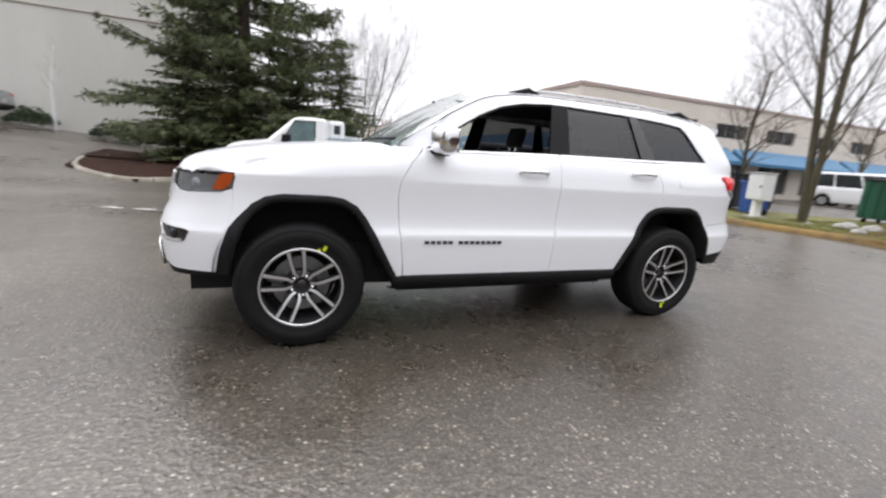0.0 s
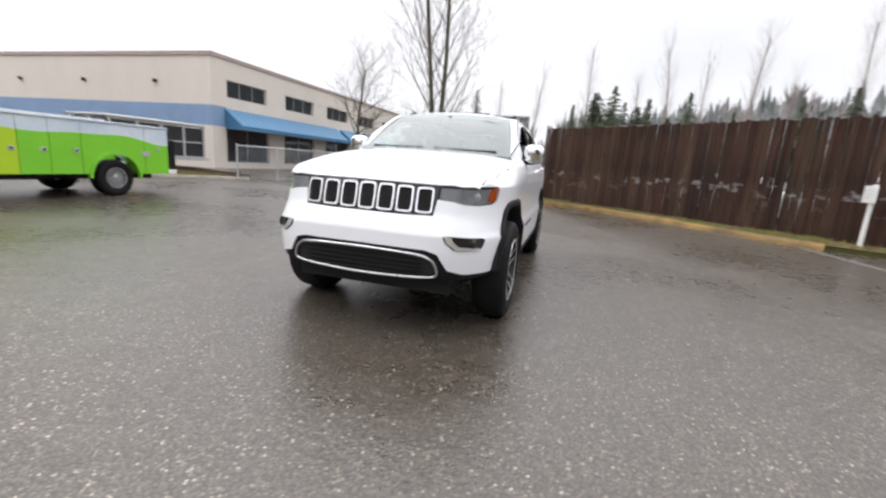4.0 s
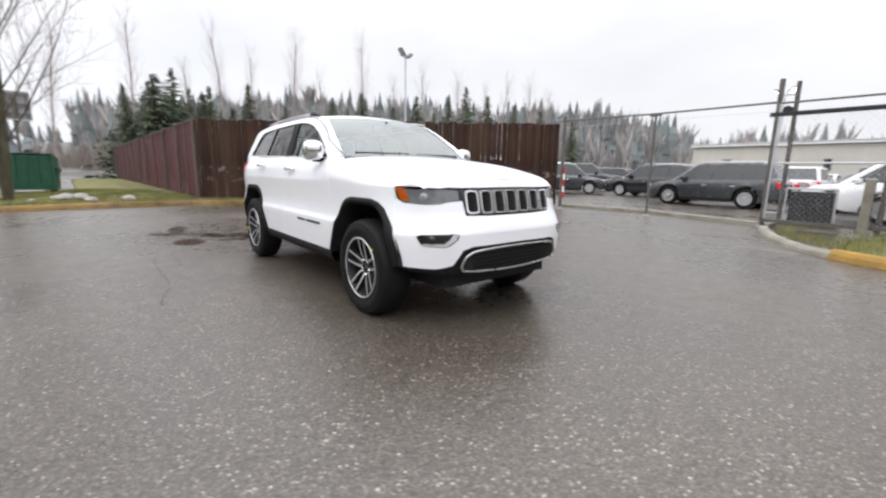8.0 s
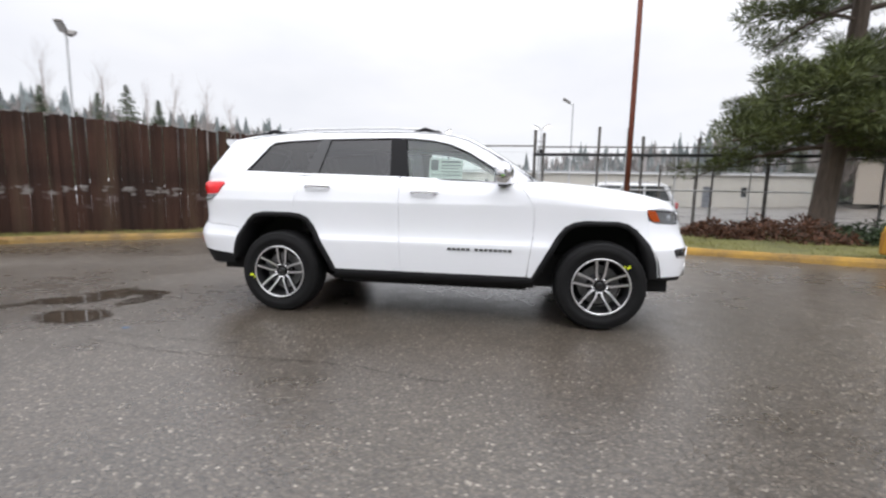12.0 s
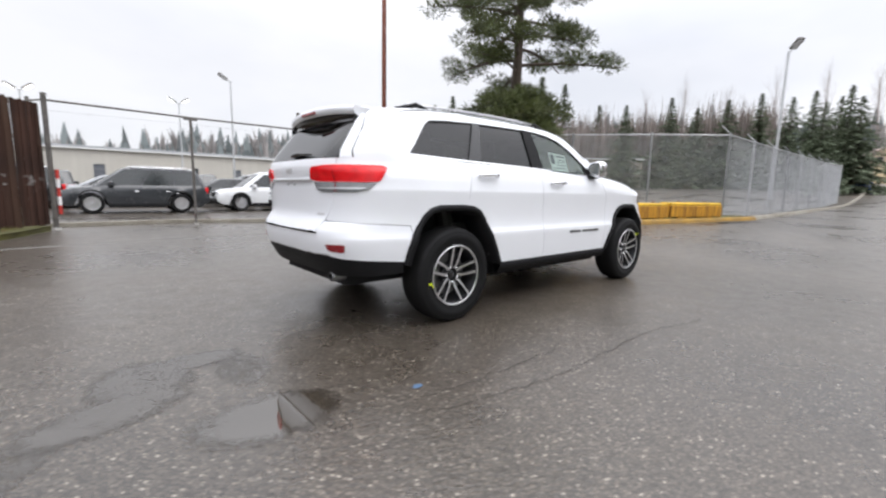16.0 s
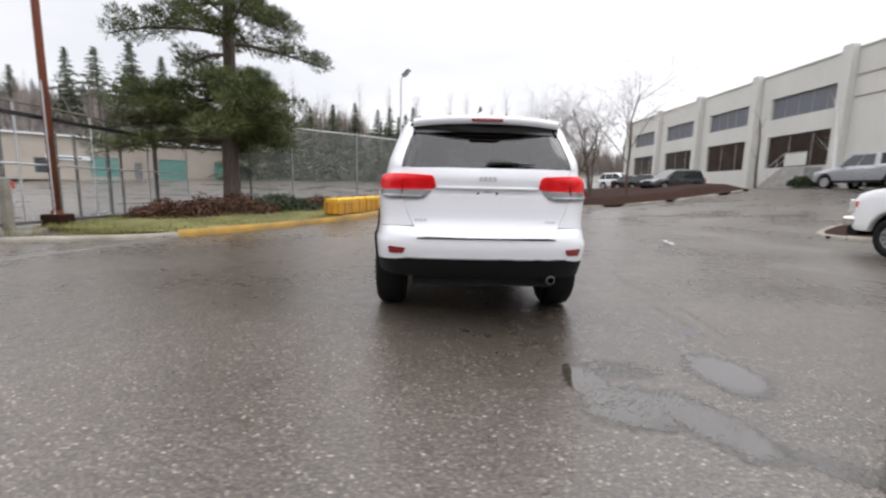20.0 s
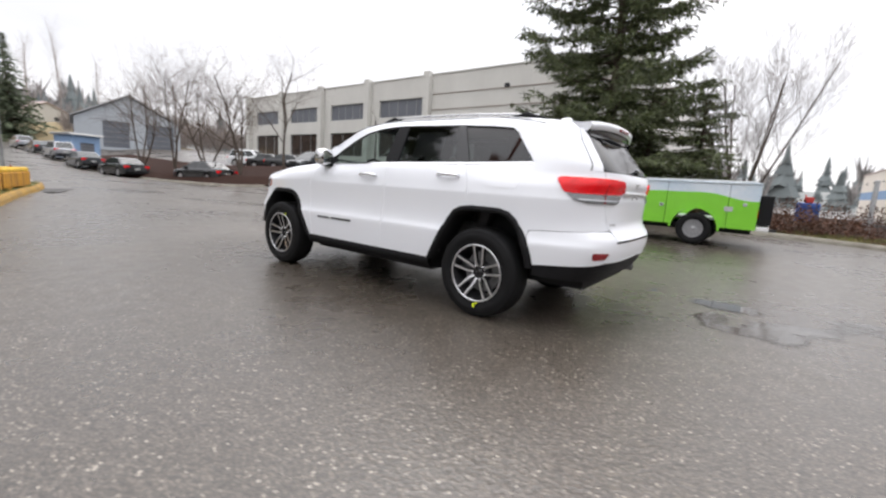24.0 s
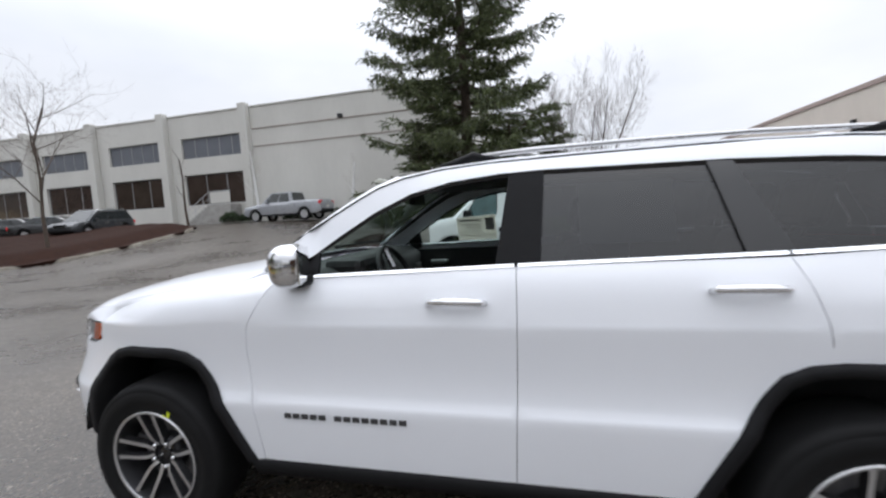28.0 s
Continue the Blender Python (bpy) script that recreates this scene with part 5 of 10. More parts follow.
        f_edge = [(s_front(0.738, 1.045), 1.045), (1.93, 1.046), (1.884, 1.045), (1.842, 1.0785), (1.80, 1.112), (1.65, 1.147), (1.4, 1.186), (1.2, 1.207), (0.95, 1.230), (0.87, 1.262)]
        h_edge = [(2.035, 0.720), (2.005, 0.732), (1.97, 0.738), (1.93, 0.743), (1.89, 0.748), (1.70, 0.760), (1.45, 0.772), (1.2, 0.781), (0.94, 0.781), (0.88, 0.735)]
        a = [skin(s, z, side) for s, z in f_edge]
        b = [Vector((x, y * side, (hood_z(x, y) if x > 0.9 else 1.270))) for x, y in h_edge]
        m = [(p + q) / 2 + Vector((0, 0.006 * side, 0.006)) for p, q in zip(a, b)]
        grid(bm, [a, m, b])
        part("wing_top", bm, M_PAINT, car)
        # drip strip between roof and flank pressing
        bm = bmesh.new()
        xs = [0.18, 0.0, -0.25, -0.6, -1.1, -1.5, -1.8, -1.98, (s_rear(0.60, 1.60) - 1.98) / 2, s_rear(0.60, 1.60)]
        zs = [1.660, 1.688, 1.702, 1.706, 1.704, 1.692, 1.668, 1.640, 1.62, 1.60]
        a = [skin(x, z, side) for x, z in zip(xs, zs)]
        rx = [0.24, 0.0, -0.25, -0.6, -1.1, -1.5, -1.8, -1.92, -1.97, -2.01]
        ry = [0.585, 0.585, 0.585, 0.585, 0.585, 0.585, 0.58, 0.579, 0.575, 0.568]
        b = [Vector((x, side * y, roof_z(x, y))) for x, y in zip(rx, ry)]
        m = [(p + q) / 2 + Vector((0, 0.008 * side, 0.008)) for p, q in zip(a, b)]
        grid(bm, [a, m, b])
        part("roof_edge", bm, M_PAINT, car)
        ditch = [skin(s, z, side, 0.001) for s, z in edge] + [p + Vector((0, 0.001 * side, 0)) for p in a[1:8]]
        part("roof_ditch", tubed(ditch, 0.0042, 6), M_CLAD, car)
    # fuel flap
    fo = [(-1.49, 1.255), (-1.74, 1.255), (-1.755, 1.24), (-1.755, 1.125), (-1.74, 1.11), (-1.49, 1.11), (-1.475, 1.125), (-1.475, 1.24)]
    part("fuel_flap", panel_bm(flank(1, 0.0035), fo, d=0.04, thick=0.004), M_PAINT, car)
    # bonnet
    def top(x, y, o=0.0):
        return Vector((x, y, hood_z(x, y) + o))

    ho = [(1.01, 0), (1.0, 0.3), (0.96, 0.55), (0.90, 0.70), (0.92, 0.775), (1.2, 0.775), (1.5, 0.765), (1.75, 0.752), (1.90, 0.742)]
    front = [(hood_front(y) - 0.002, y) for y in (0.72, 0.62, 0.48, 0.35, 0.2, 0.0)]
    left = ho + front
    full = left + [(x, -y) for x, y in left[::-1] if y > 0]
    bonnet = part("bonnet", panel_bm(top, full, d=0.045, thick=0.008), M_PAINT, car)
    # plain raised bars where the nose badge sits
    letter_bars(bonnet, lambda q, z, o=0.0: Vector((z, q, hood_z(z, q) + 0.004 + o)), -0.07, 0.07, 2.125, 2.145, (4,), M_SATIN, name="badge_bar")
    # cowl, windscreen, wipers
    bm = bmesh.new()
    ys = [-0.72 + 1.44 * i / 18 for i in range(19)]
    grid(bm, [[(1.02 - 0.14 * (y / 0.72) ** 2, y, 1.264 - 0.02 * (y / 0.72) ** 2) for y in ys], [(0.935 - 0.14 * (y / 0.72) ** 2, y, 1.274 - 0.02 * (y / 0.72) ** 2) for y in ys]])
    part("cowl", bm, M_CLAD, car)
    bm = bmesh.new()
    rows = []
    for j in range(9):
        u = j / 8
        row = []
        for i in range(19):
            k = -1 + 2 * i / 18
            y = k * (0.735 * (1 - u) + 0.60 * u)
            x = (0.975 - 0.105 * k * k) * (1 - u) + (0.305 - 0.075 * k * k) * u
            z = (1.283 - 0.012 * k * k) * (1 - u) + (1.700 - 0.028 * k * k) * u + 0.022 * math.sin(math.pi * u)
            row.append((x, y, z))
        rows.append(row)
    grid(bm, rows)
    ws = part("windscreen", bm, M_SHIELD, car)
    bm = bmesh.new()
    grid(bm, [[Vector(p) + Vector((-0.004, 0, -0.004)) for p in rows[8]], [Vector(p) + Vector((-0.004, 0, -0.004)) for p in rows[7]]])
    part("shade_band", bm, M_GLOSSBLACK, ws)
    bm = bmesh.new()
    box(bm, -0.012, 0.012, -0.09, 0.09, -0.003, 0.003)
    bmesh.ops.transform(bm, matrix=Matrix.Translation((0.355, 0.44, 1.676)) @ Matrix.Rotation(radians(32), 4, "Y"), verts=bm.verts)
    part("paper_label", bm, M_PAPER, ws)
    for y0, y1 in ((0.60, 0.02), (-0.08, -0.62)):
        wp = new("wiper")
        wp.parent = car
        f = lambda y: (0.93 - 0.105 * (y / 0.72) ** 2, y, 1.314)
        part("arm", tubed([f(y0), f((y0 + y1) / 2), f(y1)], [0.010, 0.008, 0.006], 6), M_CLAD, wp)
    # roof
    def lid(x, y, o=0.0):
        return Vector((x, y, roof_z(x, y) + o))

    ro = [(0.315, 0), (0.30, 0.3), (0.24, 0.60), (0.0, 0.585), (-0.6, 0.585), (-1.2, 0.585), (-1.94, 0.578), (-2.02, 0.56), (-2.06, 0.4), (-2.07, 0)]
    full = ro + [(x, -y) for x, y in ro[::-1] if y > 0]
    part("roof", panel_bm(lid, full, d=0.07, thick=0.01), M_PAINT, car)
    bm = bmesh.new()
    lathe(bm, [(0.0, 0.05), (0.025, 0.045), (0.05, 0.0)], 14, Matrix.Translation((-1.75, 0, roof_z(-1.75, 0))) @ Matrix.Diagonal((1.6, 0.7, 1, 1)))
    part("aerial_fin", bm, M_PAINT, car, smooth=True)
    # nose: bumper skin
    B = [(0.0, 0.838), (0.30, 0.838), (qn(0.465, 0.84), 0.845), (qn(0.482, 0.95), 0.95), (qn(0.58, 0.945), 0.941), (qn(0.64, 0.93), 0.926), (qn(0.72, 0.93), 0.921), (SF - 1.935, 0.930), (SF - 1.880, 0.953), (SF - 1.8635, 0.90), (SF - 1.8365, 0.66), (SF - 1.868, 0.50), (SF - 1.90, 0.475), (qn(0.68, 0.475), 0.475), (qn(0.585, 0.50), 0.50), (qn(0.52, 0.60), 0.605), (qn(0.44, 0.63), 0.628), (0.0, 0.632)]
    full = B + [(-q, z) for q, z in B[::-1] if q > 0]
    part("front_bumper", panel_bm(nose(), full, d=0.04), M_PAINT, car)
    # dark lower lip and air intake
    L = [(0, 0.64), (qn(0.45, 0.63), 0.636), (qn(0.53, 0.60), 0.608), (qn(0.595, 0.5), 0.502), (qn(0.69, 0.475), 0.478), (SF - 1.90, 0.478), (SF - 1.885, 0.455), (SF - 1.95, 0.445), (qn(0.6, 0.42), 0.425), (0, 0.405)]
    full = L + [(-q, z) for q, z in L[::-1] if q > 0]
    part("front_lip", panel_bm(nose(-0.012), full, d=0.05), M_CLAD, car)
    inn = [(0, 0.608), (qn(0.42, 0.6), 0.600), (qn(0.50, 0.55), 0.56), (qn(0.53, 0.48), 0.48), (qn(0.50, 0.44), 0.447), (0, 0.425)]
    full = inn + [(-q, z) for q, z in inn[::-1] if q > 0]
    intake = part("air_intake", panel_bm(nose(-0.004), full, d=0.05, thick=0.01), M_DARK, car)
    for z in (0.455, 0.485, 0.515, 0.545, 0.575):
        qq = qn(0.42, z)
        bm = bmesh.new()
        tube(bm, [nose(0.004)(-qq + 2 * qq * i / 14, z) for i in range(15)], 0.005, 6)
        part("slat", bm, M_CLAD, intake)
    bm = bmesh.new()
    path = soften(full, 2, 0.2)
    pts = [nose(0.010)(q, z) for q, z in path]
    tube(bm, pts + pts[:2], 0.009, 8, caps=False)
    part("bright_surround", bm, M_SATIN, intake, "satin chrome surround", smooth=True)
    # grille: dark carrier, seven slots with bright rings and mesh
    G = [(0, 1.036), (qn(0.485, 1.03), 1.030), (qn(0.475, 0.86), 0.846), (0, 0.838)]
    full = G + [(-q, z) for q, z in G[::-1] if q > 0]
    gr = part("grille", panel_bm(nose(-0.006), full, d=0.05), M_GLOSSBLACK, car)
    pitch = 2 * 0.468 / 7
    for k in range(7):
        yc = -0.468 + pitch * (k + 0.5)
        half = 0.054 - 0.004 * abs(k - 3) / 3
        z0, z1 = 0.856 + 0.002 * abs(k - 3), 1.022 - 0.002 * abs(k - 3)

        def ring_pts(grow):
            raw = [(yc - half - grow, z0 - grow), (yc + half + grow, z0 - grow), (yc + half + grow, z1 + grow), (yc - half - grow, z1 + grow)]
            raw = soften(soften(raw, 1, 0.10), 1, 0.25)
            return [(math.copysign(qn(abs(y), z), y) if abs(y) > 1e-6 else 0.0, z) for y, z in raw]

        slot = new("grille_slot")
        slot.parent = gr
        part("ring", panel_bm(nose(0.012), ring_pts(0.0060), [ring_pts(-0.0065)], d=0.03, thick=0.02), M_BRIGHT, slot)
        part("mesh", panel_bm(nose(-0.001), ring_pts(-0.006), d=0.04, thick=0.0), M_DARK, slot)
        bm = bmesh.new()
        for i in range(9):
            for j in range(3):
                z = z0 + 0.018 + (z1 - z0 - 0.036) * i / 8
                y = yc + (j - 1 + 0.5 * (i % 2) - 0.25) * half * 0.62
                if abs(y - yc) > half - 0.02:
                    continue
                tri = [(y + 0.011 * math.cos(a), z + 0.009 * math.sin(a)) for a in (0, 1.047, 2.094, 3.142, 4.189, 5.236)]
                panel_bm(nose(0.004), [(math.copysign(qn(abs(p), q), p), q) for p, q in tri], d=0.05, thick=0.006, bm=bm)
        part("grille_mesh", bm, M_CLAD, slot)
    # tail: lift gate, glass, bumper
    gate = [(0, 0.752)] + [(qt(y, z), z) for y, z in GATE_EDGE] + [(0, 1.268)]
    full = gate + [(-q, z) for q, z in gate[::-1] if q > 0]
    lg = part("lift_gate", panel_bm(tail(), full, d=0.045), M_PAINT, car)
    outer = ((0.709, 1.272), (0.699, 1.32), (0.684, 1.38), (0.665, 1.44), (0.644, 1.50), (0.620, 1.55), (0.594, 1.60))
    inner = [(y * 0.915, z) for y, z in outer]
    for sg in (1, -1):
        part("gate_frame", panel_bm(tail(0.0), [(sg * qt(y, z), z) for y, z in outer] + [(sg * qt(y, z), z) for y, z in inner[::-1]], d=0.04, thick=0.012), M_PAINT, lg)
    gl = [(0, 1.276)] + [(qt(y + 0.006, z), max(z, 1.277)) for y, z in inner] + [(0, 1.61)]
    full = gl + [(-q, z) for q, z in gl[::-1] if q > 0]
    part("rear_glass", panel_bm(tail(-0.006), full, d=0.07, thick=0.004), M_TINT, lg, "dark privacy glass")
    bm = bmesh.new()
    n = 20
    grid(bm, [[tail(o)(-qt(0.375, 1.13) + 2 * qt(0.375, 1.13) * i / n, z) for i in range(n + 1)] for o, z in ((0.0, 1.133), (0.022, 1.128), (0.020, 1.112), (0.0, 1.108))])
    part("plate_hood", bm, M_PAINT, lg)
    for y in (0.075, -0.075):
        part("screw_hole", panel_bm(tail(0.003), [(y - 0.008, 1.075), (y + 0.008, 1.075), (y + 0.008, 1.09), (y - 0.008, 1.09)], d=0.02, thick=0.002), M_DARK, lg)
    part("plate_lamp", panel_bm(tail(0.004), [(-0.03, 1.092), (0.03, 1.092), (0.03, 1.104), (-0.03, 1.104)], d=0.03, thick=0.002), M_DARK, lg)
    letter_bars(lg, tail(0.004), 0.075, -0.075, 1.172, 1.205, (4,), M_BADGE, name="badge_bar")
    letter_bars(lg, tail(0.004), qt(0.545, 0.87), qt(0.445, 0.87), 0.868, 0.885, (3,), M_BADGE, name="badge_bar")
    letter_bars(lg, tail(0.004), -qt(0.445, 0.87), -qt(0.53, 0.87), 0.868, 0.882, (7,), M_BADGE, name="badge_bar")
    part("gate_badge", panel_bm(tail(0.004), [(-0.055, 0.818), (0.055, 0.818), (0.055, 0.832), (-0.055, 0.832)], d=0.03, thick=0.003), M_LAMPGREY, lg)
    wp = new("rear_wiper")
    wp.parent = lg
    bm = bmesh.new()
    tube(bm, [tail(0.012)(-q, z) for q, z in ((-0.01, 1.293), (0.05, 1.303), (0.15, 1.306), (0.26, 1.298), (0.40, 1.291))], [0.014, 0.020, 0.018, 0.012, 0.007], 8)
    part("arm", bm, M_GLOSSBLACK, wp, smooth=True)
    # spoiler
    sp = new("roof_spoiler")
    sp.parent = car
    bm = bmesh.new()
    ys = [-0.57 + 1.14 * i / 22 for i in range(23)]
    k = lambda y: (abs(y) / 0.57) ** 2.5
    tip = lambda y, dx, z: (-2.272 + 0.085 * k(y) + dx, y, z - 0.022 * k(y))
    under = lambda y: (-2.212 + 0.035 * k(y), y, 1.552 - 0.012 * k(y))
    grid(bm, [[(-1.92, y, roof_z(-1.92, y) + 0.003) for y in ys], [(-2.05 - 0.03 * (1 - k(y)), y, roof_z(-2.05, y) + 0.004) for y in ys], [tip(y, 0.014, 1.672) for y in ys], [tip(y, 0.0, 1.660) for y in ys], [tip(y, 0.004, 1.630) for y in ys], [tip(y, 0.022, 1.612) for y in ys]])
    part("spoiler_top", bm, M_PAINT, sp)
    bm = bmesh.new()
    grid(bm, [[tip(y, 0.022, 1.612) for y in ys], [tip(y, 0.055, 1.598) for y in ys], [under(y) for y in ys]])
    part("spoiler_underside", bm, M_GLOSSBLACK, sp)
    for sg in (1, -1):
        y = 0.57 * sg
        bm = bmesh.new()
        a = [Vector((-1.93, y, roof_z(-1.93, y))), Vector((-2.05, y, roof_z(-2.05, y) + 0.002)), Vector(tip(y, 0.014, 1.672)), Vector(tip(y, 0.0, 1.660))]
        b = [Vector((-1.96, y, 1.62)), Vector((-2.06, 0.566 * sg, 1.580)), Vector(tip(y, 0.030, 1.605)), Vector(tip(y, 0.010, 1.625))]
        loft(bm, a, b)
        part("spoiler_cheek", bm, M_PAINT, sp)
        bm = bmesh.new()
        loft(bm, [b[1], b[2], b[3]], [Vector((-2.08, 0.558 * sg, 1.553)), Vector(under(y)), Vector(under(y)) + Vector((-0.006, 0, 0.02))])
        part("cheek_flap", bm, M_GLOSSBLACK, sp)
    part("brake_light", boxed(-2.282, -2.250, -0.12, 0.12, 1.626, 1.648, bevel=0.005), M_REDDARK, sp, "dark red high brake light")
    # rear bumper: painted upper, black lower, bright strip
    rb = [(0, 0.745), (qt(0.48, 0.75), 0.749), (qt(0.545, 0.82), 0.824), (-2.3 - SR, 0.826), (-1.872 - SR, 0.796), (-1.852 - SR, 0.745), (-1.905 - SR, 0.61), (-1.932 - SR, 0.535), (qt(0.86, 0.55), 0.545), (qt(0.70, 0.57), 0.572), (qt(0.60, 0.585), 0.588), (0, 0.592)]
    full = rb + [(-q, z) for q, z in rb[::-1] if q > 0]
    part("rear_bumper", panel_bm(tail(), full, d=0.045), M_PAINT, car)
    lb = [(0, 0.588), (qt(0.60, 0.585), 0.584), (qt(0.70, 0.57), 0.568), (qt(0.86, 0.55), 0.541), (-1.938 - SR, 0.531), (-1.95 - SR, 0.45), (qt(0.74, 0.44), 0.435), (qt(0.5, 0.43), 0.425), (0, 0.43)]
    full = lb + [(-q, z) for q, z in lb[::-1] if q > 0]
    part("rear_valance", panel_bm(tail(-0.004), full, d=0.05, thick=0.06), M_CLAD, car)
    part("bumper_strip", panel_bm(tail(0.006), [(-qt(0.52, 0.75), 0.741), (qt(0.52, 0.75), 0.741), (qt(0.52, 0.75), 0.749), (-qt(0.52, 0.75), 0.749)], d=0.05, thick=0.006), M_GLOSSBLACK, car)
    part("valance_strip", panel_bm(tail(0.006), [(-qt(0.62, 0.59), 0.588), (qt(0.62, 0.59), 0.588), (qt(0.62, 0.59), 0.596), (-qt(0.62, 0.59), 0.596)], d=0.05, thick=0.006), M_SATIN, car)
    bm = bmesh.new()
    lathe(bm, [(0.027, 0.0), (0.033, 0.0), (0.036, 0.006), (0.036, 0.09), (0.030, 0.12)], 24, Matrix.Translation((-2.36, -0.53, 0.415)) @ Matrix.Rotation(math.pi / 2, 4, "Y"))
    part("exhaust_tip", bm, M_DISC, car, "polished exhaust tip", smooth=True)
    # under-structure, inner floor and wheel wells, so that nothing shows through the joints
    bm = bmesh.new()
    box(bm, -0.88, 0.84, -0.78, 0.78, 0.30, 0.52)
    box(bm, -2.25, -0.85, -0.56, 0.56, 0.34, 0.55)
    box(bm, 0.80, 2.10, -0.58, 0.58, 0.30, 0.60)
    part("underbody", bm, M_DARK, car)
    for side in (1, -1):
        for cx in (1.4575, -1.4575):
            bm = bmesh.new()
            n = 20
            pts = [(cx + 0.485 * math.cos(math.pi * (i / n * 0.98 + 0.01)), 0.46 + 0.475 * math.sin(math.pi * (i / n * 0.98 + 0.01))) for i in range(n + 1)]
            grid(bm, [[(x, side * 0.86, z) for x, z in pts], [(x, side * 0.52, z) for x, z in pts]])
            vs = [bm.verts.new((x, side * 0.52, z)) for x, z in pts]
            bm.faces.new(vs)
            part("wheel_well", bm, M_DARK, car)
        bm = bmesh.new()
        grid(bm, [[(x, side * (half_width(x, z) - 0.075), z) for x in (0.84, 0.3, -0.3, -0.8, -1.0)] for z in (0.5, 0.8, 1.0, 1.22)])
        part("door_card", bm, M_LEATHER, car)
        part("arm_rest", boxed(-0.22, 0.5, side * 0.73 - 0.05, side * 0.73 + 0.05, 0.93, 0.985, bevel=0.015), M_LEATHER, car)
        part("inner_handle", boxed(0.33, 0.47, side * 0.765 - 0.02, side * 0.765 + 0.02, 1.10, 1.135, bevel=0.008), M_SATIN, car)
        # inner liner of the rear flank
        bm = bmesh.new()
        grid(bm, [[(x, side * (half_width(x, z) - 0.13), z) for x in (-1.0, -1.4, -1.75, -1.95)] for z in (0.95, 1.1, 1.28)])
        part("boot_trim", bm, M_LEATHER, car)
    part("cabin_floor", boxed(-2.2, 0.95, -0.74, 0.74, 0.53, 0.56), M_LEATHER, car)
    part("boot_cover", boxed(-2.15, -1.35, -0.60, 0.60, 1.10, 1.13, bevel=0.01), M_LEATHER, car)
    bm = bmesh.new()
    grid(bm, [[(0.24, y, roof_z(0.24, y) - 0.035) for y in (-0.55, 0, 0.55)], [(-1.0, y, roof_z(-1.0, y) - 0.04) for y in (-0.55, 0, 0.55)], [(-1.95, y, roof_z(-1.95, y) - 0.05) for y in (-0.5, 0, 0.5)]])
    part("headlining", bm, mat("dark_headlining", (0.035, 0.035, 0.037), 0.9, var=0.05), car)
    bm = bmesh.new()
    grid(bm, [[(x, y, z) for y in (-0.72, -0.4, 0, 0.4, 0.72)] for x, z in ((0.93, 1.250), (0.80, 1.268), (0.62, 1.258), (0.54, 1.20), (0.56, 1.0), (0.62, 0.75))])
    part("dashboard", bm, M_LEATHER, car)
    part("instrument_hood", boxed(0.46, 0.68, 0.20, 0.54, 1.13, 1.30, bevel=0.04), M_LEATHER, car)
    part("screen", boxed(0.515, 0.53, -0.10, 0.12, 1.02, 1.16, bevel=0.004), M_GLOSSBLACK, car)
    for y in (0.22, -0.16, -0.62):
        part("air_vent", boxed(0.52, 0.545, y - 0.05, y + 0.05, 1.05, 1.13, bevel=0.006), M_SATIN, car)
    sw = new("steering_wheel")
    sw.parent = car
    mt = Matrix.Translation((0.33, 0.37, 1.165)) @ Matrix.Rotation(radians(-66), 4, "Y")
    bm = bmesh.new()
    tube(bm, [mt @ Vector((0.185 * math.cos(a), 0.185 * math.sin(a), 0)) for a in (2 * math.pi * k / 28 for k in range(29))], 0.016, 8, caps=False)
    part("wheel_rim", bm, M_LEATHER, sw, smooth=True)
    bm = boxed(-0.075, 0.075, -0.075, 0.075, -0.03, 0.02, bevel=0.02)
    bmesh.ops.transform(bm, matrix=mt, verts=bm.verts)
    part("boss", bm, M_LEATHER, sw)
    bm = bmesh.new()
    for a in (0.0, math.pi / 2, -math.pi / 2):
        tube(bm, [mt @ Vector((0.06 * math.cos(a), 0.06 * math.sin(a), 0)), mt @ Vector((0.18 * math.cos(a), 0.18 * math.sin(a), 0))], 0.016, 6)
    part("wheel_spoke", bm, M_SATIN, sw)
    for y in (0.37, -0.37):
        seat(car, y, -0.18)
    for y in (0.42, 0.0, -0.42):
        seat(car, y, -1.02, 0.21)
    part("centre_console", boxed(-0.5, 0.55, -0.11, 0.11, 0.56, 0.86, bevel=0.03), M_LEATHER, car)
    im = new("inner_mirror")
    im.parent = car
    part("mirror_shell", boxed(0.30, 0.335, -0.12, 0.12, 1.555, 1.625, bevel=0.012), M_CLAD, im)
    part("mirror_stalk", tubed([(0.33, 0, 1.60), (0.40, 0, 1.66)], 0.012), M_CLAD, im)
    # papers: window sticker on the passenger's glass and on the far rear glass
    bm = panel_bm(flank(-1, -0.022), [(-0.06, 1.285), (0.24, 1.285), (0.24, 1.46), (-0.06, 1.475)], d=0.08, thick=0.002)
    st = part("window_sticker", bm, M_PAPER, car, "white paper sticker with dark print inside the glass")
    for a, b, c, d in ((-0.045, 0.02, 1.36, 1.455), (0.05, 0.22, 1.43, 1.445), (0.05, 0.22, 1.40, 1.408), (0.05, 0.20, 1.375, 1.382), (0.05, 0.22, 1.345, 1.352), (-0.04, 0.22, 1.315, 1.322)):
        for o in (-0.0205,):
            part("print_bar", panel_bm(flank(-1, o), [(a, c), (b, c), (b, d), (a, d)], d=0.08, thick=0.0), M_INK, st)
    part("window_sticker", panel_bm(flank(1, -0.024), [(-0.56, 1.36), (-0.90, 1.36), (-0.90, 1.59), (-0.56, 1.59)], d=0.08, thick=0.002), M_PAPER, car, "paper sticker dim behind privacy glass")
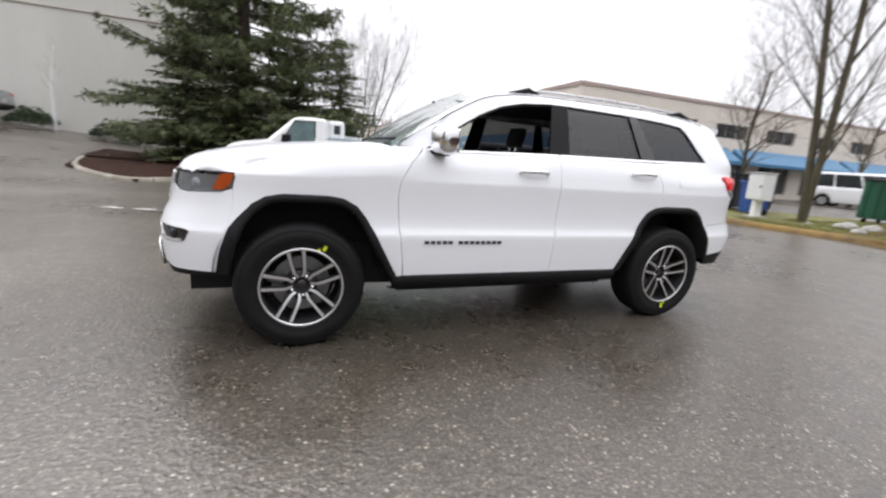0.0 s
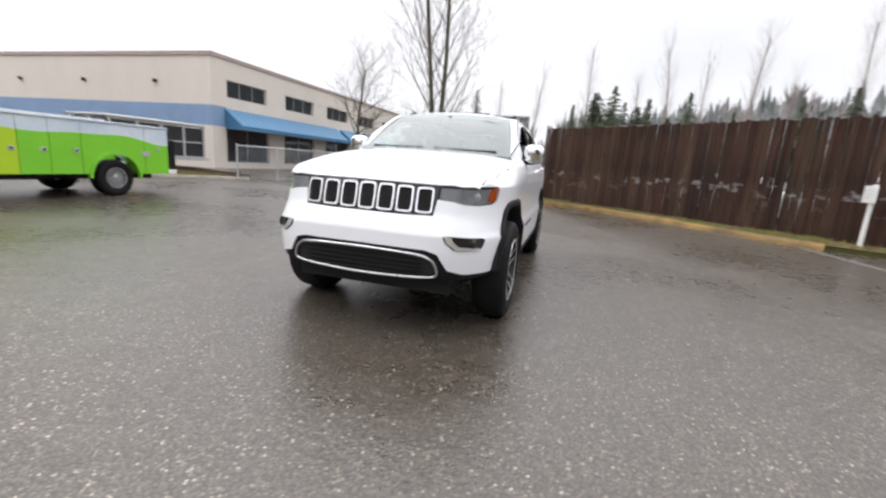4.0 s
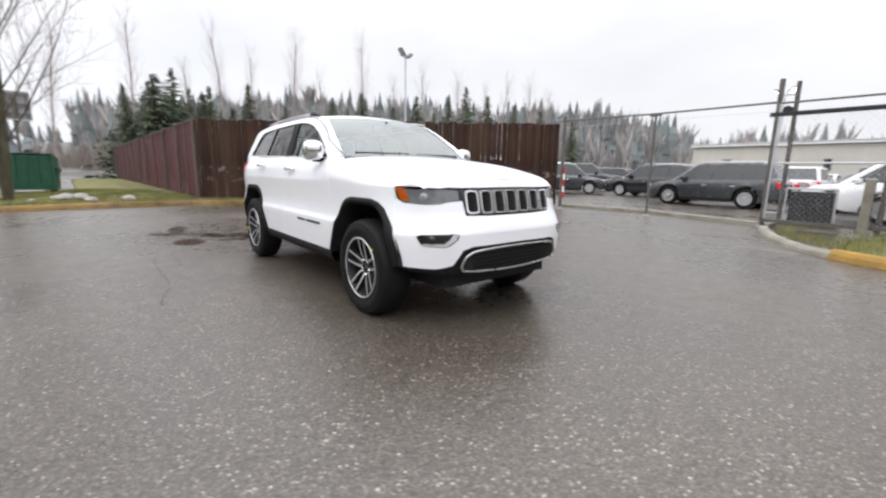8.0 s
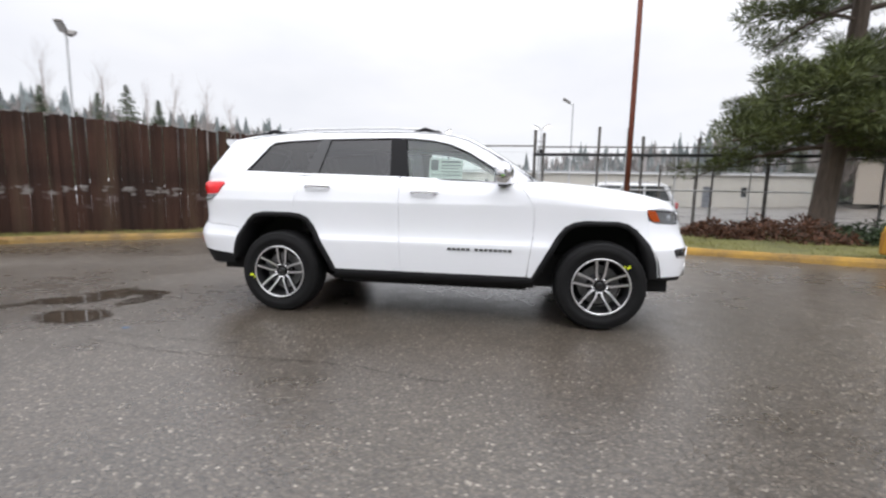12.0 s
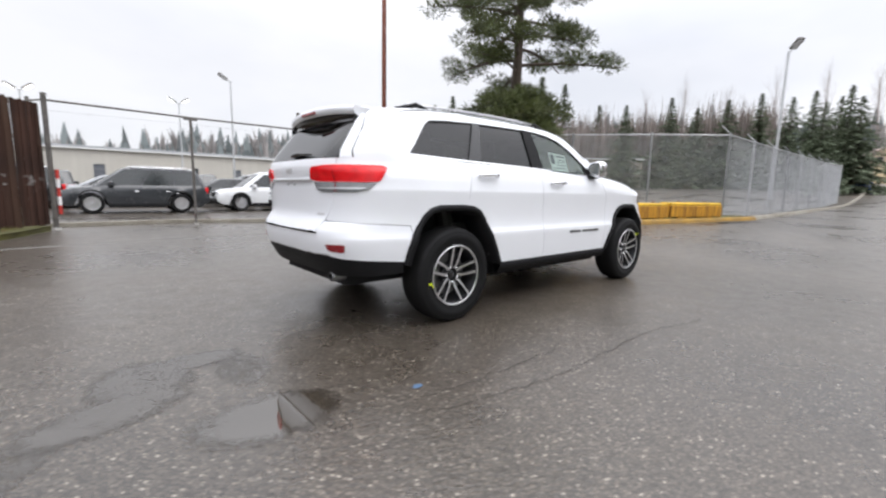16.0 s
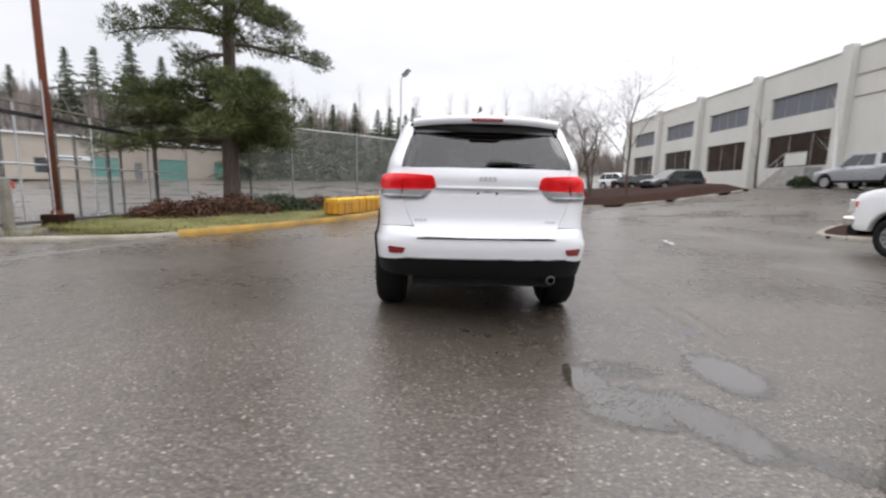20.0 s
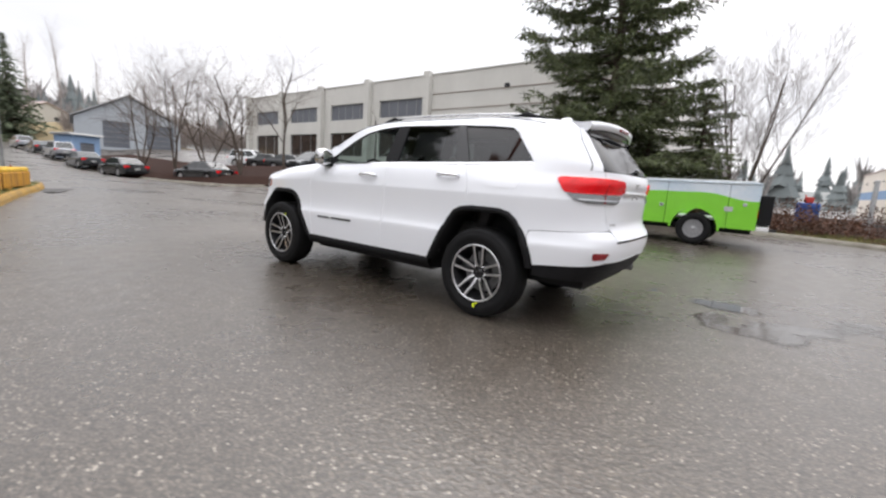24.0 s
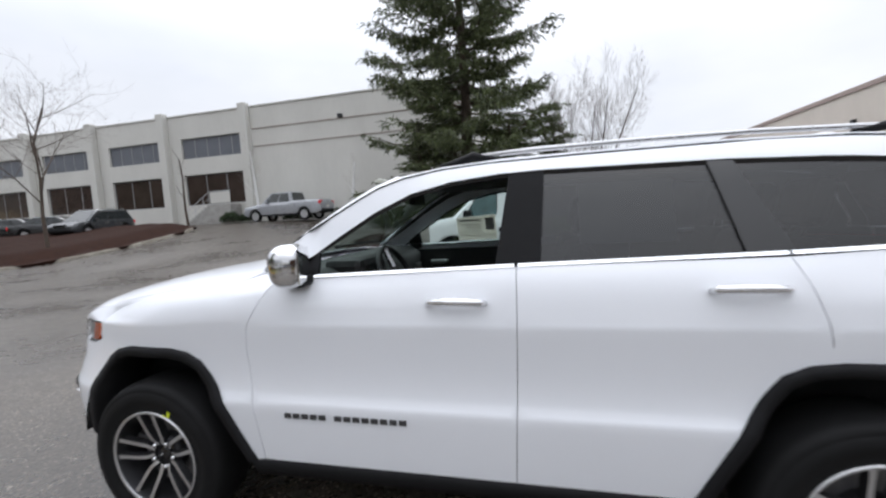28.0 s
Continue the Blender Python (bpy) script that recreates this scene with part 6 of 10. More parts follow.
    # wheels
    wheel(car, 1.4575, 1, -1.42, -2.06)
    wheel(car, -1.4575, 1, -1.60, 1.60)
    wheel(car, 1.4575, -1, 1.5708 + 3.1416, 0.70 + 3.1416)
    wheel(car, -1.4575, -1, 1.5708 + 3.05, 3.28 + 3.1416)
    return car


white_car()


# ---- trees ----
def spray(bm, p, d, up, length, width):
    """A flat needle spray: a pointed leaf of four corners, slightly bent."""
    d = d.normalized()
    s = d.cross(up)
    s = s.normalized() if s.length > 1e-5 else d.orthogonal().normalized()
    m = p + d * length * 0.45
    vs = [bm.verts.new(v) for v in (p, m + s * width * 0.5, p + d * length - up * length * 0.08, m - s * width * 0.5)]
    bm.faces.new(vs)


def conifer_parts(seed, height, radius, bare, whorls, arms, sprays, size, droop=0.25, shape=0.85, ragged=0.25, hang=0):
    """Trunk and crown meshes of a conifer: whorls of drooping boughs set with needle sprays."""
    rng = random.Random(seed)
    trunk, crown = bmesh.new(), bmesh.new()
    n = 10
    lean = Vector((rng.uniform(-0.02, 0.02), rng.uniform(-0.02, 0.02), 0))
    r0 = height * 0.016 + 0.03
    tube(trunk, [Vector((0, 0, height * i / n)) + lean * height * (i / n) ** 2 for i in range(n + 1)], [r0 * (1 - 0.95 * i / n) + 0.01 for i in range(n + 1)], 8)
    full = size
    for w in range(whorls):
        u = w / (whorls - 1)
        size = full * (1 - 0.62 * u)
        z = bare + (height - bare) * u ** 0.92
        reach = radius * (1 - u) ** shape + 0.08
        for a in range(arms):
            if rng.random() < 0.12:
                continue
            ang = 2 * math.pi * (a + rng.uniform(-0.4, 0.4)) / arms + w * 2.4
            L = reach * rng.uniform(1 - ragged * 1.6, 1 + ragged * 0.6)
            d = Vector((math.cos(ang), math.sin(ang), 0))
            rise = rng.uniform(-0.05, 0.2) * (0.4 + u)
            pts = []
            z_arm = z + rng.uniform(-0.6, 0.6) * (height - bare) / whorls
            for k in range(5):
                t = k / 4
                pts.append(Vector((0, 0, z_arm + rng.uniform(-0.03, 0.03))) + d * L * t + Vector((0, 0, L * (rise * t - droop * t * t + 0.10 * t ** 3))))
            tube(trunk, [pts[0], pts[2], pts[4]], [0.012 + 0.012 * L, 0.010, 0.004], 3, caps=False)
            m = max(3, int(sprays * L / radius))
            for k in range(m):
                t = 0.12 + 0.88 * (k + rng.random()) / m
                i = min(3, int(t * 4))
                p = pts[i].lerp(pts[i + 1], t * 4 - i)
                for sgn in (-1, 1):
                    side = Vector((-d.y, d.x, 0)) * sgn
                    way = d * rng.uniform(0.3, 0.9) + side * rng.uniform(0.4, 1.0) + Vector((0, 0, rng.uniform(-0.45, 0.12)))
                    up = Vector((rng.uniform(-0.5, 0.5), rng.uniform(-0.5, 0.5), 1)).normalized()
                    spray(crown, p, way, up, size * rng.uniform(0.7, 1.35) * (1.15 - 0.5 * t), size * rng.uniform(0.24, 0.42))
                for _ in range(hang):
                    way = Vector((rng.gauss(0, 0.5), rng.gauss(0, 0.5), rng.uniform(-1.0, 0.25))) + d * 0.3
                    spray(crown, p, way, Vector((rng.gauss(0, 1), rng.gauss(0, 1), 0.3)).normalized(), size * rng.uniform(0.6, 1.1), size * rng.uniform(0.3, 0.5))
            spray(crown, pts[3], d + Vector((0, 0, -0.1)), Vector((0, 0, 1)), size * 1.3, size * 0.5)
    for k in range(10):
        a = k * 2.4
        spray(crown, Vector((lean.x * height, lean.y * height, height * (0.96 + 0.004 * k))), Vector((math.cos(a) * 0.4, math.sin(a) * 0.4, 1)), Vector((math.sin(a), -math.cos(a), 0.2)), size, size * 0.35)
    return trunk, crown


def bare_parts(seed, height, spread, levels, kids, r0, upright=0.5, fork=0.25, leaders=1, tilt=0.22, limb=1.0):
    """A leafless tree: trunk, limbs and twigs as tapered tubes, in two meshes."""
    rng = random.Random(seed)
    limbs, twigs = bmesh.new(), bmesh.new()

    def grow(p, d, L, r, lev):
        k = 4 if lev == 0 else 3
        pts, dd = [p], d.copy()
        for i in range(k):
            wander = 0.04 if lev == 0 and limb < 1 else 0.11
            dd = (dd + Vector((rng.gauss(0, wander), rng.gauss(0, wander), upright * 0.12))).normalized()
            pts.append(pts[-1] + dd * L / k)
        rs = [r * (1 - 0.62 * i / k) for i in range(k + 1)]
        tube(limbs if lev < 2 else twigs, pts, rs, 7 if lev == 0 else (5 if lev == 1 else 3), caps=False)
        if lev >= levels:
            return
        m = kids[min(lev, len(kids) - 1)]
        for j in range(m):
            t = fork + (1 - fork) * (j + rng.random()) / m if lev == 0 else 0.2 + 0.8 * (j + rng.random()) / m
            t = min(t, 0.999)
            i = int(t * k)
            q = pts[i].lerp(pts[i + 1], t * k - i)
            ang = j * 2.4 + rng.uniform(-0.5, 0.5)
            out = dd.orthogonal().normalized()
            out = Matrix.Rotation(ang, 3, dd) @ out
            way = (dd * upright + out * spread + Vector((0, 0, 0.2 * upright))).normalized()
            grow(q, way, L * rng.uniform(0.42, 0.66) * ((1.12 - 0.5 * t) * limb if lev == 0 else 1), max(0.0035, rs[i] * 0.5 * (limb if lev == 0 else 1)), lev + 1)

    for k in range(leaders):
        a = 2 * math.pi * k / max(1, leaders)
        tilt = 0.0 if leaders == 1 else tilt
        grow(Vector((0, 0, 0)), Vector((math.cos(a) * tilt, math.sin(a) * tilt, 1)).normalized(), height * 0.72 * rng.uniform(0.85, 1.1), r0, 0)
    return limbs, twigs


def tree(name, label, at, parts, mats, names=("trunk", "crown"), group=""):
    ob = thing(name, label, "tree", group, at=at)
    for nm, bm, m in zip(names, parts, mats):
        part(nm, bm, m, ob)
    return ob


def on_ground(x, y, turn=0.0, scale=1.0, sink=0.0):
    return Matrix.Translation((x, y, ground_z(x, y) - sink)) @ Matrix.Rotation(turn, 4, "Z") @ Matrix.Scale(scale, 4)


def put(ob, x, y, turn=0.0, scale=1.0, sz=None):
    c = copy_thing(ob, Matrix.Translation((x, y, ground_z(x, y))) @ Matrix.Rotation(turn, 4, "Z"))
    c.scale = (scale, scale, sz or scale)
    return c


def spruce_parts(seed, height, radius, bare):
    """A big old spruce: single boughs that dip and lift at the tip, each with its own side twigs and clumps of needles."""
    rng = random.Random(seed)
    trunk, crown = bmesh.new(), bmesh.new()
    tube(trunk, [Vector((0.05 * math.sin(k * 0.9), 0.04 * math.sin(k * 1.3), height * k / 14)) for k in range(15)], [0.30 * (1 - 0.94 * k / 14) + 0.015 for k in range(15)], 10)

    def needles(a, b, n, size):
        for _ in range(n):
            p = a.lerp(b, rng.random())
            d = (b - a).normalized() * rng.uniform(0.2, 1.0) + Vector((rng.gauss(0, 0.55), rng.gauss(0, 0.55), rng.gauss(-0.22, 0.45)))
            spray(crown, p, d, Vector((rng.gauss(0, 0.8), rng.gauss(0, 0.8), 1)).normalized(), size * rng.uniform(0.6, 1.25), size * rng.uniform(0.13, 0.25))

    n = 190
    for k in range(n):
        u = (k + rng.random()) / n
        z = bare + (height - bare) * u
        L = (radius * (1 - u) ** 0.52 + 0.15) * rng.uniform(0.5, 1.02)
        ang = k * 2.4 + rng.uniform(-0.5, 0.5)
        d = Vector((math.cos(ang), math.sin(ang), 0))
        side = Vector((-d.y, d.x, 0))
        bend, dip, lift = rng.gauss(0, 0.10) * L, rng.uniform(0.10, 0.34) * (1 - 0.6 * u), rng.uniform(0.10, 0.30)
        at = lambda t: Vector((0, 0, z)) + d * L * t + side * bend * t * t + Vector((0, 0, L * (0.12 * u * t - dip * t + lift * t ** 3)))
        tube(trunk, [at(t / 4) for t in range(5)], [0.014 + 0.008 * L * (1 - t / 4.4) for t in range(5)], 4, caps=False)
        twigs = max(4, int(5.2 * L))
        for q in range(twigs):
            t = 0.16 + 0.84 * (q + rng.random()) / twigs
            for sg in (-1, 1):
                if rng.random() < 0.14:
                    continue
                l = L * rng.uniform(0.16, 0.34) * (1.12 - 0.75 * t) + 0.22
                a = at(t)
                b = a + (d * rng.uniform(0.5, 0.9) + side * sg * rng.uniform(0.35, 0.85) + Vector((0, 0, rng.uniform(-0.32, 0.10)))).normalized() * l
                needles(a, b, int(13 + 22 * l), 0.25)
        needles(at(0.80), at(1.0), 16, 0.22)
    return trunk, crown


tree("spruce_tree", "tall dark green spruce with drooping boughs", on_ground(3.0, -16.9), spruce_parts(11, 18.5, 5.1, 1.5), (M_TRUNK, M_SPRUCE))
for k, (x, y, h, r) in enumerate(((0.9, -15.7, 4.6, 2.1), (5.0, -15.9, 4.6, 1.9), (-0.9, -16.6, 4.4, 1.9), (3.2, -15.3, 3.6, 2.0))):
    tree("young_spruce", "young dark green spruce at the foot of the tall one", on_ground(x, y), conifer_parts(20 + k, h * 1.15, r * 1.15, 0.1, 24, 11, 40, 0.24, 0.2, 0.7, 0.35, 1), (M_TRUNK, M_SPRUCE), group="young spruces under the tall spruce")


def pine_tree():
    """An old pine: a heavy low skirt of boughs, a gap, then separate pads of needles on bare limbs."""
    rng = random.Random(5)
    trunk, crown = bmesh.new(), bmesh.new()
    H = 12.0
    line = lambda z: Vector((0.07 * z + 0.10 * math.sin(z * 0.6), 0.02 * z + 0.08 * math.sin(z * 0.7), z))
    tube(trunk, [line(H * i / 16) for i in range(17)], [0.25 * (1 - 0.9 * i / 16) + 0.02 + 0.08 * (i == 0) for i in range(17)], 10)

    def clump(p, r, n):
        for _ in range(n):
            q = Vector((rng.gauss(0, 1), rng.gauss(0, 1), rng.gauss(0, 1))).normalized() * rng.random() ** 0.4
            d = (q + Vector((rng.gauss(0, 0.5), rng.gauss(0, 0.5), 0.35 + rng.gauss(0, 0.3)))).normalized()
            up = Vector((rng.gauss(0, 1), rng.gauss(0, 1), rng.gauss(0, 1))).normalized()
            spray(crown, p + Vector((q.x * r, q.y * r, q.z * r * 0.48)), d, up, rng.uniform(0.14, 0.26), 0.027)

    def bough(z, ang, L, rise, tip, start, clumps, r):
        d = Vector((math.cos(ang), math.sin(ang), 0))
        side = Vector((-d.y, d.x, 0))
        bend = rng.gauss(0, 0.12) * L
        at = lambda t: line(z) + d * L * t + side * bend * t * t + Vector((0, 0, L * (rise * t + tip * t * t)))
        tube(trunk, [at(k / 5) for k in range(6)], [0.018 + 0.014 * L * (1 - k / 5.5) for k in range(6)], 5, caps=False)
        for k in range(clumps):
            t = start + (1 - start) * (k + rng.random()) / clumps
            off = side * rng.gauss(0, 0.28) * (0.5 + t) + Vector((0, 0, rng.uniform(-0.05, 0.2)))
            p = at(t) + off
            tube(trunk, [at(max(0.1, t - 0.12)), p], [0.012, 0.005], 3, caps=False)
            clump(p, r * rng.uniform(0.7, 1.25), int(250 * r / 0.42))

    for k in range(22):
        u, a = k / 21, k * 2.4 + rng.uniform(-0.4, 0.4)
        bough(2.3 + 1.9 * u, a, rng.uniform(2.2, 3.6) * (1 - 0.42 * u) * (1 + 0.32 * math.cos(a - 2.4)), rng.uniform(-0.02, 0.12), -0.22 + 0.08 * u, 0.26, 8, 0.42)
    for k in range(19):
        u, a = k / 18, k * 2.4 + 0.9 + rng.uniform(-0.5, 0.5)
        bough(5.0 + 3.4 * u, a, rng.uniform(1.9, 3.3) * (1 + 0.22 * math.cos(a - 0.8)), 0.20, -0.2, 0.46, 6, 0.42)
    for k in range(18):
        u = k / 17
        bough(8.2 + 3.6 * u, k * 2.4 + rng.uniform(-0.5, 0.5), rng.uniform(1.5, 2.5) * (1 - 0.6 * u), 0.3, -0.1, 0.35, 5, 0.36)
    tree("pine_tree", "leaning pine with separate pads of yellow-green needles", on_ground(8.15, 6.85), (trunk, crown), (M_TRUNK, M_PINE))


pine_tree()


def shrub(name, label, x, y, rx, ry, h, n, size, material, seed, group=""):
    """A clump of small leaves on thin stems, uneven at the top."""
    rng = random.Random(seed)
    stems, leaves = bmesh.new(), bmesh.new()
    for _ in range(24):
        a, q = rng.uniform(0, 6.28), math.sqrt(rng.random())
        p = Vector((rx * q * math.cos(a), ry * q * math.sin(a), 0))
        tube(stems, [p * 0.6, p + Vector((rng.gauss(0, 0.1), rng.gauss(0, 0.1), h * rng.uniform(0.6, 1.0) * (1 - 0.45 * q)))], [0.01, 0.003], 3, caps=False)
    for _ in range(n):
        a, q = rng.uniform(0, 6.28), math.sqrt(rng.random())
        top = h * math.sqrt(max(0.05, 1 - q * q)) * (0.72 + 0.4 * noise.noise((math.cos(a) * q * 2.2 + seed, math.sin(a) * q * 2.2, seed)))
        p = Vector((rx * q * math.cos(a), ry * q * math.sin(a), max(0.03, top * (rng.random() ** 0.45))))
        spray(leaves, p, Vector((rng.gauss(0, 1), rng.gauss(0, 1), rng.gauss(0.5, 0.6))).normalized(), Vector((rng.gauss(0, 1), rng.gauss(0, 1), 1)).normalized(), size * rng.uniform(0.7, 1.4), size * 0.55)
    ob = thing(name, label, "shrub", group, at=on_ground(x, y, rng.uniform(0, 3), sink=-0.08))
    part("stem_tangle", stems, M_TWIG, ob)
    part("foliage", leaves, material, ob)
    return ob


for k, (x, y, rx, ry, h) in enumerate(((7.4, 6.6, 1.5, 1.1, 0.75), (9.3, 5.9, 1.6, 1.0, 0.7), (11.0, 5.0, 1.5, 0.9, 0.6), (6.3, 7.6, 1.1, 0.8, 0.6))):
    shrub("low_shrub", "low rust-brown and green shrub in the planting bed", x, y, rx, ry, h, 2600, 0.10, M_REDSHRUB if k != 1 else M_SHRUB, 40 + k, "low shrubs by the pine")
shrub("low_shrub", "low rust-brown and green shrub in the planting bed", 8.3, 6.0, 1.3, 0.7, 0.5, 1500, 0.10, M_SHRUB, 47, "low shrubs by the pine")
for k, (x, y, rx, h) in enumerate(((12.8, -23.2, 1.0, 1.0), (9.2, -22.2, 1.0, 1.0), (7.2, -21.5, 1.6, 1.3), (16.2, -23.4, 1.0, 0.8), (21.5, -23.2, 0.9, 0.9), (20.1, -23.3, 0.7, 0.6))):
    shrub("clipped_shrub", "rounded dark evergreen shrub against the grey wall", x, y, rx, rx * 0.7, h, 1100, 0.15, M_SHRUB, 60 + k, "shrubs along the grey wall")
for k, (x, y, rx, h) in enumerate(((-1.4, -15.5, 1.3, 1.4), (-2.9, -15.9, 1.1, 1.2), (-4.3, -15.6, 1.2, 1.1), (-5.4, -14.9, 0.9, 0.9), (-3.4, -14.8, 0.8, 0.6), (-3.9, -16.6, 1.3, 1.9), (-5.2, -16.9, 1.2, 1.7), (-2.3, -17.3, 1.4, 2.2), (-6.4, -15.9, 1.0, 1.5))):
    shrub("tangled_shrub", "tangled brown winter shrub in the planting strip", x, y, rx, rx * 0.8, h, 900, 0.09, M_REDSHRUB, 70 + k, "tangled shrubs in the planting strip")

# bare deciduous trees near the drive
tree("maple_tree", "bare maple with mossy trunk by the kerb", on_ground(-13.0, -4.5), bare_parts(5, 16.0, 0.68, 4, (20, 6, 4, 3), 0.115, 0.74, 0.14, 2, 0.035, 0.5), (M_TRUNKMOSS, M_TWIG), ("trunk", "crown"))
tree("street_tree", "bare street tree before the tan building", on_ground(-23.5, -13.8), bare_parts(8, 11.0, 0.8, 4, (15, 7, 5, 4), 0.13, 0.7, 0.22, 1, 0.2, 0.8), (M_TRUNKMOSS, M_TWIG), ("trunk", "crown"))
tree("street_tree", "bare street tree before the tan building", on_ground(-33, -13.0), bare_parts(9, 8.0, 0.85, 4, (9, 6, 4, 3), 0.14, 0.6, 0.3), (M_TRUNKMOSS, M_TWIG), ("trunk", "crown"))
tree("alder_tree", "bare many-stemmed tree beside the spruce", on_ground(-2.2, -20.2), bare_parts(14, 10.0, 0.5, 4, (9, 6, 5, 3), 0.055, 0.8, 0.2, 6, 0.42, 0.6), (M_TRUNK, M_TWIG), ("trunk", "crown"))
for k, (x, y, h) in enumerate(((22.6, -12.4, 9.6), (26.0, -11.2, 9.2), (30.5, -11.0, 9.8), (36.5, -11.0, 10.0), (42.5, -10.6, 9.8))):
    tree("island_tree", "bare multi-stemmed tree on the bark island", on_ground(x, y, sink=-0.3), bare_parts(30 + k, h, 0.9 if k else 0.75, 4, (8, 6, 4, 3), 0.085, 0.55, 0.3, 1 if k == 0 else 3), (M_TRUNK, M_TWIG), ("trunk", "crown"), "bare trees on the bark island")
for k, (x, y, h) in enumerate(((18.6, -22.6, 6.6), (12.0, -23.4, 6.0), (24.8, -22.8, 6.0))):
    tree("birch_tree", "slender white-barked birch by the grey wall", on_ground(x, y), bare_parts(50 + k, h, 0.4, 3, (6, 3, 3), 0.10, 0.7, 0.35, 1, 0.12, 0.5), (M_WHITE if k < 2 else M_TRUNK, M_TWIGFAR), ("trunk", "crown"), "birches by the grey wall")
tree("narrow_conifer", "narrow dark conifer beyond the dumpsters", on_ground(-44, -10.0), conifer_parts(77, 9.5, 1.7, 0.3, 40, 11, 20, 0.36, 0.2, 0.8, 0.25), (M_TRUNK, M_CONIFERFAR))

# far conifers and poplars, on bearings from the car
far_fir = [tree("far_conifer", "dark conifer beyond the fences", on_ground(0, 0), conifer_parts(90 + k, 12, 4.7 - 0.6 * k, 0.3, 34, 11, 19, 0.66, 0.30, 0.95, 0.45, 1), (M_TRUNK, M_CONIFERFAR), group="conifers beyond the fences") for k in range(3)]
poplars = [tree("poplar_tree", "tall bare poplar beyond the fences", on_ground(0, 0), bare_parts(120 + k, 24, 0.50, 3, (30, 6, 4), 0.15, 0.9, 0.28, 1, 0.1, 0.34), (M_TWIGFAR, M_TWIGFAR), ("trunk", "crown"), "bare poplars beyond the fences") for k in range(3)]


def bearing(az, dist):
    return dist * math.cos(radians(az)), dist * math.sin(radians(az))


rng = random.Random(12)
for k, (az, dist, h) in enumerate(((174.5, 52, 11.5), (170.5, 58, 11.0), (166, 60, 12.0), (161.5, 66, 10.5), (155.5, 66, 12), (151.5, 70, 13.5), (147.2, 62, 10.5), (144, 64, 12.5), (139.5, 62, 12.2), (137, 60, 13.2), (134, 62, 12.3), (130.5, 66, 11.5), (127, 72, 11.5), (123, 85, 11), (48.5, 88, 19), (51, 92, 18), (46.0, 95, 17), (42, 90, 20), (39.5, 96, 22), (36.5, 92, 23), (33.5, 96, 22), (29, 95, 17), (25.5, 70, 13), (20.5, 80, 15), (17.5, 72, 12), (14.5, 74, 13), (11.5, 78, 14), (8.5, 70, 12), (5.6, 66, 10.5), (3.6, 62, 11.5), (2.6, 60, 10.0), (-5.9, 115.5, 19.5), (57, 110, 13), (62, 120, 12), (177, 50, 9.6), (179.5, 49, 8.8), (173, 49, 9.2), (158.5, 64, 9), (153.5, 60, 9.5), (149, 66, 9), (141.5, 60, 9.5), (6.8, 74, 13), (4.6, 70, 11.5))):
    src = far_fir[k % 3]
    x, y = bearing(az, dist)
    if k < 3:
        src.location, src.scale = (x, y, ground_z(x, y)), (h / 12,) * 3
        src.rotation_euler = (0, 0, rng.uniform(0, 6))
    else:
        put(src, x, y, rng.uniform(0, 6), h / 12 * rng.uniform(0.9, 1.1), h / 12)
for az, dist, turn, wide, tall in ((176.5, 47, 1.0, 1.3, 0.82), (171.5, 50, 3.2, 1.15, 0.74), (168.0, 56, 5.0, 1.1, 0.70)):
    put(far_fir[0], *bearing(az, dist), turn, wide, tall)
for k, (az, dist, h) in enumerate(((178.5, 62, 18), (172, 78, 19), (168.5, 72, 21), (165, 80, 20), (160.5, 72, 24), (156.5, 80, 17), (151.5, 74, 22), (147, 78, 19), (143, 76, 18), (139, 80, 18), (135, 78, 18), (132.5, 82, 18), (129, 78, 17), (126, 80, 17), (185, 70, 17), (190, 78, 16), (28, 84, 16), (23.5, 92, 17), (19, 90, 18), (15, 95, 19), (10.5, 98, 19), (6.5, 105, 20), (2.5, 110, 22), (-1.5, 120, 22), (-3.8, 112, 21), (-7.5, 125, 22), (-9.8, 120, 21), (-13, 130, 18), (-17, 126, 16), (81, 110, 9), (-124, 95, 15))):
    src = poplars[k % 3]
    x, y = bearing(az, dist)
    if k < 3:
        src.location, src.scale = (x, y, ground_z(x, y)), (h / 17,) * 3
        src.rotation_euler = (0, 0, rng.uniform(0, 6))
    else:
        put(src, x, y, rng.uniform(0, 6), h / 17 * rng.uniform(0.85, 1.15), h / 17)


# ---- misty hills with woods ----
HILL = curve([(-180, 3.0), (-150, 2.6), (-125, 3.0), (-90, 2), (-40, 2.5), (-15, 4), (-5, 5.0), (5, 5.5), (14, 6.5), (25, 7.2), (40, 6.8), (50, 6.6), (58, 6.0), (73, 4.4), (81, 3.4), (95, 2.2), (108, 2.4), (114, 3.8), (119, 6.0), (124, 6.6), (135, 6.6), (150, 7.2), (158, 7.4), (168, 6.6), (180, 4.8)])


def hill_z(az, r):
    top = math.tan(radians(HILL(az))) * 230 * (0.9 + 0.18 * noise.noise((az * 0.13, 3, 1)))
    return ground_z(0, 0) - 0.5 + top * step(125, 235, r)


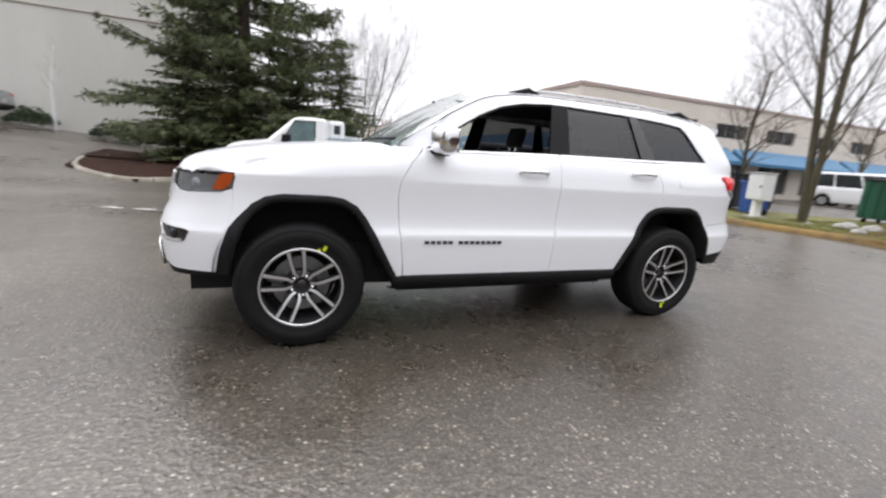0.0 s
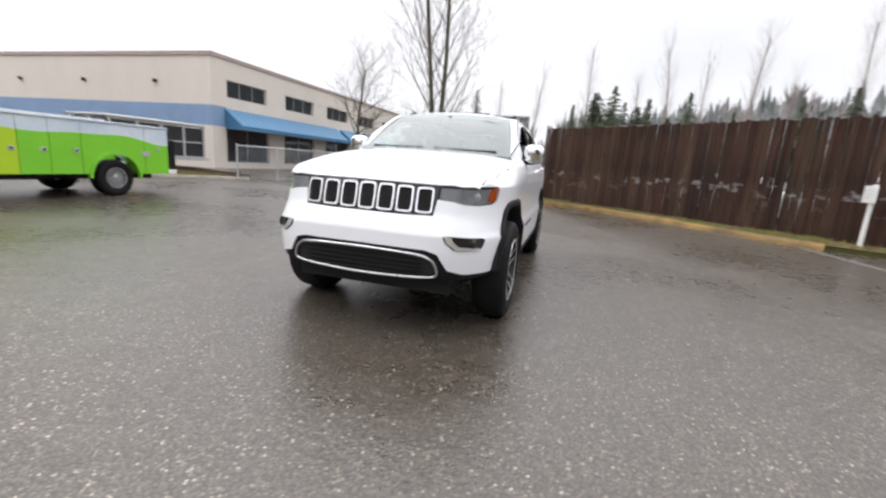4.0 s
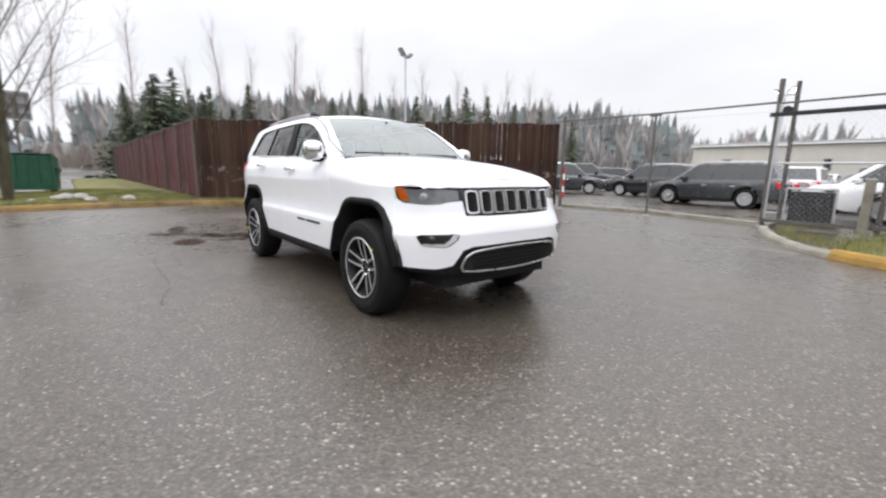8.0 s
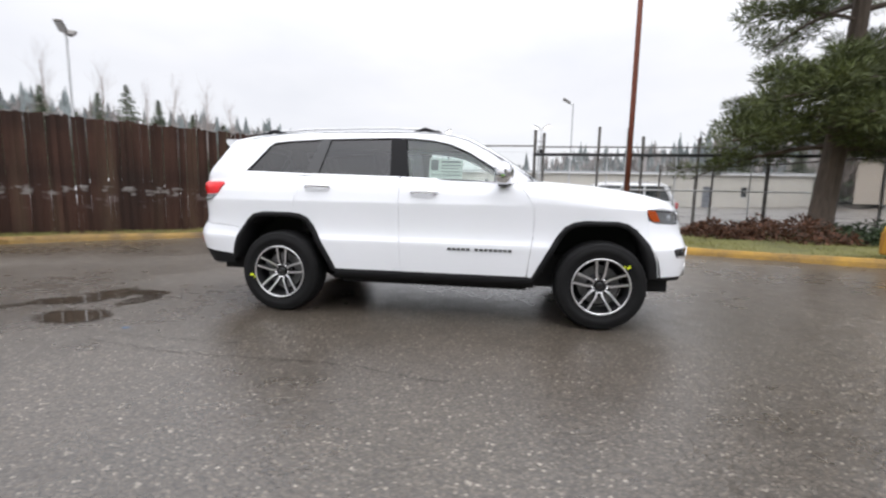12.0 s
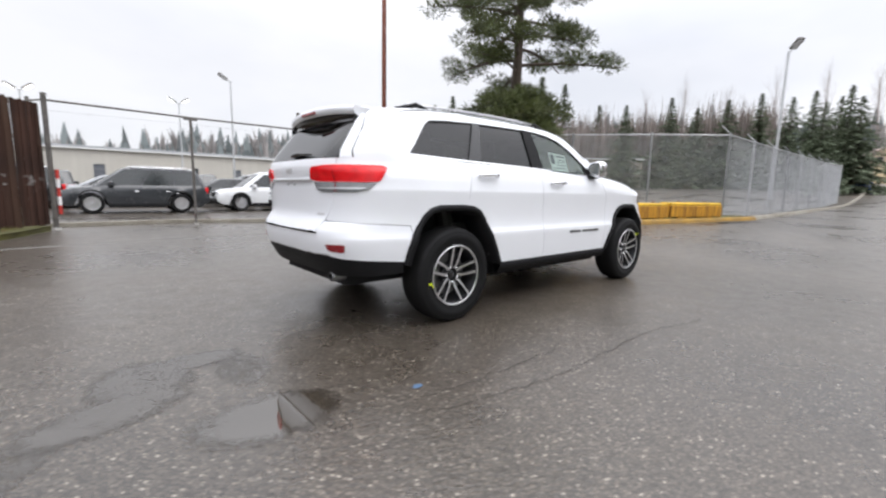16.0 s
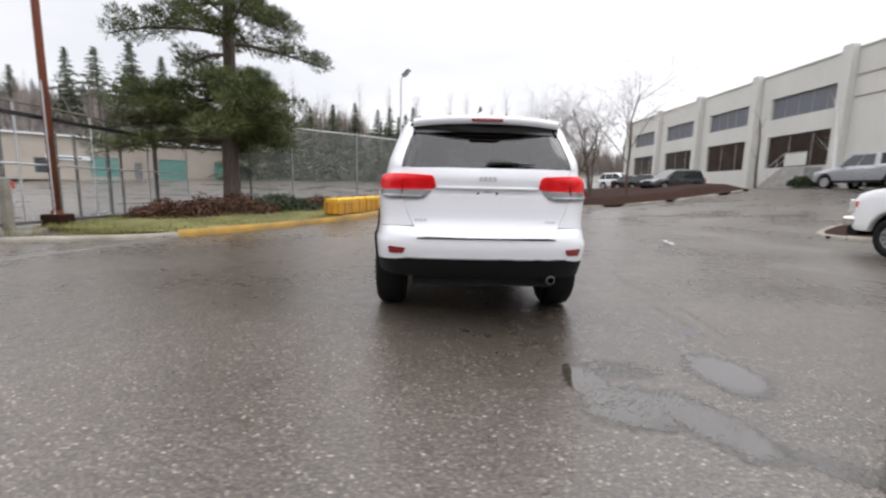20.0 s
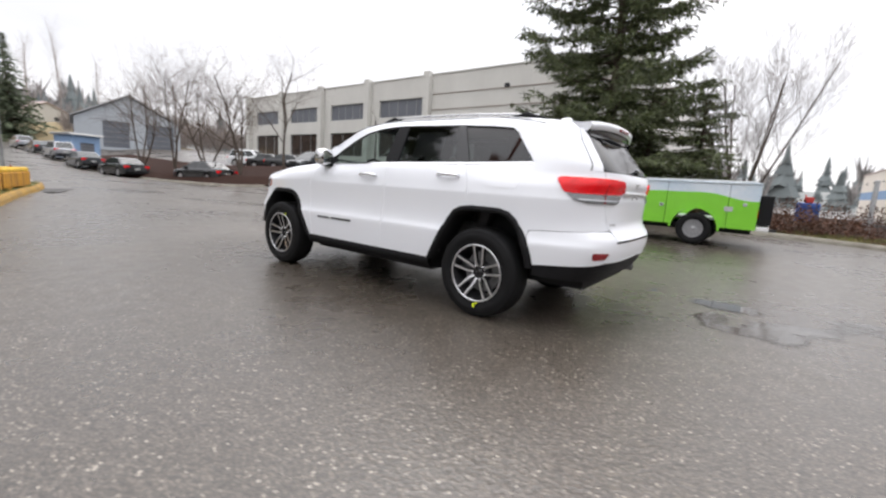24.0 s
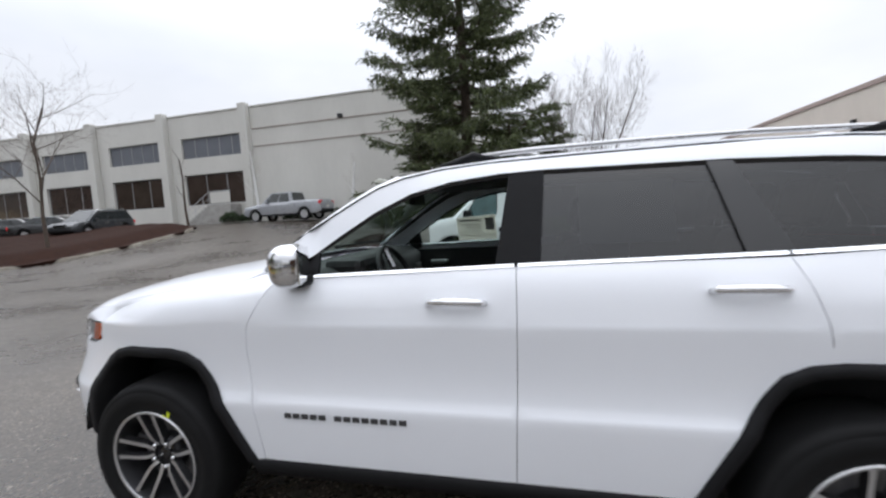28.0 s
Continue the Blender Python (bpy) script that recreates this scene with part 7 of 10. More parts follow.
def hills():
    vs, fs = [], []
    azs = [-180 + 2.0 * k for k in range(180)]
    rs = [122, 140, 158, 176, 194, 212, 235, 330]
    for az in azs:
        for r in rs:
            x, y = bearing(az, r)
            vs.append((x, y, max(hill_z(az, r), ground_z(x, y) - 0.6 if r < 130 else -1) + noise.noise((x * 0.03, y * 0.03, 0)) * 2.0 * step(125, 160, r)))
    n = len(rs)
    for i in range(len(azs)):
        j = (i + 1) % len(azs)
        for k in range(n - 1):
            fs.append((i * n + k, i * n + k + 1, j * n + k + 1, j * n + k))
    me = bpy.data.meshes.new("hills")
    me.from_pydata(vs, [], fs)
    for f in me.polygons:
        f.use_smooth = True
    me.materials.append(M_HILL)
    tagged(new("hills", me), "low wooded hills grey with mist", "hill", kind="structure")
    rng = random.Random(4)
    # mist over both woods is put into their grey base colours
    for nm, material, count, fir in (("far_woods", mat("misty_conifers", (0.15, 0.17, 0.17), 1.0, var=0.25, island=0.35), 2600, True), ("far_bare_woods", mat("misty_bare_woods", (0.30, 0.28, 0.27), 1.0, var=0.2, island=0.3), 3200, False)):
        bm = bmesh.new()
        for _ in range(count):
            az, r = rng.uniform(-180, 180), rng.uniform(135, 240)
            if rng.random() < 0.75:
                az = rng.choice((rng.uniform(110, 182), rng.uniform(-15, 85)))
            x, y = bearing(az, r)
            z = hill_z(az, r) - 0.5
            h = rng.uniform(4, 11) if rng.random() < 0.85 else rng.uniform(11, 16)
            if fir:
                w = h * rng.uniform(0.2, 0.34)
                for q in range(5):
                    zz, ww = z + h * (0.06 + 0.18 * q), w * (1 - 0.18 * q)
                    tip = bm.verts.new((x + rng.gauss(0, 0.2), y, zz + h * 0.36))
                    ring = [bm.verts.new((x + ww * rng.uniform(0.6, 1.25) * math.cos(a), y + ww * rng.uniform(0.6, 1.25) * math.sin(a), zz - rng.uniform(0, h * 0.06))) for a in (k * 1.047 for k in range(6))]
                    for k in range(6):
                        bm.faces.new((ring[k], ring[(k + 1) % 6], tip))
            else:
                for q in range(9):
                    d = Vector((rng.gauss(0, 0.22), rng.gauss(0, 0.22), 1)).normalized()
                    p = Vector((x, y, z + h * 0.25))
                    spray(bm, p, d, Vector((rng.gauss(0, 1), rng.gauss(0, 1), 0.1)).normalized(), h * rng.uniform(0.5, 0.85), h * 0.10)
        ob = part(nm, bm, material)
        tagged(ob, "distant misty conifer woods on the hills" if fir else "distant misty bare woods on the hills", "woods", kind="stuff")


hills()


def thicket(count, seed, spans, near, far, tall, name, label, material):
    """Bare scrub woods: many fans of upright twigs that run into one another."""
    rng = random.Random(seed)
    verts, faces = [], []
    for _ in range(count):
        a0, a1 = rng.choice(spans)
        x, y = bearing(rng.uniform(a0, a1), rng.uniform(near, far))
        h = tall * rng.uniform(0.45, 1.0)
        for _ in range(36):
            lean, turn, face = rng.gauss(0, 0.16), rng.uniform(0, 6.28), rng.uniform(0, 3.14)
            b = Vector((x + rng.gauss(0, 0.5), y + rng.gauss(0, 0.5), ground_z(x, y) + h * rng.uniform(0.0, 0.35)))
            t = b + Vector((math.cos(turn) * lean, math.sin(turn) * lean, 1)) * h * rng.uniform(0.4, 0.65)
            m, w = b.lerp(t, 0.45), Vector((math.cos(face), math.sin(face), 0)) * h * rng.uniform(0.003, 0.010)
            i = len(verts)
            verts += [b, m + w, t, m - w]
            faces.append((i, i + 1, i + 2, i + 3))
    me = bpy.data.meshes.new(name)
    me.from_pydata(verts, [], faces)
    me.materials.append(material)
    tagged(new(name, me), label, "woods", kind="stuff")


# grey-brown twigs, lightened so the colour itself holds the distant mist
M_SCRUB = mat("hazed_scrub_twigs", (0.225, 0.192, 0.172), 0.95, var=0.25, island=0.4)
thicket(1100, 31, [(10, 54)], 84, 112, 18.0, "bare_thicket", "bare grey-brown scrub woods beyond the yard", M_SCRUB)
thicket(420, 32, [(124, 186)], 66, 100, 6.6, "bare_thicket", "bare grey-brown scrub woods beyond the slatted fence", M_SCRUB)
thicket(260, 33, [(-30, -10)], 110, 135, 10, "bare_thicket", "bare grey-brown scrub woods at the road end", M_SCRUB)


# ---- vehicles ----
M_CARDARK = mat("dark_grey_car_paint", (0.030, 0.033, 0.037), 0.25, var=0.05, coat=0.6)
M_CARBLACK = mat("black_car_paint", (0.010, 0.010, 0.011), 0.2, var=0.05, coat=0.6)
M_CARRED = mat("dark_red_car_paint", (0.22, 0.018, 0.018), 0.25, var=0.05, coat=0.6)
M_CARSILVER = mat("silver_car_paint", (0.36, 0.37, 0.39), 0.3, 0.4, var=0.05, coat=0.5)
M_CARBLUE = mat("blue_car_paint", (0.03, 0.10, 0.32), 0.25, var=0.05, coat=0.6)
M_VANWHITE = mat("white_van_paint", (0.74, 0.75, 0.76), 0.35, var=0.04, scale=1.5, coat=0.4)
M_CARGLASS = mat("dark_car_glass", (0.022, 0.027, 0.028), 0.05, var=0.2, scale=2, spec=0.9)
M_STEELRIM = mat("grey_steel_rim", (0.42, 0.42, 0.43), 0.4, 0.7, var=0.15, scale=20)


def skin_rings(bm, rings, under=None):
    """Joins rings of points into one skin with closed ends; the first and last strip may be another material."""
    vs = [[bm.verts.new(p) for p in r] for r in rings]
    n = len(vs[0])
    for a, b in zip(vs, vs[1:]):
        for k in range(n):
            f = bm.faces.new((a[k], b[k], b[(k + 1) % n], a[(k + 1) % n]))
            if under is not None and k in under:
                f.material_index = 1
    bm.faces.new(vs[0])
    bm.faces.new(vs[-1][::-1])
    bmesh.ops.recalc_face_normals(bm, faces=bm.faces[:])


def crisp(ob, angle=0.6):
    ob.data.set_sharp_from_angle(angle=angle)
    return ob


def along(pts, x):
    for (a, u), (b, v) in zip(pts, pts[1:]):
        if a <= x <= b:
            return u + (v - u) * (x - a) / (b - a)
    return pts[0][1] if x < pts[0][0] else pts[-1][1]


def slab(bm, quad, out, thick=0.012):
    """A flat pane: four corners, moved out along a direction, with thickness."""
    out = Vector(out).normalized()
    a = [bm.verts.new(Vector(p) + out * 0.006) for p in quad]
    b = [bm.verts.new(Vector(p) - out * thick) for p in quad]
    bm.faces.new(a)
    bm.faces.new(b[::-1])
    n = len(quad)
    for i in range(n):
        bm.faces.new((a[i], b[i], b[(i + 1) % n], a[(i + 1) % n]))
    bmesh.ops.recalc_face_normals(bm, faces=bm.faces[:])


def body_loft(L, W, zb, deck, arches, n=64, tuck=0.07, end=0.14):
    """The lower body of a vehicle: rings across, with the wheel arches cut up into its flanks."""
    bm = bmesh.new()
    rings = []
    xs = sorted(set([-L / 2 + L * i / n for i in range(n + 1)]))
    for x in xs:
        s = abs(x) / (L / 2)
        w = W / 2 * (1 - end * max(0.0, (s - 0.78) / 0.22) ** 2.2)
        zt = along(deck, x)
        lo = zb + 0.14 * max(0.0, (s - 0.86) / 0.14) ** 2
        for xc, zc, r in arches:
            if abs(x - xc) < r:
                lo = max(lo, zc + math.sqrt(r * r - (x - xc) ** 2))
        lo = min(lo, zt - 0.16)
        half = [(w - 0.10, lo), (w - 0.015, lo + 0.015), (w, lo + 0.06), (w, max(lo + 0.07, min(zt - 0.30, 0.62))), (w - 0.008, max(lo + 0.08, zt - 0.20)), (w - tuck * 0.5, zt - 0.06), (w - tuck, zt - 0.015), (w * 0.6, zt + 0.012)]
        rings.append([Vector((x, -y, z)) for y, z in half] + [Vector((x, y, z)) for y, z in half[::-1]])
    skin_rings(bm, rings, under=(15,))
    return bm


def wheel_parts(ob, x, y, r, rim_mat, spokes=10, wide=0.22, rim_r=0.66):
    """A wheel with its axle across: a tyre that holds a rim with real spokes and a hub."""
    s = 1 if y > 0 else -1
    m = Matrix.Translation((x, y, r)) @ Matrix.Rotation(-s * math.pi / 2, 4, "X")
    bm = bmesh.new()
    h = wide / 2
    lathe(bm, [(r * rim_r, -h), (r * 0.93, -h), (r * 0.985, -h * 0.8), (r, -h * 0.5), (r, h * 0.5), (r * 0.985, h * 0.8), (r * 0.93, h), (r * rim_r, h * 0.92), (r * rim_r, -h)], 28, m)
    tyre = part("wheel", bm, M_RUBBER, ob, smooth=True)
    bm = bmesh.new()
    lathe(bm, [(r * rim_r * 1.01, -h * 0.7), (r * rim_r * 1.01, h * 0.98), (r * rim_r * 0.93, h * 0.98), (r * rim_r * 0.90, h * 0.3), (r * 0.06, h * 0.2), (0.001, h * 0.2)], 28, m)
    lathe(bm, [(r * 0.15, h * 0.2), (r * 0.14, h * 0.85), (r * 0.10, h * 0.95), (0.001, h * 0.95)], 12, m)
    for k in range(spokes):
        a = 2 * math.pi * k / spokes
        box(bm, r * 0.10, r * rim_r * 0.95, -r * 0.045, r * 0.045, h * 0.55, h * 0.82, m=m @ Matrix.Rotation(a, 4, "Z"))
    part("rim", bm, rim_mat, tyre)


def cabin_loft(xb0, xb1, xt0, xt1, zb, zr, wb, wt):
    """The cabin of a vehicle: chamfered rings from the belt up to a crowned roof."""
    bm = bmesh.new()
    rings = []
    for u, inset in ((-0.05, 0.0), (0.0, 0.0), (0.5, 0.0), (0.90, 0.0), (0.97, 0.05), (1.0, 0.16)):
        x0, x1 = xb0 + (xt0 - xb0) * u + inset, xb1 + (xt1 - xb1) * u - inset
        w = wb + (wt - wb) * u - inset
        z = zb + (zr - zb) * u
        c = 0.10
        rings.append([Vector(p) for p in ((x0 + c, -w, z), (x1 - c, -w, z), (x1, -w + c, z), (x1, w - c, z), (x1 - c, w, z), (x0 + c, w, z), (x0, w - c, z), (x0, -w + c, z))])
    skin_rings(bm, rings)
    return bm


def vehicle(name, label, paint, L, W, wb, rw, overhang, deck, cabin, splits, group="", category="car", sill=True, rails=False, rim=None, at=None, zb=0.27, side_blank=False):
    """A parked car, from its length, deck line and cabin; front towards +x."""
    ob = thing(name, label, category, group, at=at)
    xf = L / 2 - overhang
    wheels = (xf, xf - wb)
    crisp(part("body", body_loft(L, W, zb, deck, [(x, rw * 0.98, rw + 0.07) for x in wheels]), [paint, M_DARK], ob, smooth=True), 0.5)
    xb0, xb1, xt0, xt1, zr = cabin
    belt = min(along(deck, xb0 + 0.1), along(deck, xb1 - 0.1)) - 0.02
    yb, yt = W / 2 - 0.07, W / 2 - 0.24
    crisp(part("roof", cabin_loft(xb0, xb1, xt0, xt1, belt, zr, yb, yt), paint, ob, smooth=True), 0.5)

    def on_side(x, u, s):
        return Vector((x, s * (yb + (yt - yb) * u), belt + (zr - belt) * u))

    h = zr - belt
    out = Vector((0, h, yb - yt))
    for s in (1, -1):
        lo, hi = 0.10, 0.86
        e0 = [xb0 + (xt0 - xb0) * u + 0.16 for u in (lo, hi)]
        e1 = [xb1 + (xt1 - xb1) * u - 0.20 for u in (lo, hi)]
        cuts = [0.0] + list(splits) + [1.0]
        for a, b in zip(cuts, cuts[1:]):
            q = []
            for u, k, v in ((lo, 0, a + 0.012), (lo, 0, b - 0.012), (hi, 1, b - 0.012), (hi, 1, a + 0.012)):
                q.append(on_side(e0[k] + (e1[k] - e0[k]) * v, u, s))
            bm = bmesh.new()
            slab(bm, q, (0, s * out.y, out.z))
            part("side_window", bm, M_CARGLASS, ob)
        part("mirror", boxed(xb1 - 0.62, xb1 - 0.44, s * (W / 2 + 0.02) - 0.09, s * (W / 2 + 0.02) + 0.09, belt + 0.03, belt + 0.19, bevel=0.03), paint, ob)
        for k in range(2 if len(splits) > 0 else 1):
            x = xb1 - 1.35 - k * 0.98
            part("door_handle", boxed(x, x + 0.17, s * (W / 2 - 0.005) - 0.018, s * (W / 2 - 0.005) + 0.018, belt - 0.17, belt - 0.135, bevel=0.008), M_CHROME if rails else paint, ob)
        ly = along(deck, L / 2 - 0.3)
        part("headlamp", boxed(L / 2 - 0.28, L / 2 - 0.035, s * (W / 2 - 0.32) - 0.17, s * (W / 2 - 0.32) + 0.17, ly - 0.19, ly - 0.06, bevel=0.03), M_LAMPCLEAR, ob)
        ry = along(deck, -L / 2 + 0.2)
        part("tail_lamp", boxed(-L / 2 + 0.012, -L / 2 + 0.28, s * (W / 2 - 0.25) - 0.165, s * (W / 2 - 0.25) + 0.165, ry - 0.30, ry - 0.08, bevel=0.03), M_RED, ob)
        if sill:
            part("sill", boxed(wheels[1] + rw + 0.08, wheels[0] - rw - 0.08, s * (W / 2 - 0.02) - 0.03, s * (W / 2 - 0.02) + 0.03, zb - 0.05, zb + 0.08, bevel=0.015), M_CLAD, ob)
        if rails:
            part("roof_rail", tubed([(xt0 + 0.15, s * (yt - 0.1), zr - 0.01), (xt0 + 0.3, s * (yt - 0.1), zr + 0.05), (xt1 - 0.3, s * (yt - 0.1), zr + 0.05), (xt1 - 0.1, s * (yt - 0.1), zr - 0.01)], 0.017), M_SATIN, ob)
    for k, (base, top, s) in enumerate(((xb1, xt1, 1), (xb0, xt0, -1))):
        bm = bmesh.new()
        q = []
        for u, sd in ((0.08, -1), (0.08, 1), (0.90, 1), (0.90, -1)):
            q.append(Vector((base + (top - base) * u, sd * (yb + (yt - yb) * u - 0.13), belt + h * u)))
        slab(bm, q, (s * h, 0, abs(base - top)))
        part("windscreen" if s > 0 else "rear_window", bm, M_CARGLASS, ob)
    zg = along(deck, L / 2 - 0.3)
    part("grille", boxed(L / 2 - 0.1, L / 2 + 0.012, -W * 0.21, W * 0.21, zg - 0.26, zg - 0.06, bevel=0.02), M_GLOSSBLACK, ob)
    part("front_bumper", boxed(L / 2 - 0.2, L / 2 + 0.02, -W * 0.40, W * 0.40, zb + 0.10, zb + 0.26, bevel=0.04), M_CLAD, ob)
    part("rear_bumper", boxed(-L / 2 - 0.03, -L / 2 + 0.2, -W * 0.42, W * 0.42, zb + 0.09, zb + 0.28, bevel=0.04), M_CLAD, ob)
    part("number_plate", boxed(-L / 2 - 0.012, -L / 2 + 0.05, -0.17, 0.17, zb + 0.36, zb + 0.50), M_PAPER, ob)
    for x in wheels:
        for s in (1, -1):
            wheel_parts(ob, x, s * (W / 2 - 0.125), rw, rim or M_ALLOY, 10 if rails else 8)
    return ob


def park(x, y, heading, lift=0.0):
    return Matrix.Translation((x, y, ground_z(x, y) + lift)) @ Matrix.Rotation(math.radians(heading), 4, "Z")


def suv(name, label, paint, at, group="", L=4.62, H=1.70, rails=True):
    k = L / 4.62
    z = H / 1.70
    return vehicle(name, label, paint, L, 1.86, 2.70 * k, 0.36, 0.93 * k,
                   [(-L / 2, 0.92 * z), (-L / 2 + 0.1, 1.08 * z), (0.3 * k, 1.05 * z), (1.0 * k, 1.02 * z), (1.9 * k, 0.92 * z), (L / 2 - 0.08, 0.78 * z), (L / 2, 0.66 * z)],
                   (-L / 2 + 0.06, 1.35 * k, -L / 2 + 0.42, 0.42 * k, H), (0.30, 0.64), group, rails=rails, at=at)


def sedan(name, label, paint, at, group=""):
    return vehicle(name, label, paint, 4.75, 1.82, 2.78, 0.33, 0.95,
                   [(-2.375, 0.70), (-2.3, 0.96), (-1.5, 0.99), (0.6, 0.95), (1.1, 0.92), (2.0, 0.80), (2.3, 0.68), (2.375, 0.55)],
                   (-1.85, 1.45, -0.95, 0.35, 1.45), (0.22, 0.60), group, sill=False, at=at, zb=0.20)


def pickup(name, label, paint, at, group=""):
    ob = vehicle(name, label, paint, 5.8, 1.98, 3.65, 0.40, 0.95,
                 [(-2.9, 1.10), (-2.85, 1.28), (-0.8, 1.30), (-0.75, 1.22), (1.2, 1.22), (1.7, 1.17), (2.75, 1.02), (2.9, 0.80)],
                 (-0.85, 1.55, -0.70, 0.75, 1.92), (0.46,), group, category="pickup", rails=False, at=at, zb=0.40)
    return ob


def van(name, label, paint, at, group=""):
    return vehicle(name, label, paint, 5.4, 2.0, 3.4, 0.36, 0.85,
                   [(-2.7, 1.1), (-2.65, 1.25), (1.3, 1.25), (1.9, 1.12), (2.6, 0.95), (2.7, 0.75)],
                   (-2.68, 2.0, -2.60, 1.30, 2.15), (0.33, 0.66), group, category="van", at=at, sill=False)


GROUP_LOT = "cars parked in the sales lot"
suv("parked_suv", "dark grey crossover parked behind the open gate", M_CARDARK, park(-1.95, 16.75, 180), GROUP_LOT, 4.62, 1.67)
big = suv("parked_suv", "large white SUV parked behind the gate rails", M_VANWHITE, park(4.7, 13.6, 180), GROUP_LOT, 5.05, 1.78)
white = suv("parked_suv", "white crossover parked in the sales lot", M_VANWHITE, park(3.1, 17.2, 178), GROUP_LOT)
black = suv("parked_suv", "black crossover parked in the sales lot", M_CARBLACK, park(4.4, 24.2, 178), GROUP_LOT)
red = suv("parked_suv", "dark red crossover parked in the sales lot", M_CARRED, park(-5.2, 30.5, 60), GROUP_LOT)
suv("parked_suv", "dark grey boxy SUV parked beyond the fence end", M_CARDARK, park(-11.0, 19.8, 32), GROUP_LOT, 4.4, 1.75)
pickup("parked_pickup", "black pickup parked in the sales lot", M_CARBLACK, park(-13.4, 25.0, 30), GROUP_LOT)
silver = sedan("parked_sedan", "silver saloon parked in the sales lot", M_CARSILVER, park(-9.0, 27.6, 40), GROUP_LOT)
pale = sedan("parked_sedan", "white saloon parked in the sales lot", M_VANWHITE, park(-16.2, 29.5, 215), GROUP_LOT)
dark = sedan("parked_sedan", "black saloon parked in the sales lot", M_CARBLACK, park(-19.6, 28.0, 35), GROUP_LOT)
row = random.Random(41)
for x, y, a, c in ((-2.4, 21.6, 178, silver), (-1.0, 27, 90, white), (1.9, 26.6, 90, black), (4.8, 27, 90, pale), (-4.6, 27.4, 90, black),
                   (-12.0, 31.5, 215, white), (-23.7, 31, 40, silver), (-9, 38, 60, dark), (-5.5, 38, 60, white), (-7.5, 33.5, 215, white), (0.8, 33, 70, dark), (-15.5, 34, 40, black), (-2, 38, 90, pale), (2, 38.3, 90, silver), (-13, 38, 90, white), (-17, 38, 90, red), (-21, 38.5, 90, pale), (-26, 38, 90, white), (-31, 38, 90, silver)):
    copy_thing(c, park(x, y + row.uniform(-0.2, 0.2), a + row.uniform(-3, 3)))

for x, y, a, c in ((2.3, 21.2, 176, dark), (-6.3, 20.9, 178, black), (-5.6, 23.6, 178, silver), (7.6, 21.4, 177, pale)):
    copy_thing(c, park(x, y, a))
copy_thing(pale, park(-10.0, 6.4, 49))
copy_thing(white, park(-7.7, 8.9, 229))

GROUP_ROAD = "cars parked along the road"
s1 = sedan("road_sedan", "black saloon parked beside the wooded bank", M_CARBLACK, park(28.6, -10.0, 12), GROUP_ROAD)
copy_thing(s1, park(36.5, -7.4, 5))
s2 = sedan("road_sedan", "grey saloon parked further up the road", M_CARDARK, park(46.0, -7.2, 3), GROUP_ROAD)
s3 = suv("road_suv", "silver crossover parked further up the road", M_CARSILVER, park(56.0, -7.4, 2), GROUP_ROAD)
copy_thing(s2, park(66.0, -7.6, 2))
copy_thing(s3, park(78.0, -7.8, 2))
sedan("road_sedan", "blue saloon standing at the road side", M_CARBLUE, park(62.0, 2.2, 184), GROUP_ROAD)
GROUP_BANK = "cars parked by the grey building"
b1 = sedan("parked_sedan", "black saloon parked above the planted bank", M_CARBLACK, park(30.6, -18.3, 205), GROUP_BANK)
b2 = suv("parked_suv", "dark grey SUV parked above the planted bank", M_CARDARK, park(27.4, -18.2, 100), GROUP_BANK)
copy_thing(b1, park(34.4, -18.6, 200))
suv("parked_suv", "white SUV parked above the planted bank", M_VANWHITE, park(38.6, -18.9, 205), GROUP_BANK)
pickup("parked_pickup", "silver pickup parked by the grey building", M_CARSILVER, park(16.5, -22.9, 0), GROUP_BANK)
GROUP_WEST = "vehicles parked beyond the bins"
w1 = van("parked_van", "white van parked beyond the bins", M_VANWHITE, park(-31.5, -11.8, 100), GROUP_WEST)
copy_thing(w1, park(-38, -9.5, 85))
sedan("parked_sedan", "blue saloon parked beyond the bins", M_CARBLUE, park(-32, -7.6, 80), GROUP_WEST)
sedan("parked_sedan", "white saloon parked beyond the bins", M_VANWHITE, park(-45, -8.0, 80), GROUP_WEST)


# ---- service truck ----
M_LIME = mat("yellow_green_vinyl", (0.42, 0.62, 0.02), 0.4, var=0.06, scale=2, coat=0.2)
M_GREEN = mat("bright_green_vinyl", (0.20, 0.58, 0.03), 0.4, var=0.06, scale=2, coat=0.2)
M_PALEBLUE = mat("pale_blue_white_vinyl", (0.48, 0.60, 0.70), 0.4, scale=1.2, colour2=(0.72, 0.76, 0.79), coat=0.2)
M_TRUCKGLASS = mat("teal_truck_glass", (0.055, 0.10, 0.105), 0.06, var=0.5, scale=2.5, spec=0.7)
M_SIGNBLUE = mat("dark_blue_sign", (0.03, 0.12, 0.20), 0.5, var=0.1)


def wave(x):
    return 1.262 + 0.02 * math.sin((x + 0.15) * 2.6) + 0.012 * math.sin(x * 5.1 + 1) - 0.12 * step(-1.9, -3.2, x)


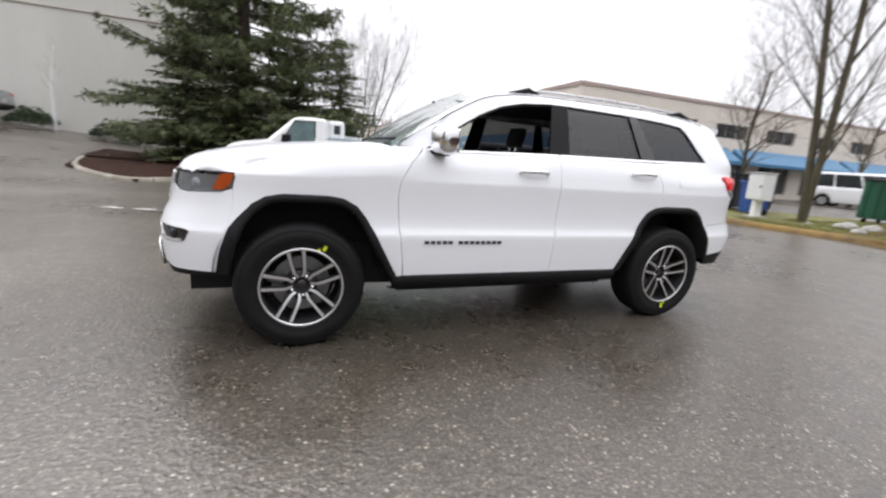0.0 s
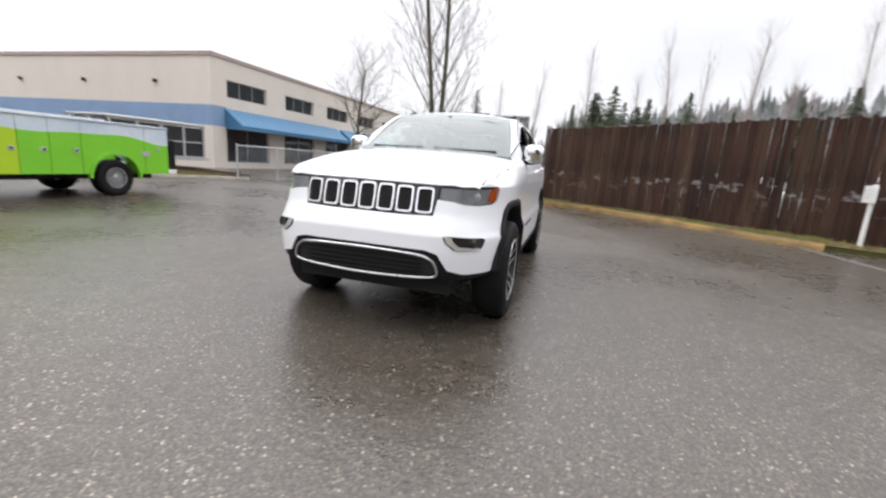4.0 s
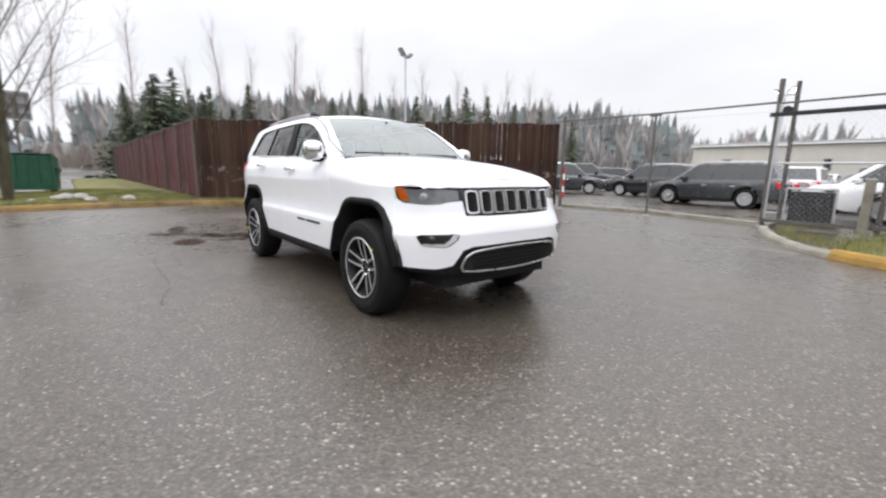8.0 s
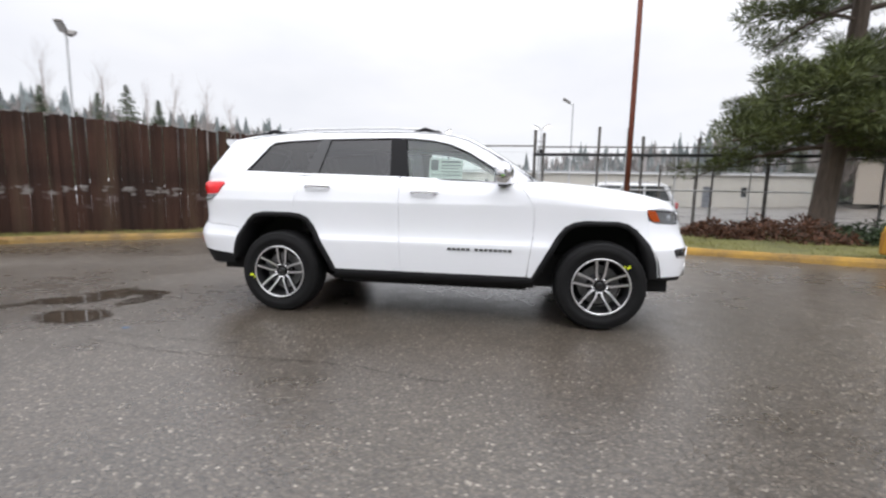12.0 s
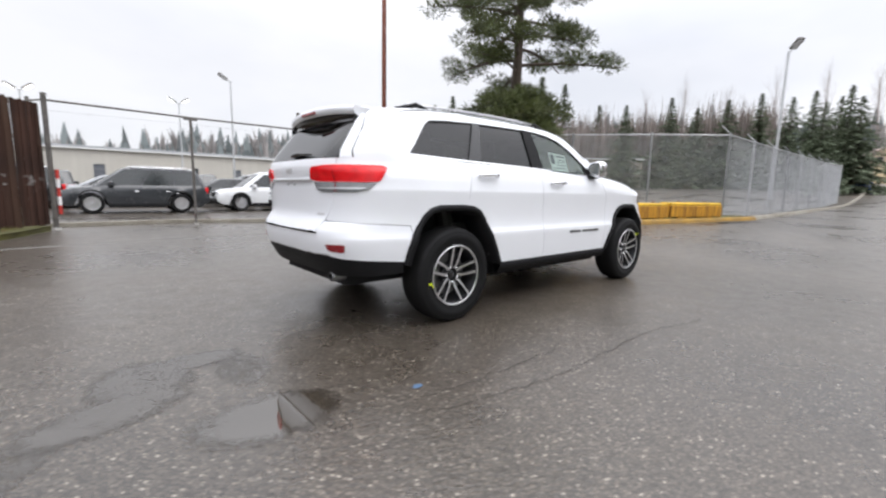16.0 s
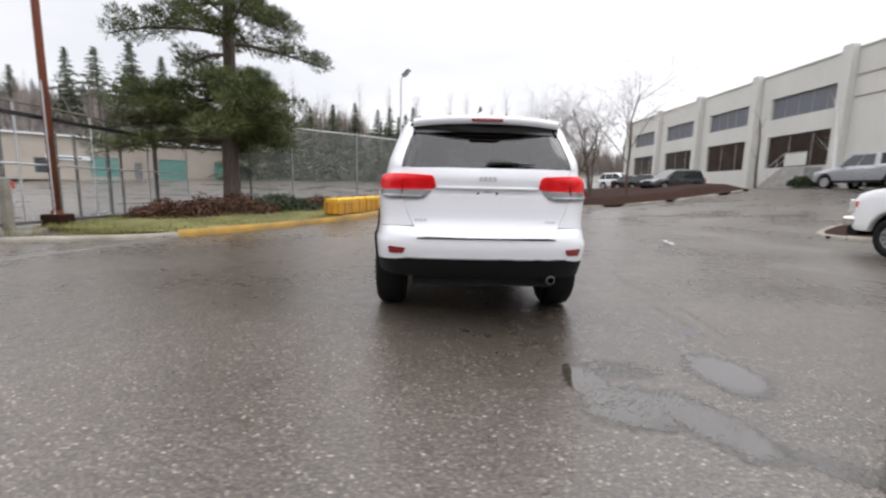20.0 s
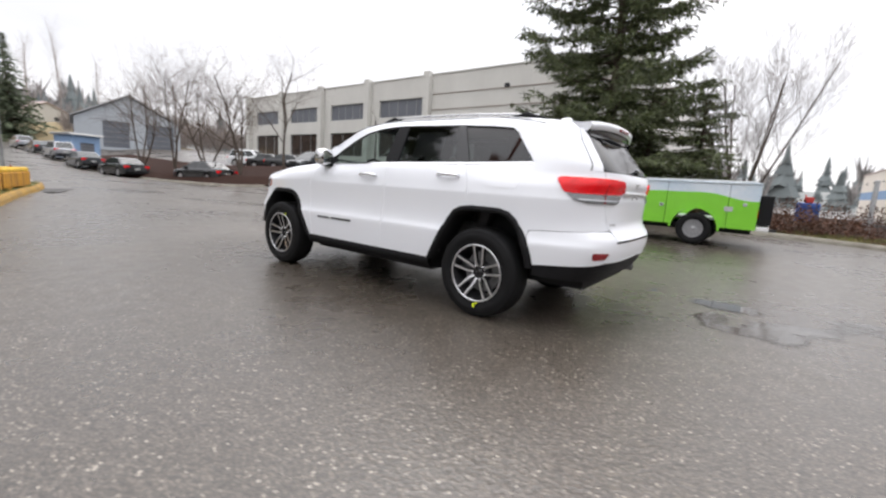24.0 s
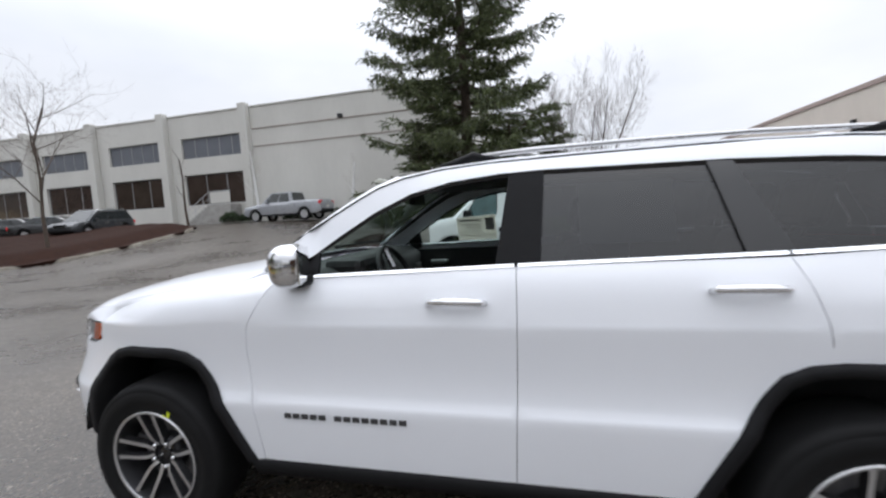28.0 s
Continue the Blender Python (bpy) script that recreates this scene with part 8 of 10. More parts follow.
def service_truck():
    cx, cy = 0.0, -9.0
    ob = thing("service_truck", "white service truck with a lime and green utility body", "truck", at=Matrix.Translation((cx, cy, 0)))
    front, rear = 1.93, -1.97
    rw = 0.385
    # cab and bonnet
    deck = [(-1.72, 1.30), (0.3, 1.33), (0.72, 1.37), (1.3, 1.28), (1.58, 1.20), (1.68, 1.12), (1.72, 0.96)]
    off = 1.16
    bm = body_loft(3.44, 1.96, 0.46, deck, [(front - off, rw, 0.50)], n=60, end=0.10)
    bmesh.ops.translate(bm, verts=bm.verts, vec=(off, 0, 0))
    cut = [f for f in bm.faces if f.calc_center_median().x < 0.40]
    bmesh.ops.delete(bm, geom=cut, context="FACES")
    crisp(part("cab_body", bm, [M_VANWHITE, M_DARK], ob, smooth=True), 0.5)
    xb1, xt1, zr, belt = 1.98, 1.22, 2.0, 1.30
    yb, yt = 0.93, 0.80
    crisp(part("cab_roof", cabin_loft(0.42, xb1, 0.46, xt1, belt, zr, yb, yt), M_VANWHITE, ob, smooth=True), 0.5)
    for s in (1, -1):
        q = []
        for x, u in ((0.78, 0.10), (1.58, 0.06), (1.26, 0.80), (0.78, 0.82)):
            q.append(Vector((x, s * (yb + (yt - yb) * u), belt + (zr - belt) * u)))
        bm = bmesh.new()
        slab(bm, q, (0, s, 0.2))
        part("door_window", bm, M_TRUCKGLASS, ob)
        # the window's black rubber surround
        bm = bmesh.new()
        big_q = [p + Vector(((p.x - 1.1) * 0.07, -s * 0.004, (p.z - 1.6) * 0.09)) for p in q]
        slab(bm, big_q, (0, s, 0.2))
        part("window_seal", bm, M_CLAD, ob)
        bm = bmesh.new()
        for x in (0.62, 1.62):
            box(bm, x - 0.005, x + 0.005, s * 0.985 - 0.008, s * 0.985 + 0.001, 0.52, 1.26)
        box(bm, 0.62, 1.62, s * 0.985 - 0.008, s * 0.985 + 0.001, 0.515, 0.525)
        part("door_gap", bm, M_DARK, ob)
        part("door_handle", boxed(0.66, 0.74, s * 0.985 - 0.012, s * 0.985 + 0.014, 0.93, 1.05, bevel=0.01), M_CLAD, ob)
        part("door_mirror", boxed(1.36, 1.58, s * 1.12 - 0.12, s * 1.12 + 0.12, 1.32, 1.52, bevel=0.04), M_CLAD, ob)
        part("mirror_arm", tubed([(1.58, s * 0.92, 1.36), (1.48, s * 1.06, 1.38)], 0.02), M_CLAD, ob)
        part("door_sign", boxed(0.78, 1.46, s * 0.98 - 0.004, s * 0.98 + 0.009, 0.88, 1.02, bevel=0.003), M_PAPER, ob, "pale sign plate with dark blue bars")
        part("sign_bar", boxed(0.80, 1.26, s * 0.98 + s * 0.007 - 0.003, s * 0.98 + s * 0.007 + 0.004, 0.90, 1.00), M_SIGNBLUE, ob)
        part("sign_bar", boxed(1.30, 1.43, s * 0.98 + s * 0.007 - 0.003, s * 0.98 + s * 0.007 + 0.004, 0.91, 0.99), M_WINDOW, ob)
        part("door_trim", boxed(0.66, 1.55, s * 0.985 - 0.004, s * 0.985 + 0.007, 0.72, 0.735), M_GALV, ob)
        part("headlamp", boxed(2.56, 2.885, s * 0.725 - 0.215, s * 0.725 + 0.215, 0.80, 1.08, bevel=0.03), M_LAMPCLEAR, ob)
        part("turn_lamp", boxed(2.60, 2.74, s * 0.90 - 0.06, s * 0.90 + 0.055, 0.92, 1.05, bevel=0.02), M_AMBER, ob)
        part("cab_step", boxed(0.62, 1.38, s * 0.92 - 0.06, s * 0.92 + 0.06, 0.40, 0.47, bevel=0.01), M_CLAD, ob)
    bm = bmesh.new()
    q = [Vector((xb1 + (xt1 - xb1) * u, s * (yb + (yt - yb) * u - 0.10), belt + (zr - belt) * u)) for u, s in ((0.05, -1), (0.05, 1), (0.9, 1), (0.9, -1))]
    slab(bm, q, (0.7, 0, 0.8))
    part("windscreen", bm, M_TRUCKGLASS, ob)
    part("grille", boxed(2.75, 2.90, -0.50, 0.50, 0.76, 1.08, bevel=0.03), M_GALV, ob)
    for k in range(4):
        part("grille_bar", boxed(2.88, 2.915, -0.46, 0.46, 0.77 + k * 0.065, 0.80 + k * 0.065), M_GLOSSBLACK, ob)
    part("front_bumper", boxed(2.70, 2.98, -0.97, 0.97, 0.55, 0.74, bevel=0.05), M_CHROME, ob, "chrome front bumper")
    part("lower_bumper", boxed(2.66, 2.92, -0.90, 0.90, 0.36, 0.56, bevel=0.05), M_CLAD, ob)
    # utility body: side walls in compartments, open tray between
    part("chassis", boxed(-3.1, 2.3, -0.55, 0.55, 0.34, 0.50), M_DARK, ob)
    part("tray_floor", boxed(-3.18, 0.40, -0.70, 0.70, 0.62, 0.68), M_GALV, ob)
    part("bulkhead", boxed(0.34, 0.42, -0.96, 0.96, 0.50, 1.50, bevel=0.01), M_VANWHITE, ob)
    part("cab_extension", boxed(0.02, 0.46, -0.76, 0.80, 1.49, 1.96, bevel=0.09), M_VANWHITE, ob)
    for s in (1, -1):
        part("quarter_window", boxed(0.14, 0.30, (0.80 if s > 0 else -0.76) - 0.008, (0.80 if s > 0 else -0.76) + 0.006, 1.62, 1.84, bevel=0.003), M_CARGLASS, ob)
    arch_r = 0.50
    for s in (1, -1):
        cuts = [0.43, -0.30, -0.78, -1.32, -2.62, -3.20]
        for k, (a, b) in enumerate(zip(cuts, cuts[1:])):
            n = max(4, int((a - b) / 0.055))
            for upper in (0, 1):
                bm = bmesh.new()
                rows = []
                for i in range(n + 1):
                    x = a - 0.006 + (b - a + 0.012) * i / n
                    lo = 0.47
                    if abs(x - rear) < arch_r:
                        lo = max(lo, rw + math.sqrt(arch_r ** 2 - (x - rear) ** 2))
                    z0, z1 = (lo, wave(x)) if not upper else (wave(x) + 0.0005, 1.50)
                    rows.append([bm.verts.new((x, s * y, z)) for y, z in ((0.995, z0), (0.995, z1), (0.72, z1), (0.72, z0))])
                for p, q in zip(rows, rows[1:]):
                    for j in range(4):
                        bm.faces.new((p[j], q[j], q[(j + 1) % 4], p[(j + 1) % 4]))
                bm.faces.new(rows[0])
                bm.faces.new(rows[-1][::-1])
                bmesh.ops.recalc_face_normals(bm, faces=bm.faces[:])
                m = M_PALEBLUE if upper else (M_LIME if k == 0 else M_GREEN)
                part("compartment_top" if upper else "compartment_door", bm, m, ob, "pale blue and white upper band" if upper else ("yellow-green locker door" if k == 0 else "bright green locker door"))
            if k in (0, 1, 2):
                x = b + 0.10
                lat = part("latch", boxed(x - 0.045, x + 0.045, s * 1.0 - 0.012, s * 1.0 + 0.012, 0.88, 0.96, bevel=0.008), M_GALV, ob)
                part("latch_ring", boxed(x - 0.022, x + 0.022, s * 1.012 - 0.006, s * 1.012 + 0.006, 0.90, 0.94), M_BLACKSTEEL, lat)
        part("latch", boxed(-2.98, -2.90, s * 1.0 - 0.012, s * 1.0 + 0.012, 1.00, 1.07, bevel=0.008), M_GALV, ob)
        part("fuel_flap", boxed(-2.72, -2.55, s * 1.0 - 0.006, s * 1.0 + 0.008, 0.86, 0.97, bevel=0.01), M_GALV, ob)
        part("top_lid", boxed(-3.21, 0.44, s * 0.86 - 0.16, s * 0.86 + 0.16, 1.50, 1.535, bevel=0.008), M_PALEBLUE, ob, "pale blue locker lid")
        bm = bmesh.new()
        prev = None
        for i in range(17):
            ang = math.pi * i / 16
            ring = [bm.verts.new((rear + r * math.cos(ang), s * y, rw + r * math.sin(ang))) for r, y in ((arch_r - 0.002, 0.94), (arch_r - 0.002, 1.025), (arch_r + 0.045, 1.025), (arch_r + 0.045, 0.94))]
            if prev:
                for j in range(4):
                    bm.faces.new((prev[j], ring[j], ring[(j + 1) % 4], prev[(j + 1) % 4]))
            prev = ring
        bmesh.ops.recalc_face_normals(bm, faces=bm.faces[:])
        part("wheel_arch", bm, M_GREEN, ob, smooth=False)
        part("tail_lamp", boxed(-3.215, -3.19, s * 0.86 - 0.05, s * 0.86 + 0.05, 0.75, 0.95), M_RED, ob)
    part("tail_box", boxed(-3.46, -3.20, -0.88, 0.92, 0.60, 1.26, bevel=0.02), M_CLAD, ob, "black box at the tail")
    part("mud_step", boxed(-3.44, -3.20, -0.95, 0.97, 0.46, 0.56, bevel=0.015), M_WHITE, ob, "white rear step")
    part("tow_bar", boxed(-3.6, -3.1, -0.06, 0.06, 0.42, 0.48), M_BLACKSTEEL, ob)
    part("ladder_rack", tubed([(-3.1, -0.86, 1.53), (-3.1, -0.86, 1.62), (0.3, -0.86, 1.62), (0.3, -0.86, 1.53)], 0.02), M_GALV, ob)
    for s in (1, -1):
        wheel_parts(ob, front, s * 0.86, rw, M_STEELRIM, 12, 0.24, 0.56)
        wheel_parts(ob, rear, s * 0.84, rw, M_STEELRIM, 12, 0.28, 0.56)
    for x in (front, rear):
        part("axle", tubed([(x, -0.8, rw), (x, 0.8, rw)], 0.05), M_DARK, ob)


service_truck()


# ---- gate and posts ----
def upright(name, label, x, y, h, r, material, category="post", group="", z=None, foot=True, seg=10, cap=True):
    ob = thing(name, label, category, group, at=Matrix.Translation((x, y, ground_z(x, y) if z is None else z)))
    part("shaft", tubed([(0, 0, 0), (0, 0, h)], r, seg), material, ob)
    if cap:
        part("cap", tubed([(0, 0, h), (0, 0, h + 0.03), (0, 0, h + 0.05)], [r * 1.12, r * 1.12, r * 0.5], seg), material, ob)
    if foot:
        part("footing", tubed([(0, 0, 0.0), (0, 0, 0.05)], [r * 2.2, r * 1.9], 12), M_CONCRETE, ob)
    return ob


GATE_POSTS = "posts of the sliding gate"
p0 = upright("gate_post", "steel gate post with red and white bands at the fence end", -4.12, 9.55, 2.95, 0.05, M_POSTDARK, group=GATE_POSTS)
for k in range(5):
    part("band", tubed([(0.10, -0.02, 0.35 + k * 0.2), (0.10, -0.02, 0.55 + k * 0.2)], 0.035), M_REDPAINT if k % 2 == 0 else M_WHITE, p0)
part("brace", tubed([(0, 0.02, 2.85), (-0.5, -0.5, 2.65)], 0.02), M_POSTDARK, p0)
p1 = upright("gate_post", "slim T-topped steel post in the gateway", -1.3, 9.75, 2.74, 0.034, M_POSTDARK, group=GATE_POSTS)
part("cross_arm", tubed([(-0.16, 0, 2.79), (0.16, 0, 2.79)], 0.03), M_POSTDARK, p1)
p2 = upright("gate_post", "double steel gate post with rungs between", 1.52, 9.5, 3.25, 0.05, M_POSTDARK, group=GATE_POSTS)
part("second_shaft", tubed([(0.28, 0.1, 0.0), (0.28, 0.1, 3.22)], 0.045), M_POSTDARK, p2)
for z in (0.35, 1.1, 1.85, 2.6, 2.95):
    part("rung", tubed([(0, 0, z), (0.28, 0.1, z)], 0.018), M_GALV, p2)
part("roller", tubed([(0.16, 0.0, 2.62), (0.16, 0.12, 2.62)], 0.09, 14), M_BLACKSTEEL, p2)
for k, (x, h) in enumerate(((3.45, 3.32), (4.75, 3.0), (6.35, 2.9), (8.3, 3.3))):
    upright("gate_post", "weathered steel post carrying the gate rails", x, 9.35, h, 0.045, M_POSTDARK, group=GATE_POSTS)
ob = thing("overhead_rail", "slim steel rail over the gate opening", "rail")
part("tube", tubed([(-4.12, 9.55, 2.84), (-1.3, 9.75, 2.83), (1.52, 9.5, 2.80)], 0.024), M_POSTDARK, ob)
part("tension_wire", tubed([(-4.12, 9.55, 2.62), (-1.3, 9.75, 2.66), (1.52, 9.5, 2.6)], 0.004, 5), M_GALV, ob)

ob = thing("sliding_gate", "black steel gate rails slid open along the fence", "gate")
part("top_rail", boxed(1.45, 9.9, 9.20, 9.26, 2.46, 2.55, bevel=0.008), M_BLACKSTEEL, ob, "black top rail")
part("upper_tube", tubed([(1.6, 9.23, 2.74), (9.9, 9.23, 2.74)], 0.022), M_POSTDARK, ob)
part("middle_rail", tubed([(1.6, 9.23, 1.46), (9.9, 9.23, 1.46)], 0.022), M_GALV, ob)
part("bottom_rail", boxed(1.6, 9.9, 9.20, 9.26, 0.16, 0.23), M_POSTDARK, ob)
for x in (1.62, 3.7, 5.7, 7.8, 9.86):
    part("stile", tubed([(x, 9.23, 0.2), (x, 9.23, 2.74)], 0.022), M_GALV, ob)
bm = bmesh.new()
h, x0, x1, pitch = 2.3, 1.62, 9.86, 0.11
for i in range(int((x1 - x0 + h) / pitch)):
    for s in (1, -1):
        a, b = x0 + i * pitch - h, x0 + i * pitch
        za, zb = (0.2, 2.5) if s > 0 else (2.5, 0.2)
        lo, hi = max(a, x0), min(b, x1)
        if hi <= lo:
            continue
        m = (zb - za) / (b - a)
        tube(bm, [(lo, 9.235, za + m * (lo - a)), (hi, 9.235, za + m * (hi - a))], 0.0018, 3, caps=False)
part("wire_mesh", bm, M_GALV, ob)["kind"] = "stuff"

ob = thing("gate_motor", "dark gate motor box in a pale steel frame", "gate motor", at=Matrix.Translation((2.35, 9.62, 0.06)))
part("housing", boxed(-0.36, 0.36, -0.22, 0.22, 0.12, 0.80, bevel=0.02), M_BLACKSTEEL, ob)
part("front_panel", boxed(-0.30, 0.30, -0.24, -0.219, 0.18, 0.72, bevel=0.008), M_BLACKSTEEL, ob)
for x in (-0.42, 0.42):
    part("frame_leg", tubed([(x, -0.26, 0), (x, -0.26, 0.86)], 0.02), M_GALV, ob)
part("frame_rail", tubed([(-0.42, -0.26, 0.86), (0.42, -0.26, 0.86)], 0.02), M_GALV, ob)
part("frame_rail", tubed([(-0.42, -0.26, 0.12), (0.42, -0.26, 0.12)], 0.02), M_GALV, ob)
part("plinth", boxed(-0.5, 0.5, -0.32, 0.3, -0.06, 0.12, bevel=0.02), M_CONCRETE, ob)
ob = thing("stub_post", "short weathered timber post beside the gate motor", "post", at=Matrix.Translation((3.25, 9.15, 0.08)))
part("shaft", boxed(-0.075, 0.075, -0.075, 0.075, 0, 1.05, bevel=0.012), M_KERB, ob)
part("cap", boxed(-0.085, 0.085, -0.085, 0.085, 1.05, 1.08, bevel=0.008), M_GALV, ob)
ob = upright("sign_post", "pale timber post with a small white sign by the fence", -5.8, 7.06, 1.32, 0.042, M_WHITE, category="sign")
part("plate", boxed(-0.2, 0.2, -0.062, -0.046, 1.0, 1.34, bevel=0.004), M_WHITE, ob, "white sign plate")
for k in range(3):
    part("bar", boxed(-0.12, 0.12 - k * 0.05, -0.066, -0.063, 1.24 - k * 0.07, 1.245 - k * 0.07), M_INK, ob)

ob = thing("rust_pole", "tall rust-brown steel pole on a dark footing", "pole", at=Matrix.Translation((4.29, 9.05, 0.08)))
part("shaft", tubed([(0, 0, 0), (0, 0, 6), (0, 0, 14)], [0.078, 0.074, 0.065], 16), M_RUSTPOLE, ob, smooth=True)
part("base_block", boxed(-0.22, 0.22, -0.22, 0.22, -0.02, 0.28, bevel=0.03), M_BARK_MULCH, ob, "dark rusty base block")
part("collar", tubed([(0, 0, 0.28), (0, 0, 0.36)], 0.115, 16), M_RUSTPOLE, ob)
part("conduit", tubed([(-0.105, -0.04, 0.2), (-0.105, -0.04, 3.2)], 0.016), M_GALV, ob)


# ---- concrete barriers ----
M_BARRIER = mat("rust_streaked_yellow_concrete", (0.10, 0.035, 0.010), 0.8, scale=3.4, bump=0.4, bump_scale=35, colour2=(0.72, 0.36, 0.02), stretch=(2.6, 2.6, 0.3))
M_BARRIERTOP = mat("yellow_concrete_top", (0.42, 0.26, 0.03), 0.85, scale=5, bump=0.4, bump_scale=35, colour2=(0.80, 0.50, 0.04))


def barrier(x0, y0, x1, y1):
    d = Vector((x1 - x0, y1 - y0, 0))
    m = Matrix.Translation(((x0 + x1) / 2, (y0 + y1) / 2, ground_z((x0 + x1) / 2, (y0 + y1) / 2) + 0.1)) @ Matrix.Rotation(math.atan2(d.y, d.x), 4, "Z")
    ob = thing("concrete_barrier", "rust-streaked yellow concrete barrier block on the kerb", "barrier", "yellow concrete barriers", at=m)
    L = d.length / 2
    part("block", boxed(-L, L, -0.25, 0.25, 0.05, 0.44, bevel=0.035), M_BARRIER, ob)
    bm = boxed(-L + 0.01, L - 0.01, -0.235, 0.235, 0.42, 0.54, bevel=0.05)
    rng = random.Random(int(x0 * 10))
    for v in bm.verts:
        v.co.z += rng.uniform(-0.012, 0.012)
        v.co.y *= 0.97 if v.co.z > 0.5 else 1.0
    part("top", bm, M_BARRIERTOP, ob, "paler yellow crumbling top")
    for s in (-0.55, 0.55):
        part("foot", boxed(s * L - 0.18, s * L + 0.18, -0.24, 0.24, 0.0, 0.08, bevel=0.01), M_BARRIER, ob)
    for s in (-0.5, 0.5):
        part("lifting_eye", tubed([(s * L - 0.06, 0, 0.52), (s * L - 0.04, 0, 0.59), (s * L + 0.04, 0, 0.59), (s * L + 0.06, 0, 0.52)], 0.012, 6), M_RUSTPOLE, ob)


for q in ((7.0, 3.45, 8.9, 2.96), (9.0, 2.93, 10.85, 2.47), (10.95, 2.43, 13.2, 1.62)):
    barrier(*q)


# ---- lamp poles ----
M_LAMPGLOW = mat("lit_lamp_glass", (0.8, 0.8, 0.78), 0.3)
nt = M_LAMPGLOW.node_tree
nt.nodes["Principled BSDF"].inputs["Emission Color"].default_value = (1, 0.97, 0.9, 1)
nt.nodes["Principled BSDF"].inputs["Emission Strength"].default_value = 6.0


def lamp_pole(x, y, h, heads, turn=0.0, lit=False):
    ob = thing("lamp_pole", "grey lot lamp pole with " + ("lit floodlights" if lit else "a flat lamp head"), "lamp pole", "lamp poles round the yard", at=on_ground(x, y, turn))
    part("pole", tubed([(0, 0, 0), (0, 0, h)], [0.085, 0.055], 10), M_GALV, ob)
    part("base", tubed([(0, 0, -0.05), (0, 0, 0.6)], 0.22, 12), M_CONCRETE, ob)
    for k in range(heads):
        s = 1 if k % 2 == 0 else -1
        part("arm", tubed([(0, 0, h - 0.1), (0, s * 0.3, h + 0.06)], 0.028), M_GALV, ob)
        tilt = Matrix.Translation((0, s * 0.3, h + 0.08)) @ Matrix.Rotation(s * 0.55, 4, "X")
        bm = boxed(-0.19, 0.19, -0.05 if s > 0 else -0.68, 0.68 if s > 0 else 0.05, -0.05, 0.10, bevel=0.04)
        bmesh.ops.transform(bm, matrix=tilt, verts=bm.verts)
        head = part("lamp_head", bm, M_POSTDARK, ob)
        bm = boxed(-0.15, 0.15, 0.05 if s > 0 else -0.6, 0.6 if s > 0 else -0.05, -0.09, -0.045)
        bmesh.ops.transform(bm, matrix=tilt, verts=bm.verts)
        part("lens", bm, M_LAMPGLOW if lit else M_LAMPCLEAR, head)


lamp_pole(-22.9, 16.0, 9.3, 2, 0.5)
lamp_pole(6.15, 34.1, 9.2, 1, 1.6)
lamp_pole(27.7, 3.07, 9.0, 1, 2.4)
lamp_pole(-6.5, 44.0, 8.2, 2, 1.2, True)
lamp_pole(4.5, 46.0, 9.0, 2, 1.2, True)


# ---- steps up to the grey building ----
ob = thing("entry_stair", "concrete steps with grey railings up to the warehouse", "stair", at=Matrix.Translation((25.6, -24.2, ground_z(24, -24))))
for k in range(8):
    part("step", boxed(-0.28 * (k + 1), -0.28 * k, -0.35, 0.75, 0.0, 0.175 * (k + 1), bevel=0.008), M_CONCRETE, ob)
part("landing", boxed(-4.0, -2.24, -0.35, 0.75, 0.0, 1.40, bevel=0.01), M_CONCRETE, ob)
for y in (0.70,):
    part("handrail", tubed([(0.0, y, 0.95), (-2.24, y, 2.35), (-4.0, y, 2.35)], 0.022), M_GALV, ob)
    part("mid_rail", tubed([(0.0, y, 0.5), (-2.24, y, 1.9), (-4.0, y, 1.9)], 0.016), M_GALV, ob)
    for k in range(6):
        x = -0.1 - 0.76 * k
        z = min(1.40, 0.175 * (int(-x / 0.28) + 1))
        part("baluster", tubed([(x, y, z), (x, y, 0.95 + min(1.40, -x * 0.625))], 0.018), M_GALV, ob)
part("infill_panel", boxed(-4.0, -2.3, 0.71, 0.735, 1.5, 2.3), M_GREYWALL, ob)


# ---- far buildings ----
M_BEIGE = mat("beige_metal_siding", (0.50, 0.48, 0.43), 0.7, var=0.06, scale=0.4, stretch=(3, 3, 0.3), bump=0.2, bump_scale=12)
M_BROWNWALL = mat("tan_block_wall", (0.40, 0.35, 0.29), 0.85, var=0.08, scale=0.4)
M_PALEWALL = mat("pale_grey_metal_siding", (0.40, 0.43, 0.46), 0.6, var=0.05, scale=0.3)
M_ROOFGREY = mat("grey_metal_roof", (0.34, 0.35, 0.36), 0.5, var=0.1, scale=0.4)
M_GREENDOOR = mat("sea_green_door_paint", (0.06, 0.26, 0.22), 0.5, var=0.1)
# ochre greyed and lightened: mist at the road end is in this colour
M_HOUSE = mat("misted_ochre_siding", (0.46, 0.385, 0.30), 0.8, var=0.06)
M_BANK = mat("yellow_brown_dry_grass", (0.20, 0.16, 0.085), 0.95, scale=0.6, colour2=(0.30, 0.235, 0.13), bump=0.5, bump_scale=8)


